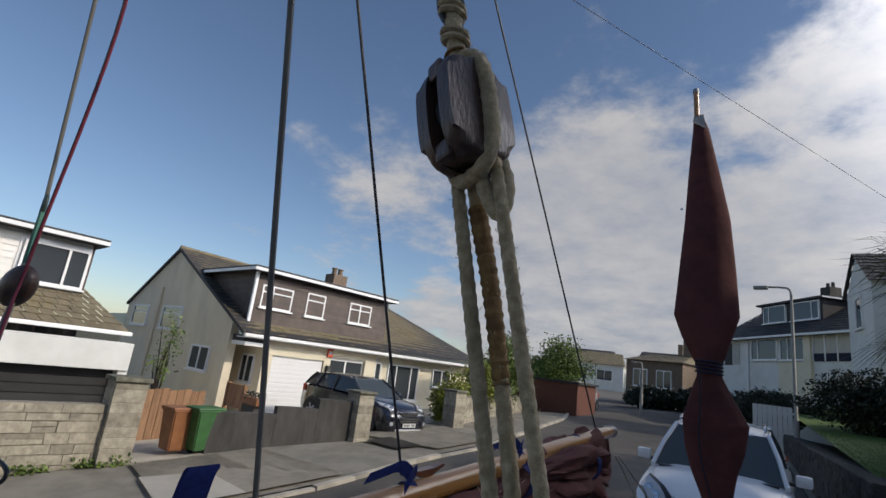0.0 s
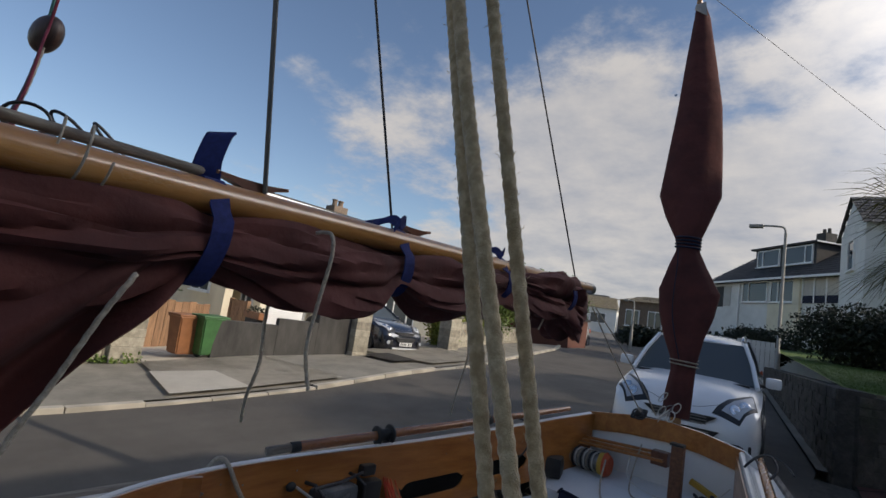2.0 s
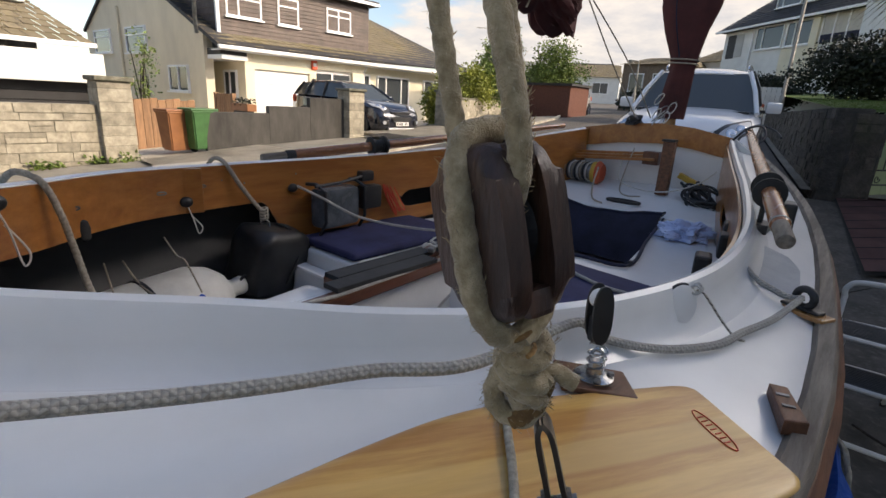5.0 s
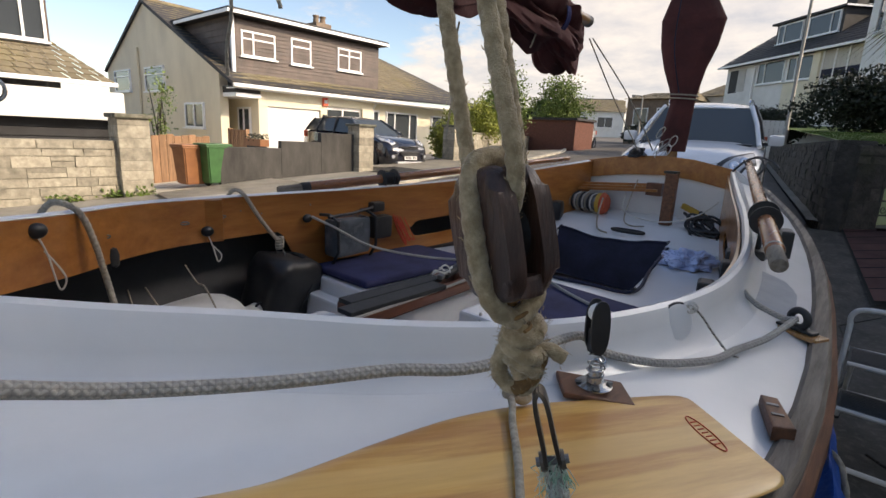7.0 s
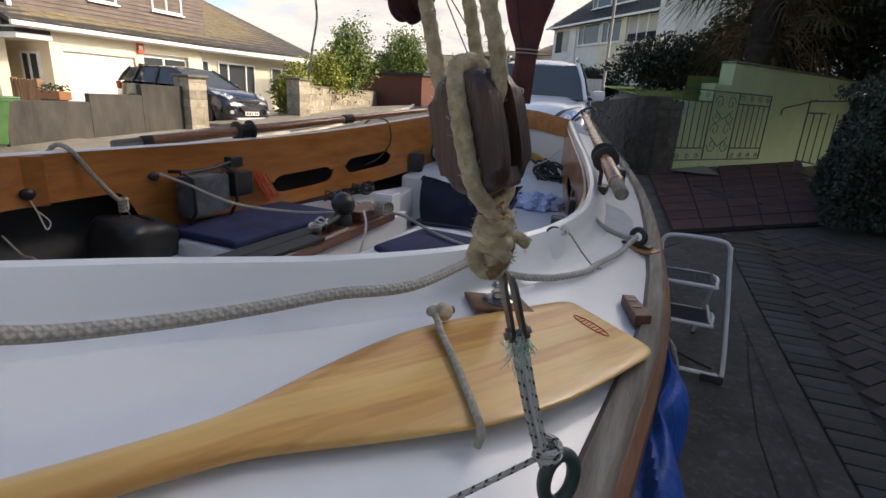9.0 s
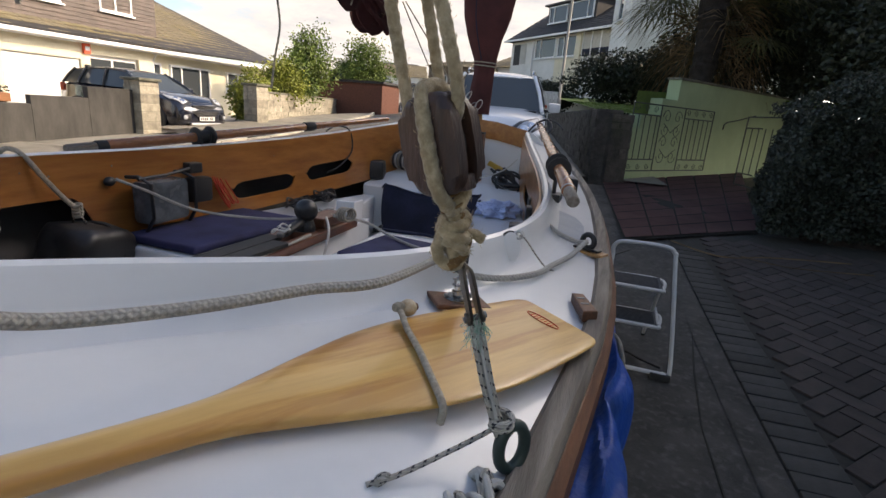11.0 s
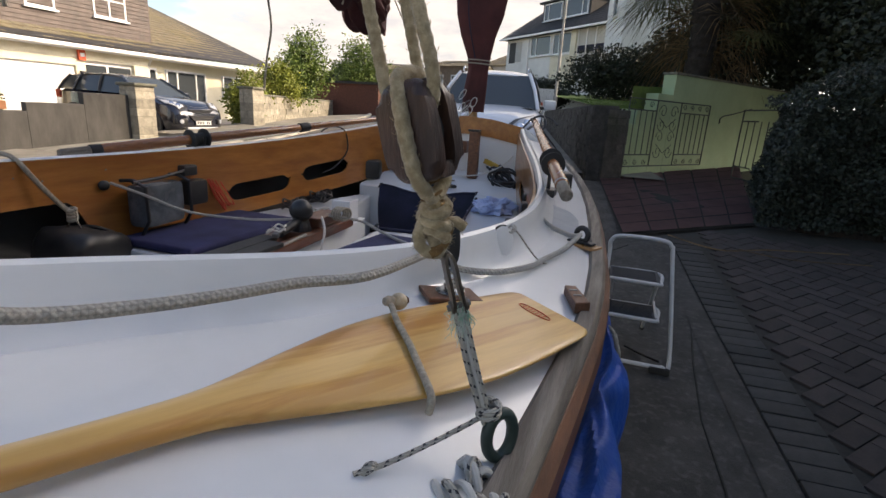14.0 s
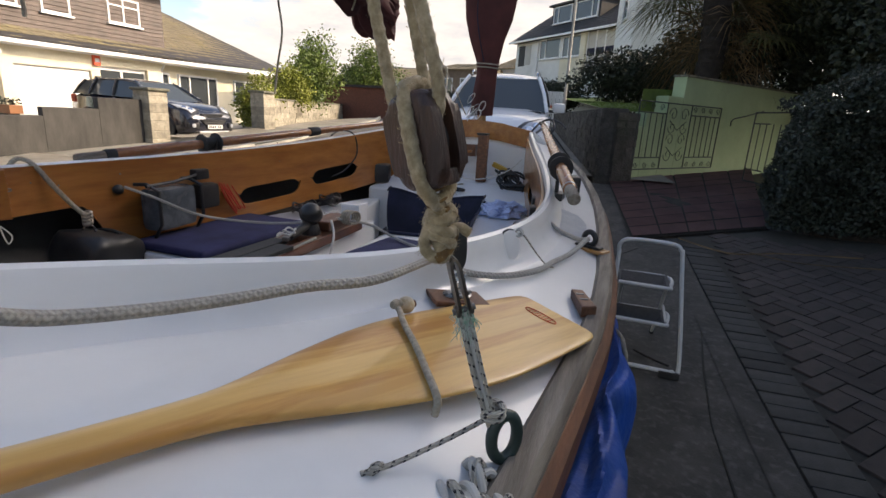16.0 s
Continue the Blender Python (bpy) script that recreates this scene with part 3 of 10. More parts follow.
def blob(center, radii, seed, lump=0.35, shell=0.45):
    """A sampler of places in an uneven crown."""
    cx, cy, cz = center

    def place(rng):
        v = Vector((rng.gauss(0, 1), rng.gauss(0, 1), rng.gauss(0, 1))).normalized()
        k = 1 + lump * noise.noise(v * 2.1 + Vector((seed, seed * 2, 0))) + lump * 0.7 * noise.noise(v * 5 + Vector((0, seed, 3)))
        k *= 1 - shell * rng.random() ** 2
        if noise.noise(v * 3.3 + Vector((seed * 3, 1, seed))) < -0.33:
            return None
        return (cx + v.x * radii[0] * k, cy + v.y * radii[1] * k, cz + v.z * radii[2] * k)
    return place

# ---- the street ----
def kerb_x(y):
    """The far kerb: along the drives, then bending away to the left."""
    return float(np.interp(y, (-60, -5, 2, 5.6, 10.7, 20, 40, 120), (-8.6, -7.7, -7.25, -7.15, -7.75, -10.2, -19.0, -56.0)))


def near_x(y):
    """The near edge of the road."""
    return float(np.interp(y, (-60, 0, 6, 9, 20, 40, 120), (-1.6, -0.4, -0.3, -0.35, -2.6, -11.0, -46.0)))


YS = [-40, -20, -10, -5, -2, 0, 1, 2, 3, 4, 5, 6, 7, 8, 9, 10, 11, 12, 13, 15, 17, 20, 24, 28, 33, 40, 50, 65, 80, 120]
gx = [-900, -300, -120, -60, -35, -25, -20, -16, -14, -12, -11, -10, -9, -8, -6, -3, -1, 0, 1, 2, 4, 7, 12, 20, 40, 120, 300, 900]
gy = [-400, -150] + YS + [200, 350, 600, 900]
link("ground", sheet(bmesh.new(), [[(x, y, ground_z(x, y) - 0.16) for x in gx] for y in gy]), M_EARTH, None, "rough earth and grass ground under the street", kind="structure", category="ground")
strip("road", kerb_x, near_x, YS, 0.0, M_ASPHALT, "worn grey asphalt residential street", 8, "road")
strip("pavement", lambda y: kerb_x(y) - 2.9, lambda y: kerb_x(y) - 0.13, YS, 0.06, M_PAVE, "patched grey tarmac footway before the garden walls", 8, "pavement")
strip("forecourt", lambda y: -30, lambda y: kerb_x(y) - 2.88, YS, 0.045, M_CONC, "stained concrete drives before the houses", 8, "drive")
strip("footway", near_x, lambda y: near_x(y) + 1.5, [y for y in YS if y > 8], 0.05, M_PAVE, "dark tarmac footway along the garden wall", 3, "pavement")

# kerb stones, one by one
kerb = thing("kerb", "line of worn pale concrete kerb stones", "kerb", kind="structure")
kb = B((-0.065, -0.445, -0.12), (0.065, 0.445, 0.075), None, 0.012)
k_me = link("kerbstone", kb, M_CONC, kerb).data
first = bpy.data.objects["kerbstone"]
y, k = -4.0, 0
while y < 32:
    ob = first if k == 0 else new("kerbstone", k_me)
    ob.parent = kerb
    x = kerb_x(y) - 0.065
    drop = 0.035 if 2.6 < y < 5.6 or 9.0 < y < 12.3 else 0.0
    ob.matrix_basis = pose(x, y, ground_z(x, y) - drop + random.uniform(-0.006, 0.006), math.degrees(math.atan2(ground_z(x, y + 0.4) - ground_z(x, y - 0.4), 0.8)), 0, math.degrees(math.atan2(-(kerb_x(y + 0.4) - kerb_x(y - 0.4)), 0.8)))
    y, k = y + 0.9, k + 1


def slab(name, poly, dz, material, label, z=None):
    """A thin patch lying on the land."""
    bm = bmesh.new()
    vs = [bm.verts.new((x, y, (ground_z(x, y) if z is None else z) + dz)) for x, y in poly]
    bm.faces.new(vs)
    bmesh.ops.solidify(bm, geom=list(bm.faces), thickness=0.07)
    return link(name, bm, material, None, label, kind="structure", category="paving")


slab("concrete_patch", [(-7.42, 3.1), (-7.40, 4.35), (-8.75, 4.35), (-9.0, 3.35)], 0.115, M_CONCNEW, "pale fresh concrete crossover patch")
slab("crossover", [(-7.42, 4.36), (-7.40, 6.2), (-9.9, 5.9), (-9.9, 3.5), (-9.02, 3.4), (-8.77, 4.36)], 0.108, M_CONC, "worn concrete crossover slab")
slab("drive_slab", [(-7.9, 9.3), (-8.2, 11.9), (-10.2, 12.2), (-10.1, 8.7)], 0.112, M_CONC, "pale concrete crossover slab before the drive")
slab("tarmac_patch", [(-8.3, 8.4), (-8.35, 9.2), (-9.4, 9.2), (-9.35, 8.3)], 0.115, M_ASPHALT, "dark tarmac repair patch in the footway")


# ---- masonry walls of single stones ----
def stone_wall(name, a, b, z0, z1, thick, material, label, course=0.15, length=0.42, coping=None, seed=1, mortar=None, group=""):
    """A coursed wall from a to b; each stone of its outer face is a piece, proud of the mortar core."""
    rng = random.Random(seed)
    a, b = Vector((*a, 0)), Vector((*b, 0))
    d = (b - a)
    ln = d.length
    ang = math.degrees(math.atan2(d.y, d.x))
    m = pose(a.x, a.y, 0, 0, 0, ang)
    core = link(name, B((0, -thick / 2 + 0.012, z0 - 0.3), (ln, thick / 2 - 0.012, z1), m), mortar or M_MORTAR, None, label, kind="structure", category="wall", group=group)
    z = z0 - 0.1
    while z < z1 - 0.03:
        hgt = min(course * rng.uniform(0.75, 1.25), z1 - z)
        x = -rng.uniform(0, length * 0.4)
        while x < ln - 0.02:
            w = length * rng.uniform(0.5, 1.5)
            x0, x1 = max(0.0, x), min(ln, x + w)
            if x1 - x0 > 0.06:
                split = rng.random() < 0.2 and hgt > 0.12
                for za, zb in (((z, z + hgt * 0.5), (z + hgt * 0.5, z + hgt)) if split else ((z, z + hgt),)):
                    p = rng.uniform(0.0, 0.018)
                    bm = B((x0 + 0.006, -thick / 2 - p, za + 0.006), (x1 - 0.006, thick / 2 + p, zb - 0.006), m)
                    for v in bm.verts:
                        v.co += Vector((rng.uniform(-1, 1), rng.uniform(-1, 1), rng.uniform(-1, 1))) * 0.007
                    part("stone", bm, material, core)
            x += w
        z += hgt
    if coping:
        bm = B((-0.03, -thick / 2 - 0.035, z1), (ln + 0.03, thick / 2 + 0.035, z1 + coping), m, 0.015)
        part("coping", bm, M_COPING, core)
    return core


def pier(name, x, y, w, z0, z1, material, label, cap=0.07, seed=3):
    """A square gate pier of single stones under a cap."""
    rng = random.Random(seed)
    core = link(name, B((x - w / 2 + 0.012, y - w / 2 + 0.012, z0 - 0.3), (x + w / 2 - 0.012, y + w / 2 - 0.012, z1)), M_MORTAR, None, label, kind="structure", category="pillar")
    z = z0 - 0.05
    while z < z1 - 0.04:
        hgt = min(rng.uniform(0.16, 0.24), z1 - z)
        cut = rng.uniform(0.3, 0.7)
        for xa, xb in ((0, cut), (cut, 1)) if rng.random() < 0.5 else ((0, 1),):
            bm = B((x - w / 2 + xa * w + 0.005, y - w / 2 - rng.uniform(0, 0.01), z + 0.005), (x - w / 2 + xb * w - 0.005, y + w / 2 + rng.uniform(0, 0.01), z + hgt - 0.005), None, 0.008)
            part("stone", bm, material, core)
        z += hgt
    part("cap", B((x - w / 2 - 0.05, y - w / 2 - 0.05, z1), (x + w / 2 + 0.05, y + w / 2 + 0.05, z1 + cap), None, 0.02), M_COPING, core)
    return core


# ---- the house opposite: rendered walls, tiled roof, brown dormer ----
def tile_roof(bm, a, b, c, d, course=0.32, tile=0.30, lift=0.03):
    """Lapped tiles over the quad a-b (eaves) to d-c (ridge), each with its own lower edge."""
    a, b, c, d = Vector(a), Vector(b), Vector(c), Vector(d)
    n = max(2, int(((d - a).length) / course))
    nrm = (b - a).cross(d - a).normalized()
    if nrm.z < 0:
        nrm = -nrm
    for i in range(n):
        t0, t1 = i / n, min(1, (i + 1.12) / n)
        p0, p1, q0, q1 = a.lerp(d, t0), b.lerp(c, t0), a.lerp(d, t1), b.lerp(c, t1)
        ln = (p1 - p0).length
        k = max(1, int(ln / tile))
        off = 0.5 if i % 2 else 0
        cuts = sorted({0.0, 1.0, *[min(1, max(0, (j + off) / k)) for j in range(k + 1)]})
        for u0, u1 in zip(cuts, cuts[1:]):
            g = min(0.012 / max(ln, 0.1), (u1 - u0) * 0.2)
            up = nrm * (lift + random.uniform(-0.006, 0.006))
            v = [p0.lerp(p1, u0 + g) + up, p0.lerp(p1, u1 - g) + up, q0.lerp(q1, u1 - g) + nrm * 0.006, q0.lerp(q1, u0 + g) + nrm * 0.006]
            w = [bm.verts.new(p) for p in v] + [bm.verts.new(v[0] - up * 0.9), bm.verts.new(v[1] - up * 0.9)]
            bm.faces.new(w[:4])
            bm.faces.new((w[4], w[5], w[1], w[0]))
    return bm


def cladding(parent, m, w, z0, z1, material, board=0.14, name="board"):
    """Lapped boards: local x along the wall, -y outward."""
    z = z0
    while z < z1 - 0.02:
        t = min(z + board, z1)
        bm = bmesh.new()
        v = [bm.verts.new(m @ Vector(p)) for p in ((0, -0.03, z), (w, -0.03, z), (w, -0.008, t), (0, -0.008, t), (0, 0, z), (w, 0, z), (w, 0, t), (0, 0, t))]
        for f in ((0, 1, 2, 3), (0, 4, 5, 1), (3, 2, 6, 7), (0, 3, 7, 4), (1, 5, 6, 2)):
            bm.faces.new([v[i] for i in f])
        part(name, bm, material, parent)
        z = t


GZ0 = 0.02
house = thing("house", "cream rendered chalet house with a brown clad dormer and tiled roof", "house")
EX, RX, BX = -15.25, -22.3, -27.2
EZ, RZ, BZ = 2.74, 5.98, 3.65
Y0, Y1, Y2 = 7.9, 14.45, 20.6
# gable wall, in one mesh with thickness
bm = bmesh.new()
prof = [(-16.35, GZ0 - 0.4), (-16.35, EZ + 0.35), (RX, RZ - 0.06), (BX, BZ - 0.05), (BX, GZ0 - 0.4)]
prism(bm, [(x, z) for x, z in prof], 0, 0.28, Matrix(((1, 0, 0, 0), (0, 0, -1, Y0 + 0.28), (0, 1, 0, 0), (0, 0, 0, 1))))
gable = part("gable_wall", bm, M_RENDERGREY, house, "beige rendered gable wall")
# front wall: garage bay, entrance bay, living room bay
fm = pose(-15.6, 8.84, 0, 0, 0, 90)
bm = bmesh.new()
box(bm, (0, 0, -0.5), (0.33, 0.3, 2.75), fm)
box(bm, (0.33, 0, 2.12), (2.46, 0.3, 2.75), fm)
box(bm, (2.46, 0, -0.5), (2.75, 0.3, 2.75), fm)
box(bm, (2.75, 0, 2.3), (4.45, 0.3, 2.75), fm)
box(bm, (4.45, 0, -0.5), (5.0, 0.3, 2.75), fm)
part("front_wall", bm, M_RENDER, house, "sunlit cream rendered front wall")
gd = part("garage_door", B((0.33, 0.10, -0.3), (2.46, 0.14, 2.12), fm), M_UPVC, house, "white ribbed roller garage door")
for i in range(16):
    part("slat", B((0.35, 0.075, -0.28 + i * 0.15), (2.44, 0.10, -0.16 + i * 0.15), fm, 0.006), M_UPVC, gd)
ent = part("entrance", B((2.75, 0.12, -0.4), (4.45, 0.16, 2.3), fm), M_UPVC, house, "white glazed entrance doors")
for a, b in ((2.83, 3.5), (3.6, 4.37)):
    part("pane", B((a, 0.10, 0.25), (b, 0.118, 2.18), fm), M_GLASS, ent)
    part("rail", B((a, 0.09, 1.0), (b, 0.121, 1.1), fm), M_UPVC, ent)
bm = bmesh.new()
box(bm, (-0.01, -0.01, -0.5), (0.30, 2.5, 2.6), pose(-15.6, 8.84, 0, 0, 0, 90))
side = part("garage_side_wall", bm, M_RENDERGREY, house, "beige rendered side wall of the garage")
window(side, pose(-16.95, 8.84, 1.1), 0.85, 0.95, [0.4, 0.85], top_open=False)
canopy = part("porch_canopy", B((-18.2, 8.0, 2.33), (-15.45, 8.86, 2.46), None, 0.01), M_UPVC, house, "white edged flat porch canopy")
part("felt", B((-18.2, 8.0, 2.461), (-15.5, 8.86, 2.66)), M_FASCIA, canopy)
living = part("living_wall", B((5.0, 0.25, -0.5), (11.7, 0.55, 2.78), fm), M_RENDER, house, "cream rendered living room wall")
window(living, pose(-15.85, 14.75, 0.85, 0, 0, 90), 1.9, 1.45, [0.5, 1.4, 1.9], curtain=True)
window(living, pose(-15.85, 17.6, 1.5, 0, 0, 90), 1.3, 0.8, [0.65, 1.3])
window(living, pose(-15.85, 13.95, 1.55, 0, 0, 90), 0.4, 0.75, 1, sill=False)
# roof: two slopes, the far end hipped
roof = part("roof", tile_roof(tile_roof(tile_roof(bmesh.new(), (EX, Y0 - 0.1, EZ), (EX, Y2, EZ + 0.12), (RX, Y2 - 1.6, RZ - 0.25), (RX, Y0 - 0.1, RZ)),
            (BX - 0.2, Y0 - 0.1, BZ - 0.1), (BX - 0.2, Y2, BZ - 0.1), (RX, Y2 - 1.6, RZ - 0.25), (RX, Y0 - 0.1, RZ)),
            (EX, Y2, EZ + 0.12), (BX, Y2, BZ), (RX, Y2 - 1.6, RZ - 0.25), (RX, Y2 - 1.6, RZ - 0.25)), M_ROOF, house, "weathered brown tiled roof with lichen")
bm = sheet(sheet(bmesh.new(), [[(EX, Y0 - 0.05, EZ - 0.02), (EX, Y2, EZ + 0.10)], [(RX, Y0 - 0.05, RZ - 0.03), (RX, Y2 - 1.6, RZ - 0.28)]], 0.05), [[(RX, Y0 - 0.05, RZ - 0.03), (RX, Y2 - 1.6, RZ - 0.28)], [(BX - 0.2, Y0 - 0.05, BZ - 0.13), (BX - 0.2, Y2, BZ - 0.13)]], 0.05)
part("underlay", bm, M_FASCIA, roof)
part("ridge_tiles", tube(bmesh.new(), [(RX, Y0 - 0.1, RZ + 0.03), (RX, Y2 - 1.6, RZ - 0.22)], 0.1, 8), M_ROOF, roof)
part("verge", prism(bmesh.new(), [(EX, EZ + 0.02), (RX, RZ + 0.03), (BX, BZ), (BX, BZ - 0.1), (RX, RZ - 0.1), (EX, EZ - 0.1)], 0, 0.05, Matrix(((1, 0, 0, 0), (0, 0, -1, Y0 - 0.06), (0, 1, 0, 0), (0, 0, 0, 1)))), M_FASCIA, roof, "dark verge board")
gut = part("gutter", B((EX - 0.02, Y0 - 0.1, EZ - 0.13), (EX + 0.10, Y2, EZ - 0.02), None, 0.02), M_UPVC, house, "white gutter and fascia")
part("soffit", B((-15.9, Y0, EZ - 0.16), (EX, Y2, EZ - 0.13)), M_UPVC, gut)
part("downpipe", rod(rod(bmesh.new(), (-15.5, 13.95, 2.62), (-15.72, 13.95, 2.35), 0.035), (-15.72, 13.95, 2.37), (-15.72, 13.95, -0.2), 0.035), M_UPVC, gut)
# dormer
dm = pose(-16.1, 8.3, 0, 0, 0, 90)
dorm = part("dormer", prism(bmesh.new(), [(-16.12, 3.0), (-16.12, 4.86), (-21.2, 4.98), (-19.6, 4.6)], 0, 6.2, Matrix(((1, 0, 0, 0), (0, 0, -1, 14.5), (0, 1, 0, 0), (0, 0, 0, 1)))), M_CLADBROWN, house, "brown shiplap clad dormer")
cladding(dorm, dm, 6.2, 3.0, 4.80, M_CLADBROWN, 0.125)
cladding(dorm, pose(-21.0, 8.3, 0), 4.85, 3.1, 4.80, M_CLADBROWN, 0.2, "cheek_board")
part("corner_trim", B((-16.16, 8.24, 3.05), (-16.06, 8.34, 4.85)), M_UPVC, dorm, "white corner trim")
dr = part("flat_roof", B((-21.4, 8.0, 4.86), (-15.75, 14.75, 5.04), None, 0.015), M_FASCIA, dorm, "dark felt edge of the flat dormer roof")
part("fascia", B((-15.75, 8.0, 4.87), (-15.72, 14.75, 4.97)), M_UPVC, dr)
part("end_fascia", B((-19.8, 7.97, 4.87), (-15.72, 8.0, 4.97)), M_UPVC, dr)
for wy, ww, wz, wh, cc in ((0.26, 1.23, 3.67, 0.80, [0.42, 1.23]), (2.1, 0.83, 3.65, 0.88, 1), (4.13, 1.15, 3.71, 0.81, [0.55, 1.15])):
    window(dorm, pose(-16.13, 8.3 + wy, wz, 0, 0, 90), ww, wh, cc, top_open=True)
for wx, wz, ww, wh in ((-26.2, 2.62, 1.9, 0.9), (-22.6, 2.58, 1.9, 0.92), (-19.0, 1.28, 1.5, 0.85)):
    window(gable, pose(wx, Y0, wz), ww, wh, 2 if wz < 2 else 1, top_open=wz > 2, curtain=wz < 2)
part("drain_pipe", rod(bmesh.new(), (-23.2, Y0 - 0.06, 4.3), (-23.2, Y0 - 0.06, 0), 0.05), M_RENDERGREY, gable)
ch = part("chimney", B((-22.75, 15.6, 5.5), (-21.95, 16.5, 6.62), None, 0.02), M_CHIM, house, "brick chimney with two pots")
for dy in (15.85, 16.25):
    part("pot", lathe(bmesh.new(), [(0.15, 6.6), (0.13, 6.9), (0.16, 6.93), (0.16, 6.99)], 12, pose(-22.35, dy, 0)), M_CHIM, ch)
alarm = thing("alarm_box", "small red and white burglar alarm box", "alarm box")
part("case", B((2.52, -0.09, 2.28), (2.74, -0.002, 2.62), fm, 0.02), M_RED, alarm)
part("label_plate", B((2.56, -0.095, 2.38), (2.70, -0.0905, 2.50), fm), M_UPVC, alarm)
lantern = thing("wall_lantern", "small black wall lantern beside the garage", "wall lamp")
part("case", B((2.55, -0.12, 1.75), (2.66, -0.001, 1.97), fm, 0.01), M_BLACK, lantern)

# ---- the next house and its garage ----
h2 = thing("house", "white clad house with a picture window and tiled skirt roof", "house")
up = part("upper_wall", B((-22.0, -9, 2.6), (-15.75, 3.35, 4.42)), M_SIDING, h2, "white lapped siding")
cladding(up, pose(-15.75, -9, 0, 0, 0, 90), 12.35, 2.72, 4.42, M_SIDING, 0.16)
part("end_board", B((-16.2, 3.352, 2.6), (-15.7, 3.40, 4.42)), M_CLADBROWN, up, "brown end board")
part("flat_roof", B((-22.2, -9.3, 4.42), (-15.3, 3.6, 4.60), None, 0.015), M_FASCIA, h2, "dark flat roof edge")
part("fascia_strip", B((-15.3, -9.3, 4.44), (-15.27, 3.6, 4.54)), M_UPVC, h2)
part("window_surround", B((-15.74, 1.85, 3.10), (-15.705, 3.34, 4.30)), M_UPVC, up)
window(up, pose(-15.70, 1.93, 3.20, 0, 0, 90), 1.40, 1.02, [0.95, 1.40])
part("skirt_roof", tile_roof(bmesh.new(), (-14.3, -9, 2.30), (-14.3, 4.3, 2.30), (-16.3, 3.3, 3.45), (-16.3, -9, 3.45), 0.26), M_ROOF, h2, "brown tiled skirt roof")
part("gutter", B((-14.35, -9, 2.2), (-14.2, 4.35, 2.30), None, 0.02), M_UPVC, h2)
part("lower_wall", B((-22.0, -9, -0.5), (-15.2, 3.4, 2.5)), M_DARKWALL, h2)
gar = thing("garage", "flat roofed garage with a white fascia and dark boarded door", "garage")
part("fascia", B((-14.2, -6, 1.40), (-13.55, 4.25, 2.04), pose(0, 0, 0), 0.02), M_WHITEWALL, gar, "streaked white fascia")
door = part("door", B((-14.0, 0.6, -0.4), (-13.9, 4.05, 1.40)), M_DARKDOOR, gar, "dark grey boarded door")
for i in range(8):
    part("board", B((-13.905, 0.62, -0.2 + i * 0.2), (-13.87, 4.03, -0.02 + i * 0.2), None, 0.006), M_DARKDOOR, door)
part("wall", B((-19.5, 4.06, -0.4), (-13.6, 4.26, 1.40)), M_WHITEWALL, gar)
alarm2 = thing("alarm_box", "small orange and white burglar alarm box", "alarm box")
part("case", B((-15.74, 1.20, 3.90), (-15.62, 1.44, 4.12), None, 0.02), M_ORANGE, alarm2)

# ---- front garden walls, gates and bins ----
stone_wall("wall_stone", (-10.32, -6.0), (-10.30, 3.02), -0.15, 1.06, 0.24, M_STONE, "coursed grey and buff stone front wall", 0.155, 0.5, None, 5)
pier("pillar_stone", -10.3, 3.28, 0.52, 0.0, 1.47, M_STONE, "stone gate pillar with a mossy cap", 0.08, 4)
wall2 = link("wall_dark", bmesh.new(), M_DARKWALL, None, "dark weathered rendered wall stepping up to the gate pillar", kind="structure", category="wall")
for i, (a, b, zt) in enumerate(((4.95, 6.25, 0.98), (6.25, 7.2, 1.14), (7.2, 8.05, 1.36))):
    xa, xb = float(np.interp(a, (4.95, 8.05), (-10.35, -9.75))), float(np.interp(b, (4.95, 8.05), (-10.35, -9.75)))
    m = pose(xa, a, 0, 0, 0, math.degrees(math.atan2(b - a, xb - xa)))
    part("wall_section", B((0, -0.1, -0.2), (math.hypot(b - a, xb - xa), 0.1, zt), m, 0.012), M_DARKWALL, wall2)
pier("pillar_gate", -9.68, 8.28, 0.46, 0.40, 1.56, M_STONE, "pale stone gate pillar beside the drive", 0.06, 9)
pier("pillar_far", -10.35, 12.75, 0.5, 0.55, 1.72, M_STONE, "stone gate pillar before the shrubs", 0.07, 12)
stone_wall("wall_garden", (-10.55, 13.1), (-16.3, 31.0), 0.75, 1.55, 0.25, M_STONE, "low stone garden wall along the footway", 0.19, 0.6, 0.06, 8)

fence = thing("fence", "weathered brown vertical board fence", "fence")
for i in range(11):
    part("board", B((-12.55, 3.9 + i * 0.17, -0.1), (-12.52, 4.06 + i * 0.17, 1.12 + 0.02 * (i % 3)), None, 0.004), M_FENCE, fence)
for z in (0.3, 0.85):
    part("rail", B((-12.6, 3.85, z), (-12.551, 5.8, z + 0.07)), M_FENCE, fence)
gate_w = thing("garden_gate", "low slatted wooden gate beside the house", "gate")
for i in range(7):
    part("slat", B((-13.2 + i * 0.11, 6.65, 0.75), (-13.12 + i * 0.11, 6.68, 1.33)), M_FENCE, gate_w)
part("rail", B((-13.2, 6.68, 1.26), (-12.4, 6.71, 1.32)), M_FENCE, gate_w)
part("post", B((-13.3, 6.62, -0.2), (-13.21, 6.72, 1.35)), M_FENCE, gate_w)
part("post", B((-12.4, 6.62, -0.2), (-12.31, 6.72, 1.35)), M_FENCE, gate_w)
planter = thing("planter", "low planter with small dark plants", "planter")
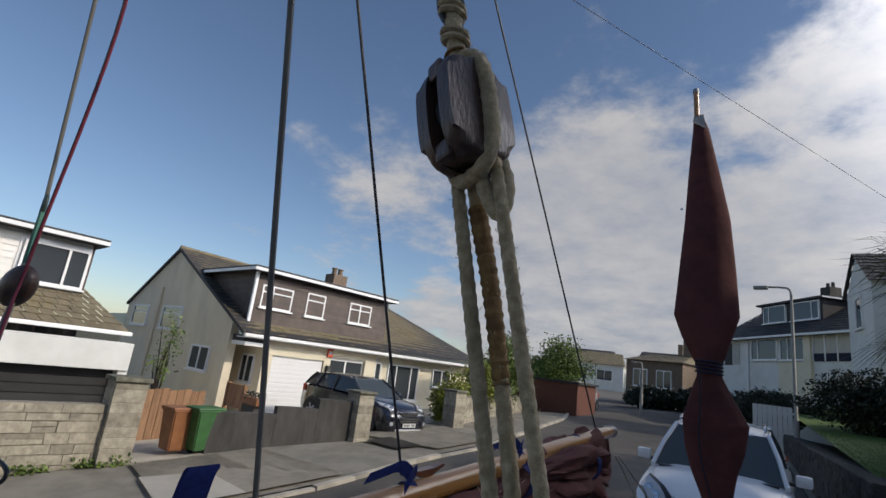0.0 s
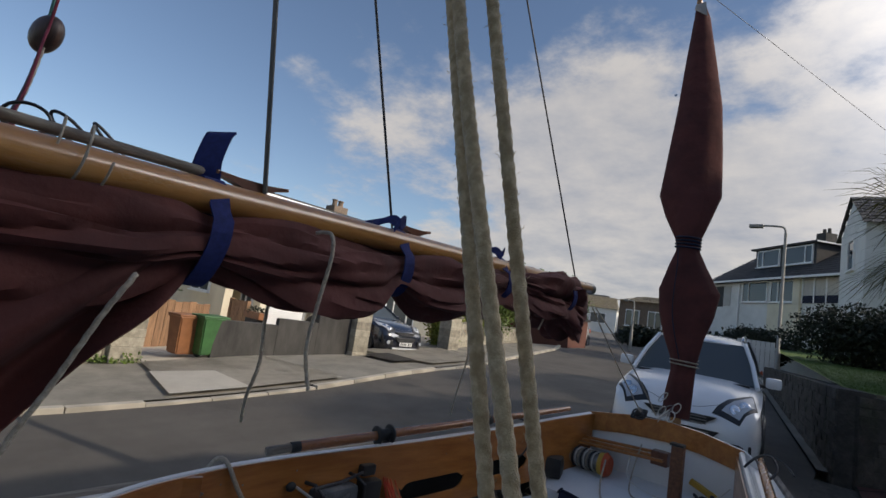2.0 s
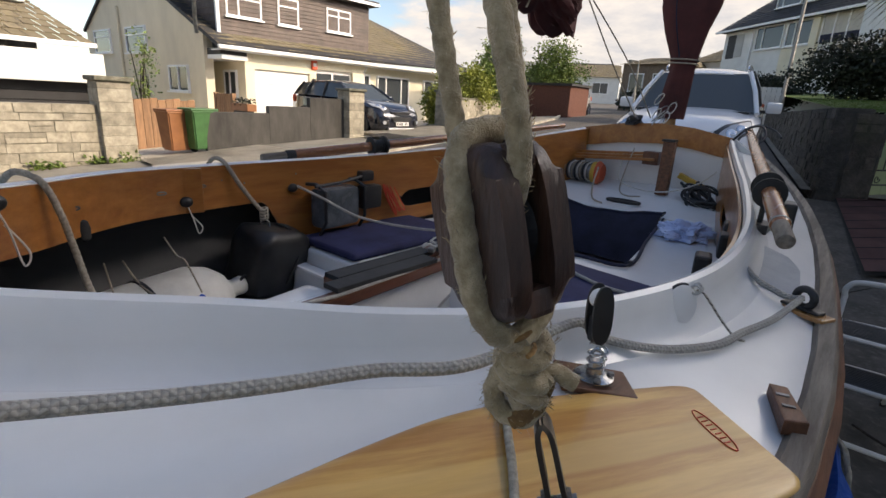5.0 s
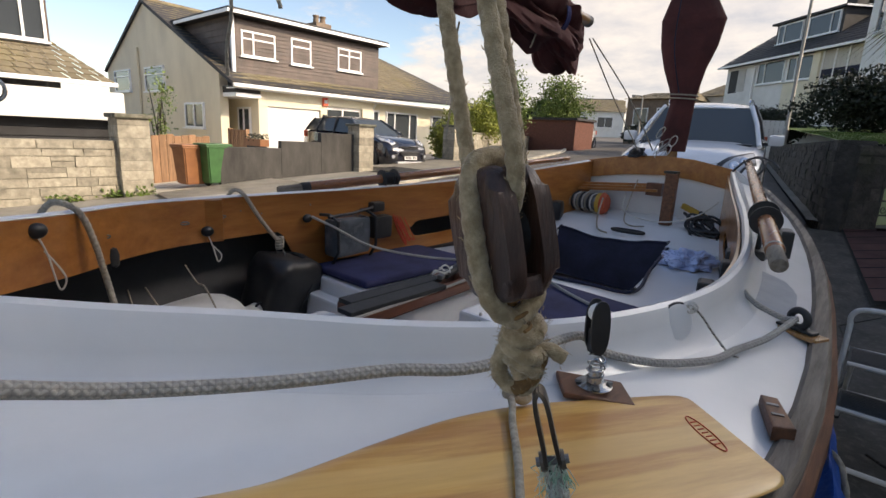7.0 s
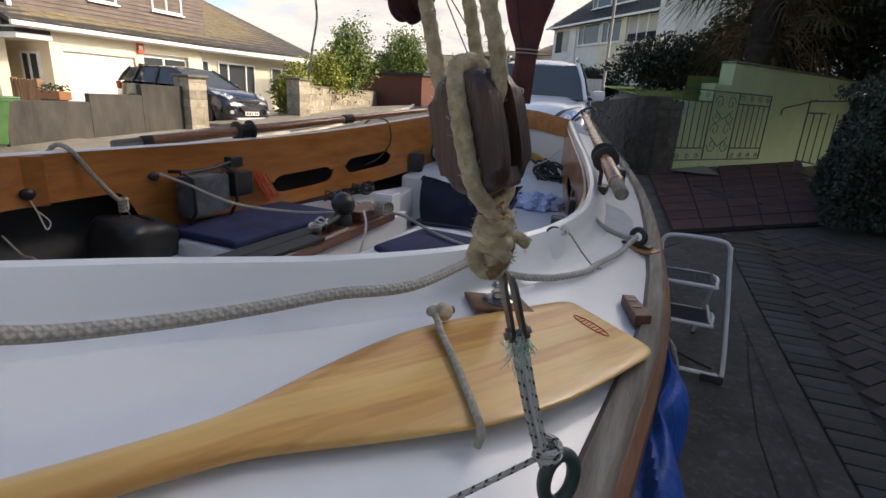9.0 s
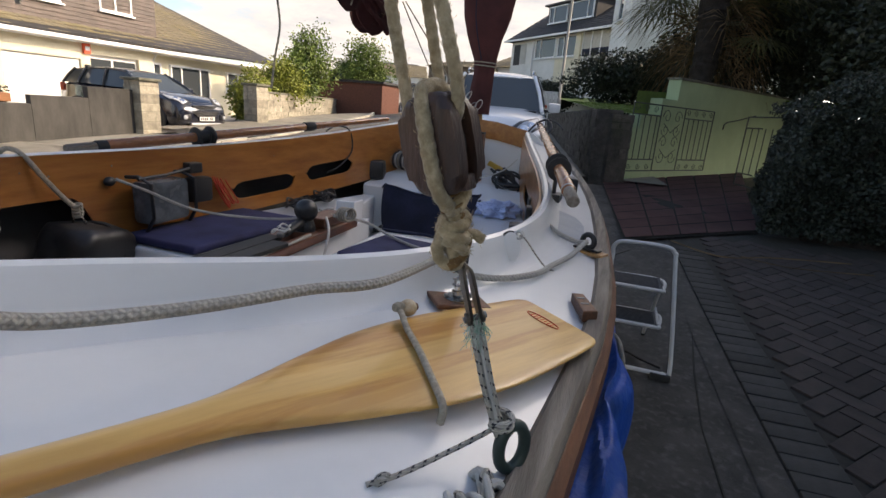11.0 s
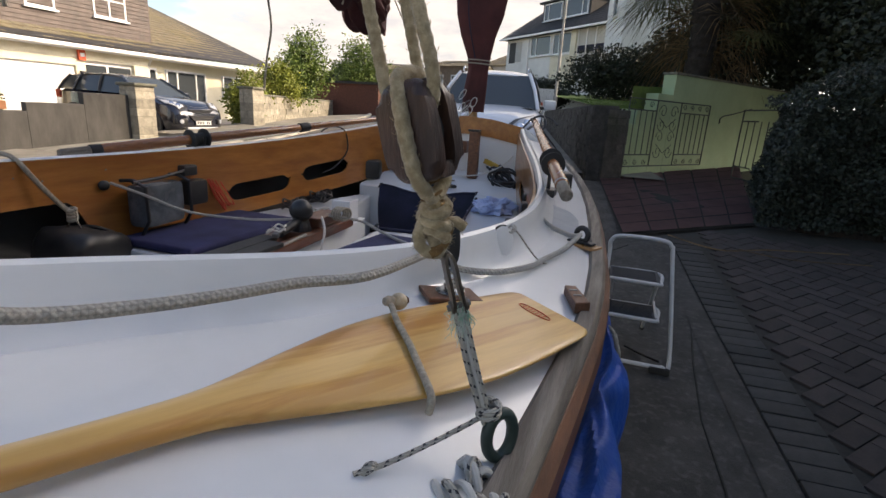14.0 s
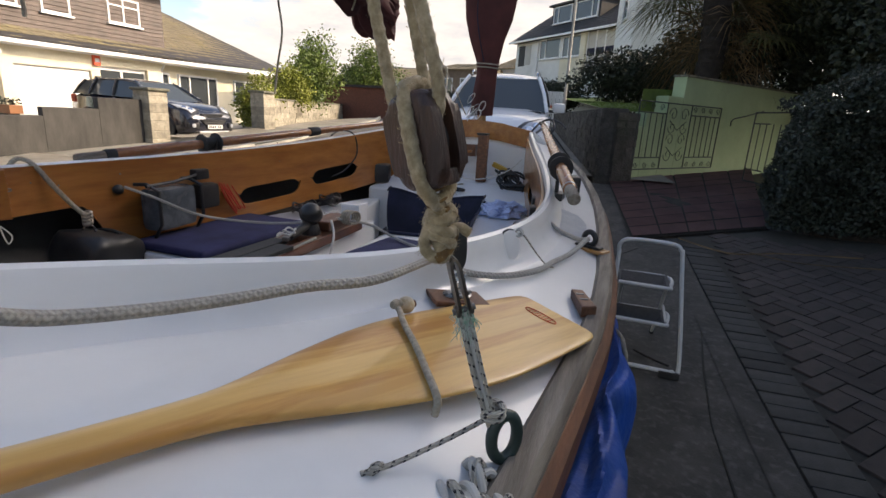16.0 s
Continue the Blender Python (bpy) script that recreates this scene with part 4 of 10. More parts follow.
part("trough", B((-12.2, 6.5, 0.95), (-11.4, 6.75, 1.12), None, 0.01), M_BINBROWN, planter)
part("stand", B((-12.1, 6.52, -0.3), (-11.5, 6.73, 0.95)), M_DARKWALL, planter)
rg = random.Random(5)
part("seedling_mass", leaves(bmesh.new(), 160, lambda r: (r.uniform(-12.15, -11.45), r.uniform(6.48, 6.77), r.uniform(1.1, 1.25)), 0.07, rg), M_LEAFDARK, planter)
tagged(bpy.data.objects["seedling_mass"], kind="stuff")


def wheelie_bin(material, label, m):
    t = thing("wheelie_bin", label, "bin", "wheelie bins by the wall", matrix=m)
    bm = bmesh.new()
    lo, hi = [(-0.23, -0.26), (0.23, -0.26), (0.23, 0.26), (-0.23, 0.26)], [(-0.29, -0.33), (0.29, -0.33), (0.29, 0.36), (-0.29, 0.36)]
    vs = [[bm.verts.new((x, y, z)) for x, y in q] for q, z in ((lo, 0.05), (hi, 0.98))]
    for i in range(4):
        bm.faces.new((vs[0][i], vs[0][(i + 1) % 4], vs[1][(i + 1) % 4], vs[1][i]))
    bm.faces.new(vs[0][::-1])
    bm.faces.new(vs[1])
    bmesh.ops.bevel(bm, geom=list(bm.edges), offset=0.03, segments=2, affect="EDGES")
    part("body", bm, material, t)
    part("rim", B((-0.31, -0.35, 0.95), (0.31, 0.38, 0.99), None, 0.01), material, t)
    part("lid", B((-0.30, -0.37, 0.992), (0.30, 0.38, 1.05), None, 0.025), material, t)
    part("handle", rod(bmesh.new(), (-0.25, 0.42, 0.96), (0.25, 0.42, 0.96), 0.018), material, t)
    for s in (-0.25, 0.25):
        part("wheel", lathe(bmesh.new(), [(0.1, -0.025), (0.1, 0.025)], 14, pose(s, 0.3, 0.1, 0, 90, 0)), M_RUBBER, t)
    return t


wheelie_bin(M_BINBROWN, "faded brown plastic wheelie bin with closed lid", pose(-10.68, 4.50, ground_z(-10.7, 4.5) + 0.05, 0, 0, 8) @ Matrix.Scale(0.82, 4))
wheelie_bin(M_BINGREEN, "green plastic wheelie bin with closed lid", pose(-10.45, 4.88, ground_z(-10.5, 4.9) + 0.05, 0, 0, 8) @ Matrix.Scale(0.82, 4))

# the owner's house, behind the camera, which throws the near shade
own = thing("house", "plain rendered house beside the driveway", "house")
part("wall", B((4.9, -14, -0.6), (12.3, 7.6, 6.0)), M_WHITEWALL, own)
part("roof", prism(bmesh.new(), [(4.5, 6.0), (12.7, 6.0), (8.6, 9.6)], 0, 22.4, Matrix(((1, 0, 0, 0), (0, 0, -1, 8.0), (0, 1, 0, 0), (0, 0, 0, 1)))), M_SLATE, own)

# ---- the sailing dinghy: bow towards -y, stern towards +y, on the line x = CX ----
CX = -0.8


def curve(xs, ys):
    """A smooth curve through a few stations."""
    def f(x):
        if x <= xs[0]:
            return ys[0]
        if x >= xs[-1]:
            return ys[-1]
        i = max(k for k in range(len(xs) - 1) if xs[k] <= x)
        h = xs[i + 1] - xs[i]
        t = (x - xs[i]) / h
        m0 = (ys[i + 1] - ys[max(i - 1, 0)]) / (xs[i + 1] - xs[max(i - 1, 0)]) * h
        j = min(i + 2, len(xs) - 1)
        m1 = (ys[j] - ys[i]) / (xs[j] - xs[i]) * h
        return (2 * t ** 3 - 3 * t * t + 1) * ys[i] + (t ** 3 - 2 * t * t + t) * m0 + (-2 * t ** 3 + 3 * t * t) * ys[i + 1] + (t ** 3 - t * t) * m1
    return f


half_beam = curve((-1.75, -1.3, -0.7, 0.0, 0.4, 0.8, 1.2, 2.0, 2.8, 3.55), (0.03, 0.42, 0.80, 1.01, 1.06, 1.095, 1.09, 1.02, 0.86, 0.60))
sheer = curve((-1.75, -0.8, 0.0, 0.6, 1.2, 2.0, 2.8, 3.55), (1.30, 1.13, 1.065, 1.045, 1.04, 1.07, 1.13, 1.22))
COAM = [(0.0, -0.10), (0.20, -0.05), (0.36, 0.10), (0.50, 0.27), (0.66, 0.44), (0.78, 0.63), (0.86, 0.88), (0.895, 1.15), (0.885, 1.45), (0.84, 1.80), (0.73, 2.35), (0.58, 2.95), (0.44, 3.50)]
coam_pts = smooth_path([(a, b, 0) for a, b in COAM], 8)


def coam_top(y):
    return 1.165 + (0.030 if y > 1.2 else 0.045) * (y - 1.2) ** 2


def deck_z(w, y):
    """Deck height at half-width w: cambered up from the gunwale to the coaming."""
    hb = half_beam(y)
    t = max(0.0, min(1.0, (hb - w) / 0.30))
    return sheer(y) + 0.055 * (1 - (1 - t) ** 2)


def inner_at(y):
    """The coaming's half-width at y, aft of its rounded front."""
    return float(np.interp(y, [p.y for p in coam_pts], [p.x for p in coam_pts]))


boat = thing("sailing_dinghy", "white sailing dinghy with varnished coaming on a driveway", "boat")
ST = [-1.72, -1.5, -1.2, -0.9, -0.6, -0.35, -0.1, 0.1, 0.3, 0.5, 0.7, 0.9, 1.1, 1.3, 1.6, 1.9, 2.2, 2.5, 2.8, 3.1, 3.35, 3.53]
# hull skin, both sides, from gunwale to keel
bm = bmesh.new()
rows = []
for y in ST:
    hb, z = half_beam(y), sheer(y)
    keel = 0.30 + 0.30 * max(0, (-y - 0.4) / 1.3) ** 2 + 0.04 * max(0, y - 2)
    sec = [(hb, z - 0.03), (hb * 0.985, z - 0.14), (hb * 0.93, z - 0.34), (hb * 0.78, keel + 0.26), (hb * 0.45, keel + 0.08), (0.0, keel)]
    rows.append([(CX + w, y, q) for w, q in sec] + [(CX - w, y, q) for w, q in sec[-2::-1]])
sheet(bm, rows, 0.012)
part("hull", bm, M_GEL, boat, "white moulded hull", True)
# near-black skin just within the hull
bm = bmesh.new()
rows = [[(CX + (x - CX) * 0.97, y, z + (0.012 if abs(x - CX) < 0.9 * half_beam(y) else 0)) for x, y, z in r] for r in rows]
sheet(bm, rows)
part("hull_lining", bm, M_HULL_IN, boat, "near-black inside of the hull", True)
# side decks and fore deck
for s in (1, -1):
    rows = []
    for i, p in enumerate(coam_pts):
        y = p.y
        hb = half_beam(y)
        rows.append([(CX + s * (p.x + (hb - p.x) * t), y, deck_z(p.x + (hb - p.x) * t, y)) for t in (0, 0.12, 0.25, 0.4, 0.55, 0.7, 0.85, 1.0)])
    part("side_deck", sheet(bmesh.new(), rows, 0), M_GEL, boat, "white moulded side deck", True)
rows = []
for y in [-1.74, -1.5, -1.2, -0.9, -0.6, -0.4, -0.25, -0.15, -0.1]:
    hb = half_beam(y)
    rows.append([(CX + hb * t, y, deck_z(abs(hb * t), y)) for t in (-1, -0.8, -0.6, -0.3, 0, 0.3, 0.6, 0.8, 1)])
part("fore_deck", sheet(bmesh.new(), rows, 0), M_GEL, boat, "white moulded fore deck", True)
# coaming: white outside with a rolled top, varnished board inside
for s in (1, -1):
    rows = []
    for i, p in enumerate(coam_pts):
        q = coam_pts[min(i + 1, len(coam_pts) - 1)] - coam_pts[max(i - 1, 0)]
        nx, ny = q.y, -q.x
        ln = math.hypot(nx, ny) or 1
        nx, ny = nx / ln, ny / ln
        zt, zb = coam_top(p.y), deck_z(p.x, p.y)
        rows.append([(CX + s * (p.x + nx * o), p.y + ny * o, z) for o, z in ((0.055, zb - 0.010), (0.032, zb + 0.002), (0.016, zb + 0.016), (0.008, zb + 0.045), (0.004, zt - 0.012), (0.0, zt - 0.002), (-0.010, zt + 0.003), (-0.021, zt - 0.002), (-0.025, zt - 0.012), (-0.025, zb - 0.05))])
    part("coaming", sheet(bmesh.new(), rows, 0), M_GEL, boat, "white curved cockpit coaming", True)


def slot(y, c, half, h):
    """The opening's height range at y, with rounded ends."""
    d = abs(y - c)
    if d >= half:
        return None
    e = max(0.0, d - (half - 0.07)) / 0.07
    k = math.sqrt(max(0.0, 1 - e * e))
    return h * k


for s in (1, -1):
    bm = bmesh.new()
    pts = resample(coam_pts, 0.02)
    prev = None
    for i, p in enumerate(pts):
        q = pts[min(i + 1, len(pts) - 1)] - pts[max(i - 1, 0)]
        nx, ny = q.y, -q.x
        ln = math.hypot(nx, ny) or 1
        x, y = CX + s * (p.x - nx / ln * 0.030), p.y - ny / ln * 0.030
        zt = coam_top(p.y) - (0.004 if s < 0 else 0.03)
        zb = zt - 0.165 - 0.20 * ss((p.y - 1.12) / 0.16)
        hole = None
        for c, hf, dz in ((2.14, 0.22, 0.245), (2.68, 0.21, 0.225)):
            if slot(p.y, c, hf, 0.045):
                hole = (slot(p.y, c, hf, 0.045), zt - dz)
        hz = (hole[1] + hole[0], hole[1] - hole[0]) if hole else (zt - 0.215, zt - 0.215)
        hz = (max(hz[0], zb + 0.001), max(hz[1], zb + 0.0005))
        col = [bm.verts.new((x, y, z)) for z in (zt, hz[0], hz[1], zb)]
        if prev:
            bm.faces.new((prev[0], col[0], col[1], prev[1]))
            if not (hole or prev_hole):
                bm.faces.new((prev[1], col[1], col[2], prev[2]))
            bm.faces.new((prev[2], col[2], col[3], prev[3]))
        prev, prev_hole = col, hole
    bmesh.ops.remove_doubles(bm, verts=bm.verts, dist=0.0004)
    bmesh.ops.recalc_face_normals(bm, faces=bm.faces)
    bmesh.ops.solidify(bm, geom=list(bm.faces), thickness=0.009)
    panel = part("coaming_board", bm, M_VARNISH, boat, "varnished plywood board inside the coaming")
    if s < 0:
        # butt strap where two boards meet, and bolt heads
        yj = 0.80
        xj = CX - inner_at(yj) + 0.036
        part("butt_strap", B((-0.010, -0.055, -0.17), (0.010, 0.055, -0.006), pose(xj, yj, coam_top(yj), 0, 0, -16), 0.003), M_VARNISH, panel)
        for yb, dz in ((0.35, 0.07), (0.55, 0.05), (0.62, 0.12), (0.95, 0.06), (1.05, 0.08), (1.3, 0.06), (1.7, 0.08), (2.2, 0.09), (2.7, 0.06)):
            xb = CX - inner_at(yb) + 0.034
            part("bolt_head", lathe(bmesh.new(), [(0.006, 0), (0.006, 0.004), (0.003, 0.006)], 8, pose(xb, yb, coam_top(yb) - dz, 0, 90, 0)), M_GALV, panel)
# gunwale: weathered ash cap, varnished strake below it
for s in (1, -1):
    for nm, prof, mt, lb in (("gunwale", [(-0.030, 0.010), (-0.022, 0.022), (0.004, 0.022), (0.012, 0.012), (0.012, -0.004), (-0.030, -0.02)], M_ASH, "weathered grey wooden gunwale cap"),
                             ("rubbing_strake", [(0.000, -0.002), (0.014, -0.002), (0.026, -0.014), (0.027, -0.055), (0.018, -0.082), (0.0, -0.088)], M_OLDWOOD, "varnished brown rubbing strake")):
        rows = []
        for y in ST:
            d = (half_beam(y + 0.05) - half_beam(y - 0.05)) / 0.1
            ln = math.hypot(1, d)
            rows.append([(CX + s * (half_beam(y) + o / ln), y - o * d / ln, sheer(y) + z) for o, z in prof + prof[:1]])
        part(nm, sheet(bmesh.new(), rows, 0), mt, boat, lb, True)
# transom with a varnished top
yT = 3.52
hb = half_beam(yT)
tp = [(-hb, 0.85), (-hb * 0.8, 0.5), (0, 0.38), (hb * 0.8, 0.5), (hb, 0.85), (hb, 1.21), (0.44, 1.325), (0.2, 1.37), (0, 1.385), (-0.2, 1.37), (-0.44, 1.325), (-hb, 1.21)]
part("transom", prism(bmesh.new(), tp, 0, 0.04, Matrix(((1, 0, 0, CX), (0, 0, -1, yT + 0.04), (0, 1, 0, 0), (0, 0, 0, 1)))), M_GEL, boat, "white inside face of the transom")
tb = [(-0.44, 1.20), (-0.2, 1.245), (0, 1.26), (0.2, 1.245), (0.44, 1.20), (0.44, 1.328), (0.2, 1.374), (0, 1.389), (-0.2, 1.374), (-0.44, 1.328)]
part("transom_board", prism(bmesh.new(), tb, 0, 0.016, Matrix(((1, 0, 0, CX), (0, 0, -1, yT - 0.002), (0, 1, 0, 0), (0, 0, 0, 1))), 0.003), M_VARNISH, boat, "varnished top board of the transom")
# cockpit floor, benches, well
rows = [[(CX - inner_at(max(y, 0.2)) * 0.8, y, 0.52), (CX + inner_at(max(y, 0.2)) * 0.8, y, 0.52)] for y in (-0.1, 0.2, 0.5, 0.9, 1.3, 1.8, 2.4, 3.0, 3.4)]
part("cockpit_floor", sheet(bmesh.new(), rows, 0.02), M_SOLE, boat, "grey painted cockpit floor")


def bench(name, poly, z, drop, label, mt=None):
    return part(name, prism(bmesh.new(), poly, z - drop, z, None, 0.012), mt or M_GEL, boat, label)


LX, RXB = lambda y: CX - inner_at(y) + 0.035, lambda y: CX + inner_at(y) - 0.035
bench("side_bench", [(LX(1.25), 1.25), (-1.22, 1.25), (-1.16, 2.45), (-1.25, 3.02), (LX(3.02), 3.02), (LX(2.3), 2.3), (LX(1.8), 1.8)], 0.80, 0.28, "white moulded side bench")
bench("side_bench", [(-0.74, 1.30), (RXB(1.30), 1.30), (RXB(1.8), 1.8), (RXB(2.3), 2.3), (RXB(3.02), 3.02), (-0.55, 3.02), (-0.38, 1.99), (-0.75, 1.94)], 0.84, 0.30, "white moulded side bench")
rows = [[(CX - inner_at(min(y, 3.45)) + 0.03 + (2 * inner_at(min(y, 3.45)) - 0.06) * u, y, z) for u in (0, 0.25, 0.5, 0.75, 1)] for y, z in ((3.025, 0.56), (3.025, 0.865), (3.04, 0.88), (3.28, 0.945), (3.515, 0.985))]
part("stern_bench", sheet(bmesh.new(), rows, 0.012), M_GEL, boat, "white moulded sloping stern bench")
bench("thwart_front", [(LX(1.25), 1.18), (-1.0, 1.18), (-1.0, 1.245), (LX(1.25), 1.245)], 0.74, 0.22, "white edge of the side bench front")
# centreboard case with its cap, and the boards beside it
case = part("centreboard_case", B((-0.055, -0.62, 0.50), (0.055, 0.75, 0.86), pose(-0.90, 1.33, 0, 0, 0, 3), 0.006), M_GEL, boat, "white centreboard case with a mahogany cap")
part("cap_strip", B((0.035, -0.66, 0.86), (0.085, 0.55, 0.90), pose(-0.90, 1.33, 0, 0, 0, 3), 0.006), M_MAHOG, case)
part("cap_strip", B((-0.085, -0.40, 0.86), (-0.035, 0.55, 0.90), pose(-0.90, 1.33, 0, 0, 0, 3), 0.006), M_MAHOG, case)
part("cap_filler", B((-0.034, 0.18, 0.862), (0.034, 0.55, 0.898), pose(-0.90, 1.33, 0, 0, 0, 3), 0.004), M_MAHOG, case)
part("cleat_block", B((-0.05, 0.0, 0.901), (0.05, 0.20, 0.945), pose(-0.90, 1.6, 0, 0, 0, 3), 0.008), M_MAHOG, case)
part("inner_frame", B((-0.05, -0.05, 0.86), (0.05, 0.05, 0.96), pose(-0.955, 2.0, 0, 0, 0, 3), 0.006), M_GEL, case)
# tiller post standing before the transom
post = part("tiller_post", B((-0.035, -0.03, 0.955), (0.035, 0.03, 1.285), pose(-0.675, 3.33, 0), 0.006), M_OLDWOOD, boat, "upright brown wooden post in the stern")
part("cap_plate", B((-0.04, -0.035, 1.285), (0.04, 0.035, 1.30), pose(-0.68, 3.33, 0), 0.004), M_BLACK, post)


def quarter(x, y):
    """How far the far quarter stands out past the near one."""
    return -0.11 * ss((y - 1.4) / 2.1) * min(1.0, max(0.0, (CX - x) / 0.5))


for ob in boat.children_recursive:
    if ob.name.split(".")[0] in ("coaming", "coaming_board", "side_deck", "gunwale", "rubbing_strake", "hull", "hull_lining", "transom", "transom_board", "bolt_head", "cockpit_floor", "side_bench", "stern_bench"):
        for v in ob.data.vertices:
            v.co.x += quarter(v.co.x, v.co.y)

# ---- rig: mast, boom with the furled mainsail, mizzen, standing lines ----
def boom_at(y):
    return Vector((-0.745 - 0.145 * y, y, 2.012 + 0.05 * y))


mast = thing("main_mast", "varnished round wooden main mast", "mast")
part("spar", tube(bmesh.new(), [(-0.70, -0.56, 0.5), (-0.72, -0.52, 6.9)], [0.05, 0.035], 16), M_SPRUCE, mast, "", True)

boom = thing("boom", "varnished wooden boom carrying the furled tan mainsail", "boom")
ys = np.linspace(-0.5, 2.90, 40)
part("spar", tube(bmesh.new(), [boom_at(y) for y in ys], [0.034 if y < 2.6 else 0.034 - 0.01 * (y - 2.6) for y in ys], 16), M_SPRUCE, boom, "golden varnished spar", True)
e = boom_at(2.9)
part("end_cap", lathe(bmesh.new(), [(0.030, -0.10), (0.034, -0.02), (0.034, 0.03), (0.024, 0.04)], 14, Matrix.Translation(e) @ Matrix.Rotation(radians(-90), 4, "X")), M_GALV, boom, "pale metal boom end")

# furled sail: a lumpy bundle slung under the boom
half_h = curve((-0.5, 0.2, 0.34, 0.6, 0.86, 0.93, 1.1, 1.4, 1.7, 2.0, 2.3, 2.55, 2.72, 2.84), (0.09, 0.088, 0.070, 0.090, 0.098, 0.066, 0.098, 0.105, 0.085, 0.118, 0.135, 0.165, 0.140, 0.012))
half_w = curve((-0.5, 0.34, 0.6, 0.93, 1.2, 1.7, 2.0, 2.5, 2.84), (0.06, 0.058, 0.070, 0.058, 0.080, 0.072, 0.105, 0.125, 0.010))
over = curve((-0.5, 0.93, 1.2, 1.5, 1.8, 2.2, 2.6, 2.84), (-0.024, -0.024, -0.012, 0.0, 0.030, 0.030, 0.0, -0.03))
bm = bmesh.new()
rows = []
for y in np.linspace(-0.5, 2.84, 300):
    c = boom_at(y)
    hh, hw, ov = half_h(y), half_w(y), over(y)
    row = []
    for k in range(64):
        a = 2 * math.pi * k / 64
        v = Vector((math.cos(a), y * 0.9, math.sin(a)))
        fold = 0.24 * math.sin(5 * a + 5.0 * noise.noise(Vector((y * 1.3, 0.3, 0))) + 0.8 * math.sin(y * 2.3))
        fold += 0.30 * noise.noise(Vector((v.x * 1.6, y * 2.6, v.z * 1.6))) + 0.16 * noise.noise(Vector((v.x * 4, y * 5.5 + a, v.z * 4)))
        fold -= 0.26 * max(0.0, 0.22 - abs(noise.noise(Vector((v.x * 2.2 + 4, y * 1.6, v.z * 2.2))))) / 0.22
        fold += 0.10 * abs(noise.noise(Vector((v.x * 7, y * 4.0, v.z * 7))))
        pinch = max(math.exp(-((y - 0.345) / 0.05) ** 2), math.exp(-((y - 0.94) / 0.06) ** 2), math.exp(-((y - 1.62) / 0.06) ** 2), math.exp(-((y - 2.28) / 0.05) ** 2))
        k2 = (1 + fold) * (1 - 0.20 * pinch)
        row.append((c.x + hw * k2 * math.cos(a), y, c.z + ov - hh + hh * k2 * math.sin(a)))
    rows.append(row + row[:1])
sheet(bm, rows)
bmesh.ops.remove_doubles(bm, verts=bm.verts, dist=0.0002)
part("furled_sail", bm, M_SAIL, boom, "tan furled sail in soft folds", True)
# the loose tack of the sail, hanging from the boom to the mast foot in fan folds
hem = curve((-0.55, -0.2, 0.0, 0.08, 0.14, 0.20, 0.30, 0.37), (1.34, 1.39, 1.47, 1.56, 1.64, 1.72, 1.83, 1.93))
rows = []
for i, y in enumerate(np.linspace(-0.52, 0.37, 90)):
    c = boom_at(y)
    row = []
    for j in range(40):
        t = j / 39
        z = (c.z - 0.06) * (1 - t) + hem(y) * t
        ang = math.atan2(2.0 - z + 0.02, 0.40 - y)
        x = c.x + 0.075 * math.sin(13 * ang + 2.0 * noise.noise(Vector((ang * 2, t, 0)))) * (0.35 + 0.65 * t) * ss((0.46 - y) / 0.4) + 0.05 * ss((0.40 - y) / 0.3) * noise.noise(Vector((y * 3, z * 3, 1.3))) + 0.030 * ss((0.40 - y) / 0.3) * math.sin(math.pi * min(1, t * 1.4))
        row.append((x, y, z))
    rows.append(row)
part("loose_tack", sheet(bmesh.new(), rows, 0.003), M_SAIL, boom, "tan sailcloth hanging in fan folds to the tack", True)


def strap(y, lo, tails=True, loop=False):
    c = boom_at(y)
    hw, hh = half_w(y) * 1.02, lo
    ring = [Vector((c.x + (hw if math.sin(a) < 0.3 else 0.042) * 1.0 * math.cos(a), 0, c.z - hh + 0.038 + (hh) * math.sin(a))) for a in np.linspace(0, 2 * math.pi, 28)]
    rows = [[(p.x, y + d + 0.01 * math.sin(p.z * 20), p.z) for d in (-0.020, 0.020)] for p in ring]
    s = part("sail_tie", sheet(bmesh.new(), rows, 0.003), M_BLUEWEB, boom, "blue webbing sail tie", True)
    if tails:
        for dx, ln in ((-0.05, 0.10), (0.03, 0.06)):
            pts = smooth_path([(c.x, y, c.z + 0.04), (c.x + dx * 0.5, y - 0.02, c.z + 0.065), (c.x + dx, y - 0.05, c.z + 0.05), (c.x + dx * 1.4, y - ln, c.z + 0.03)], 6)
            part("tail", sheet(bmesh.new(), [[(p.x, p.y, p.z - 0.012), (p.x, p.y + 0.02, p.z + 0.016)] for p in pts], 0.003), M_BLUEWEB, s)
    if loop:
        pts = smooth_path([(c.x - 0.012, y - 0.01, c.z + 0.030), (c.x - 0.018, y - 0.012, c.z + 0.07), (c.x - 0.030, y + 0.002, c.z + 0.125), (c.x - 0.036, y + 0.012, c.z + 0.142), (c.x - 0.044, y + 0.008, c.z + 0.138), (c.x - 0.040, y - 0.004, c.z + 0.09), (c.x - 0.034, y - 0.012, c.z + 0.045)], 8)
        part("tail", sheet(bmesh.new(), [[(p.x - 0.016, p.y - 0.020, p.z - 0.004), (p.x + 0.014, p.y + 0.020, p.z + 0.006)] for p in pts], 0.003), M_BLUEWEB, s)
    return s


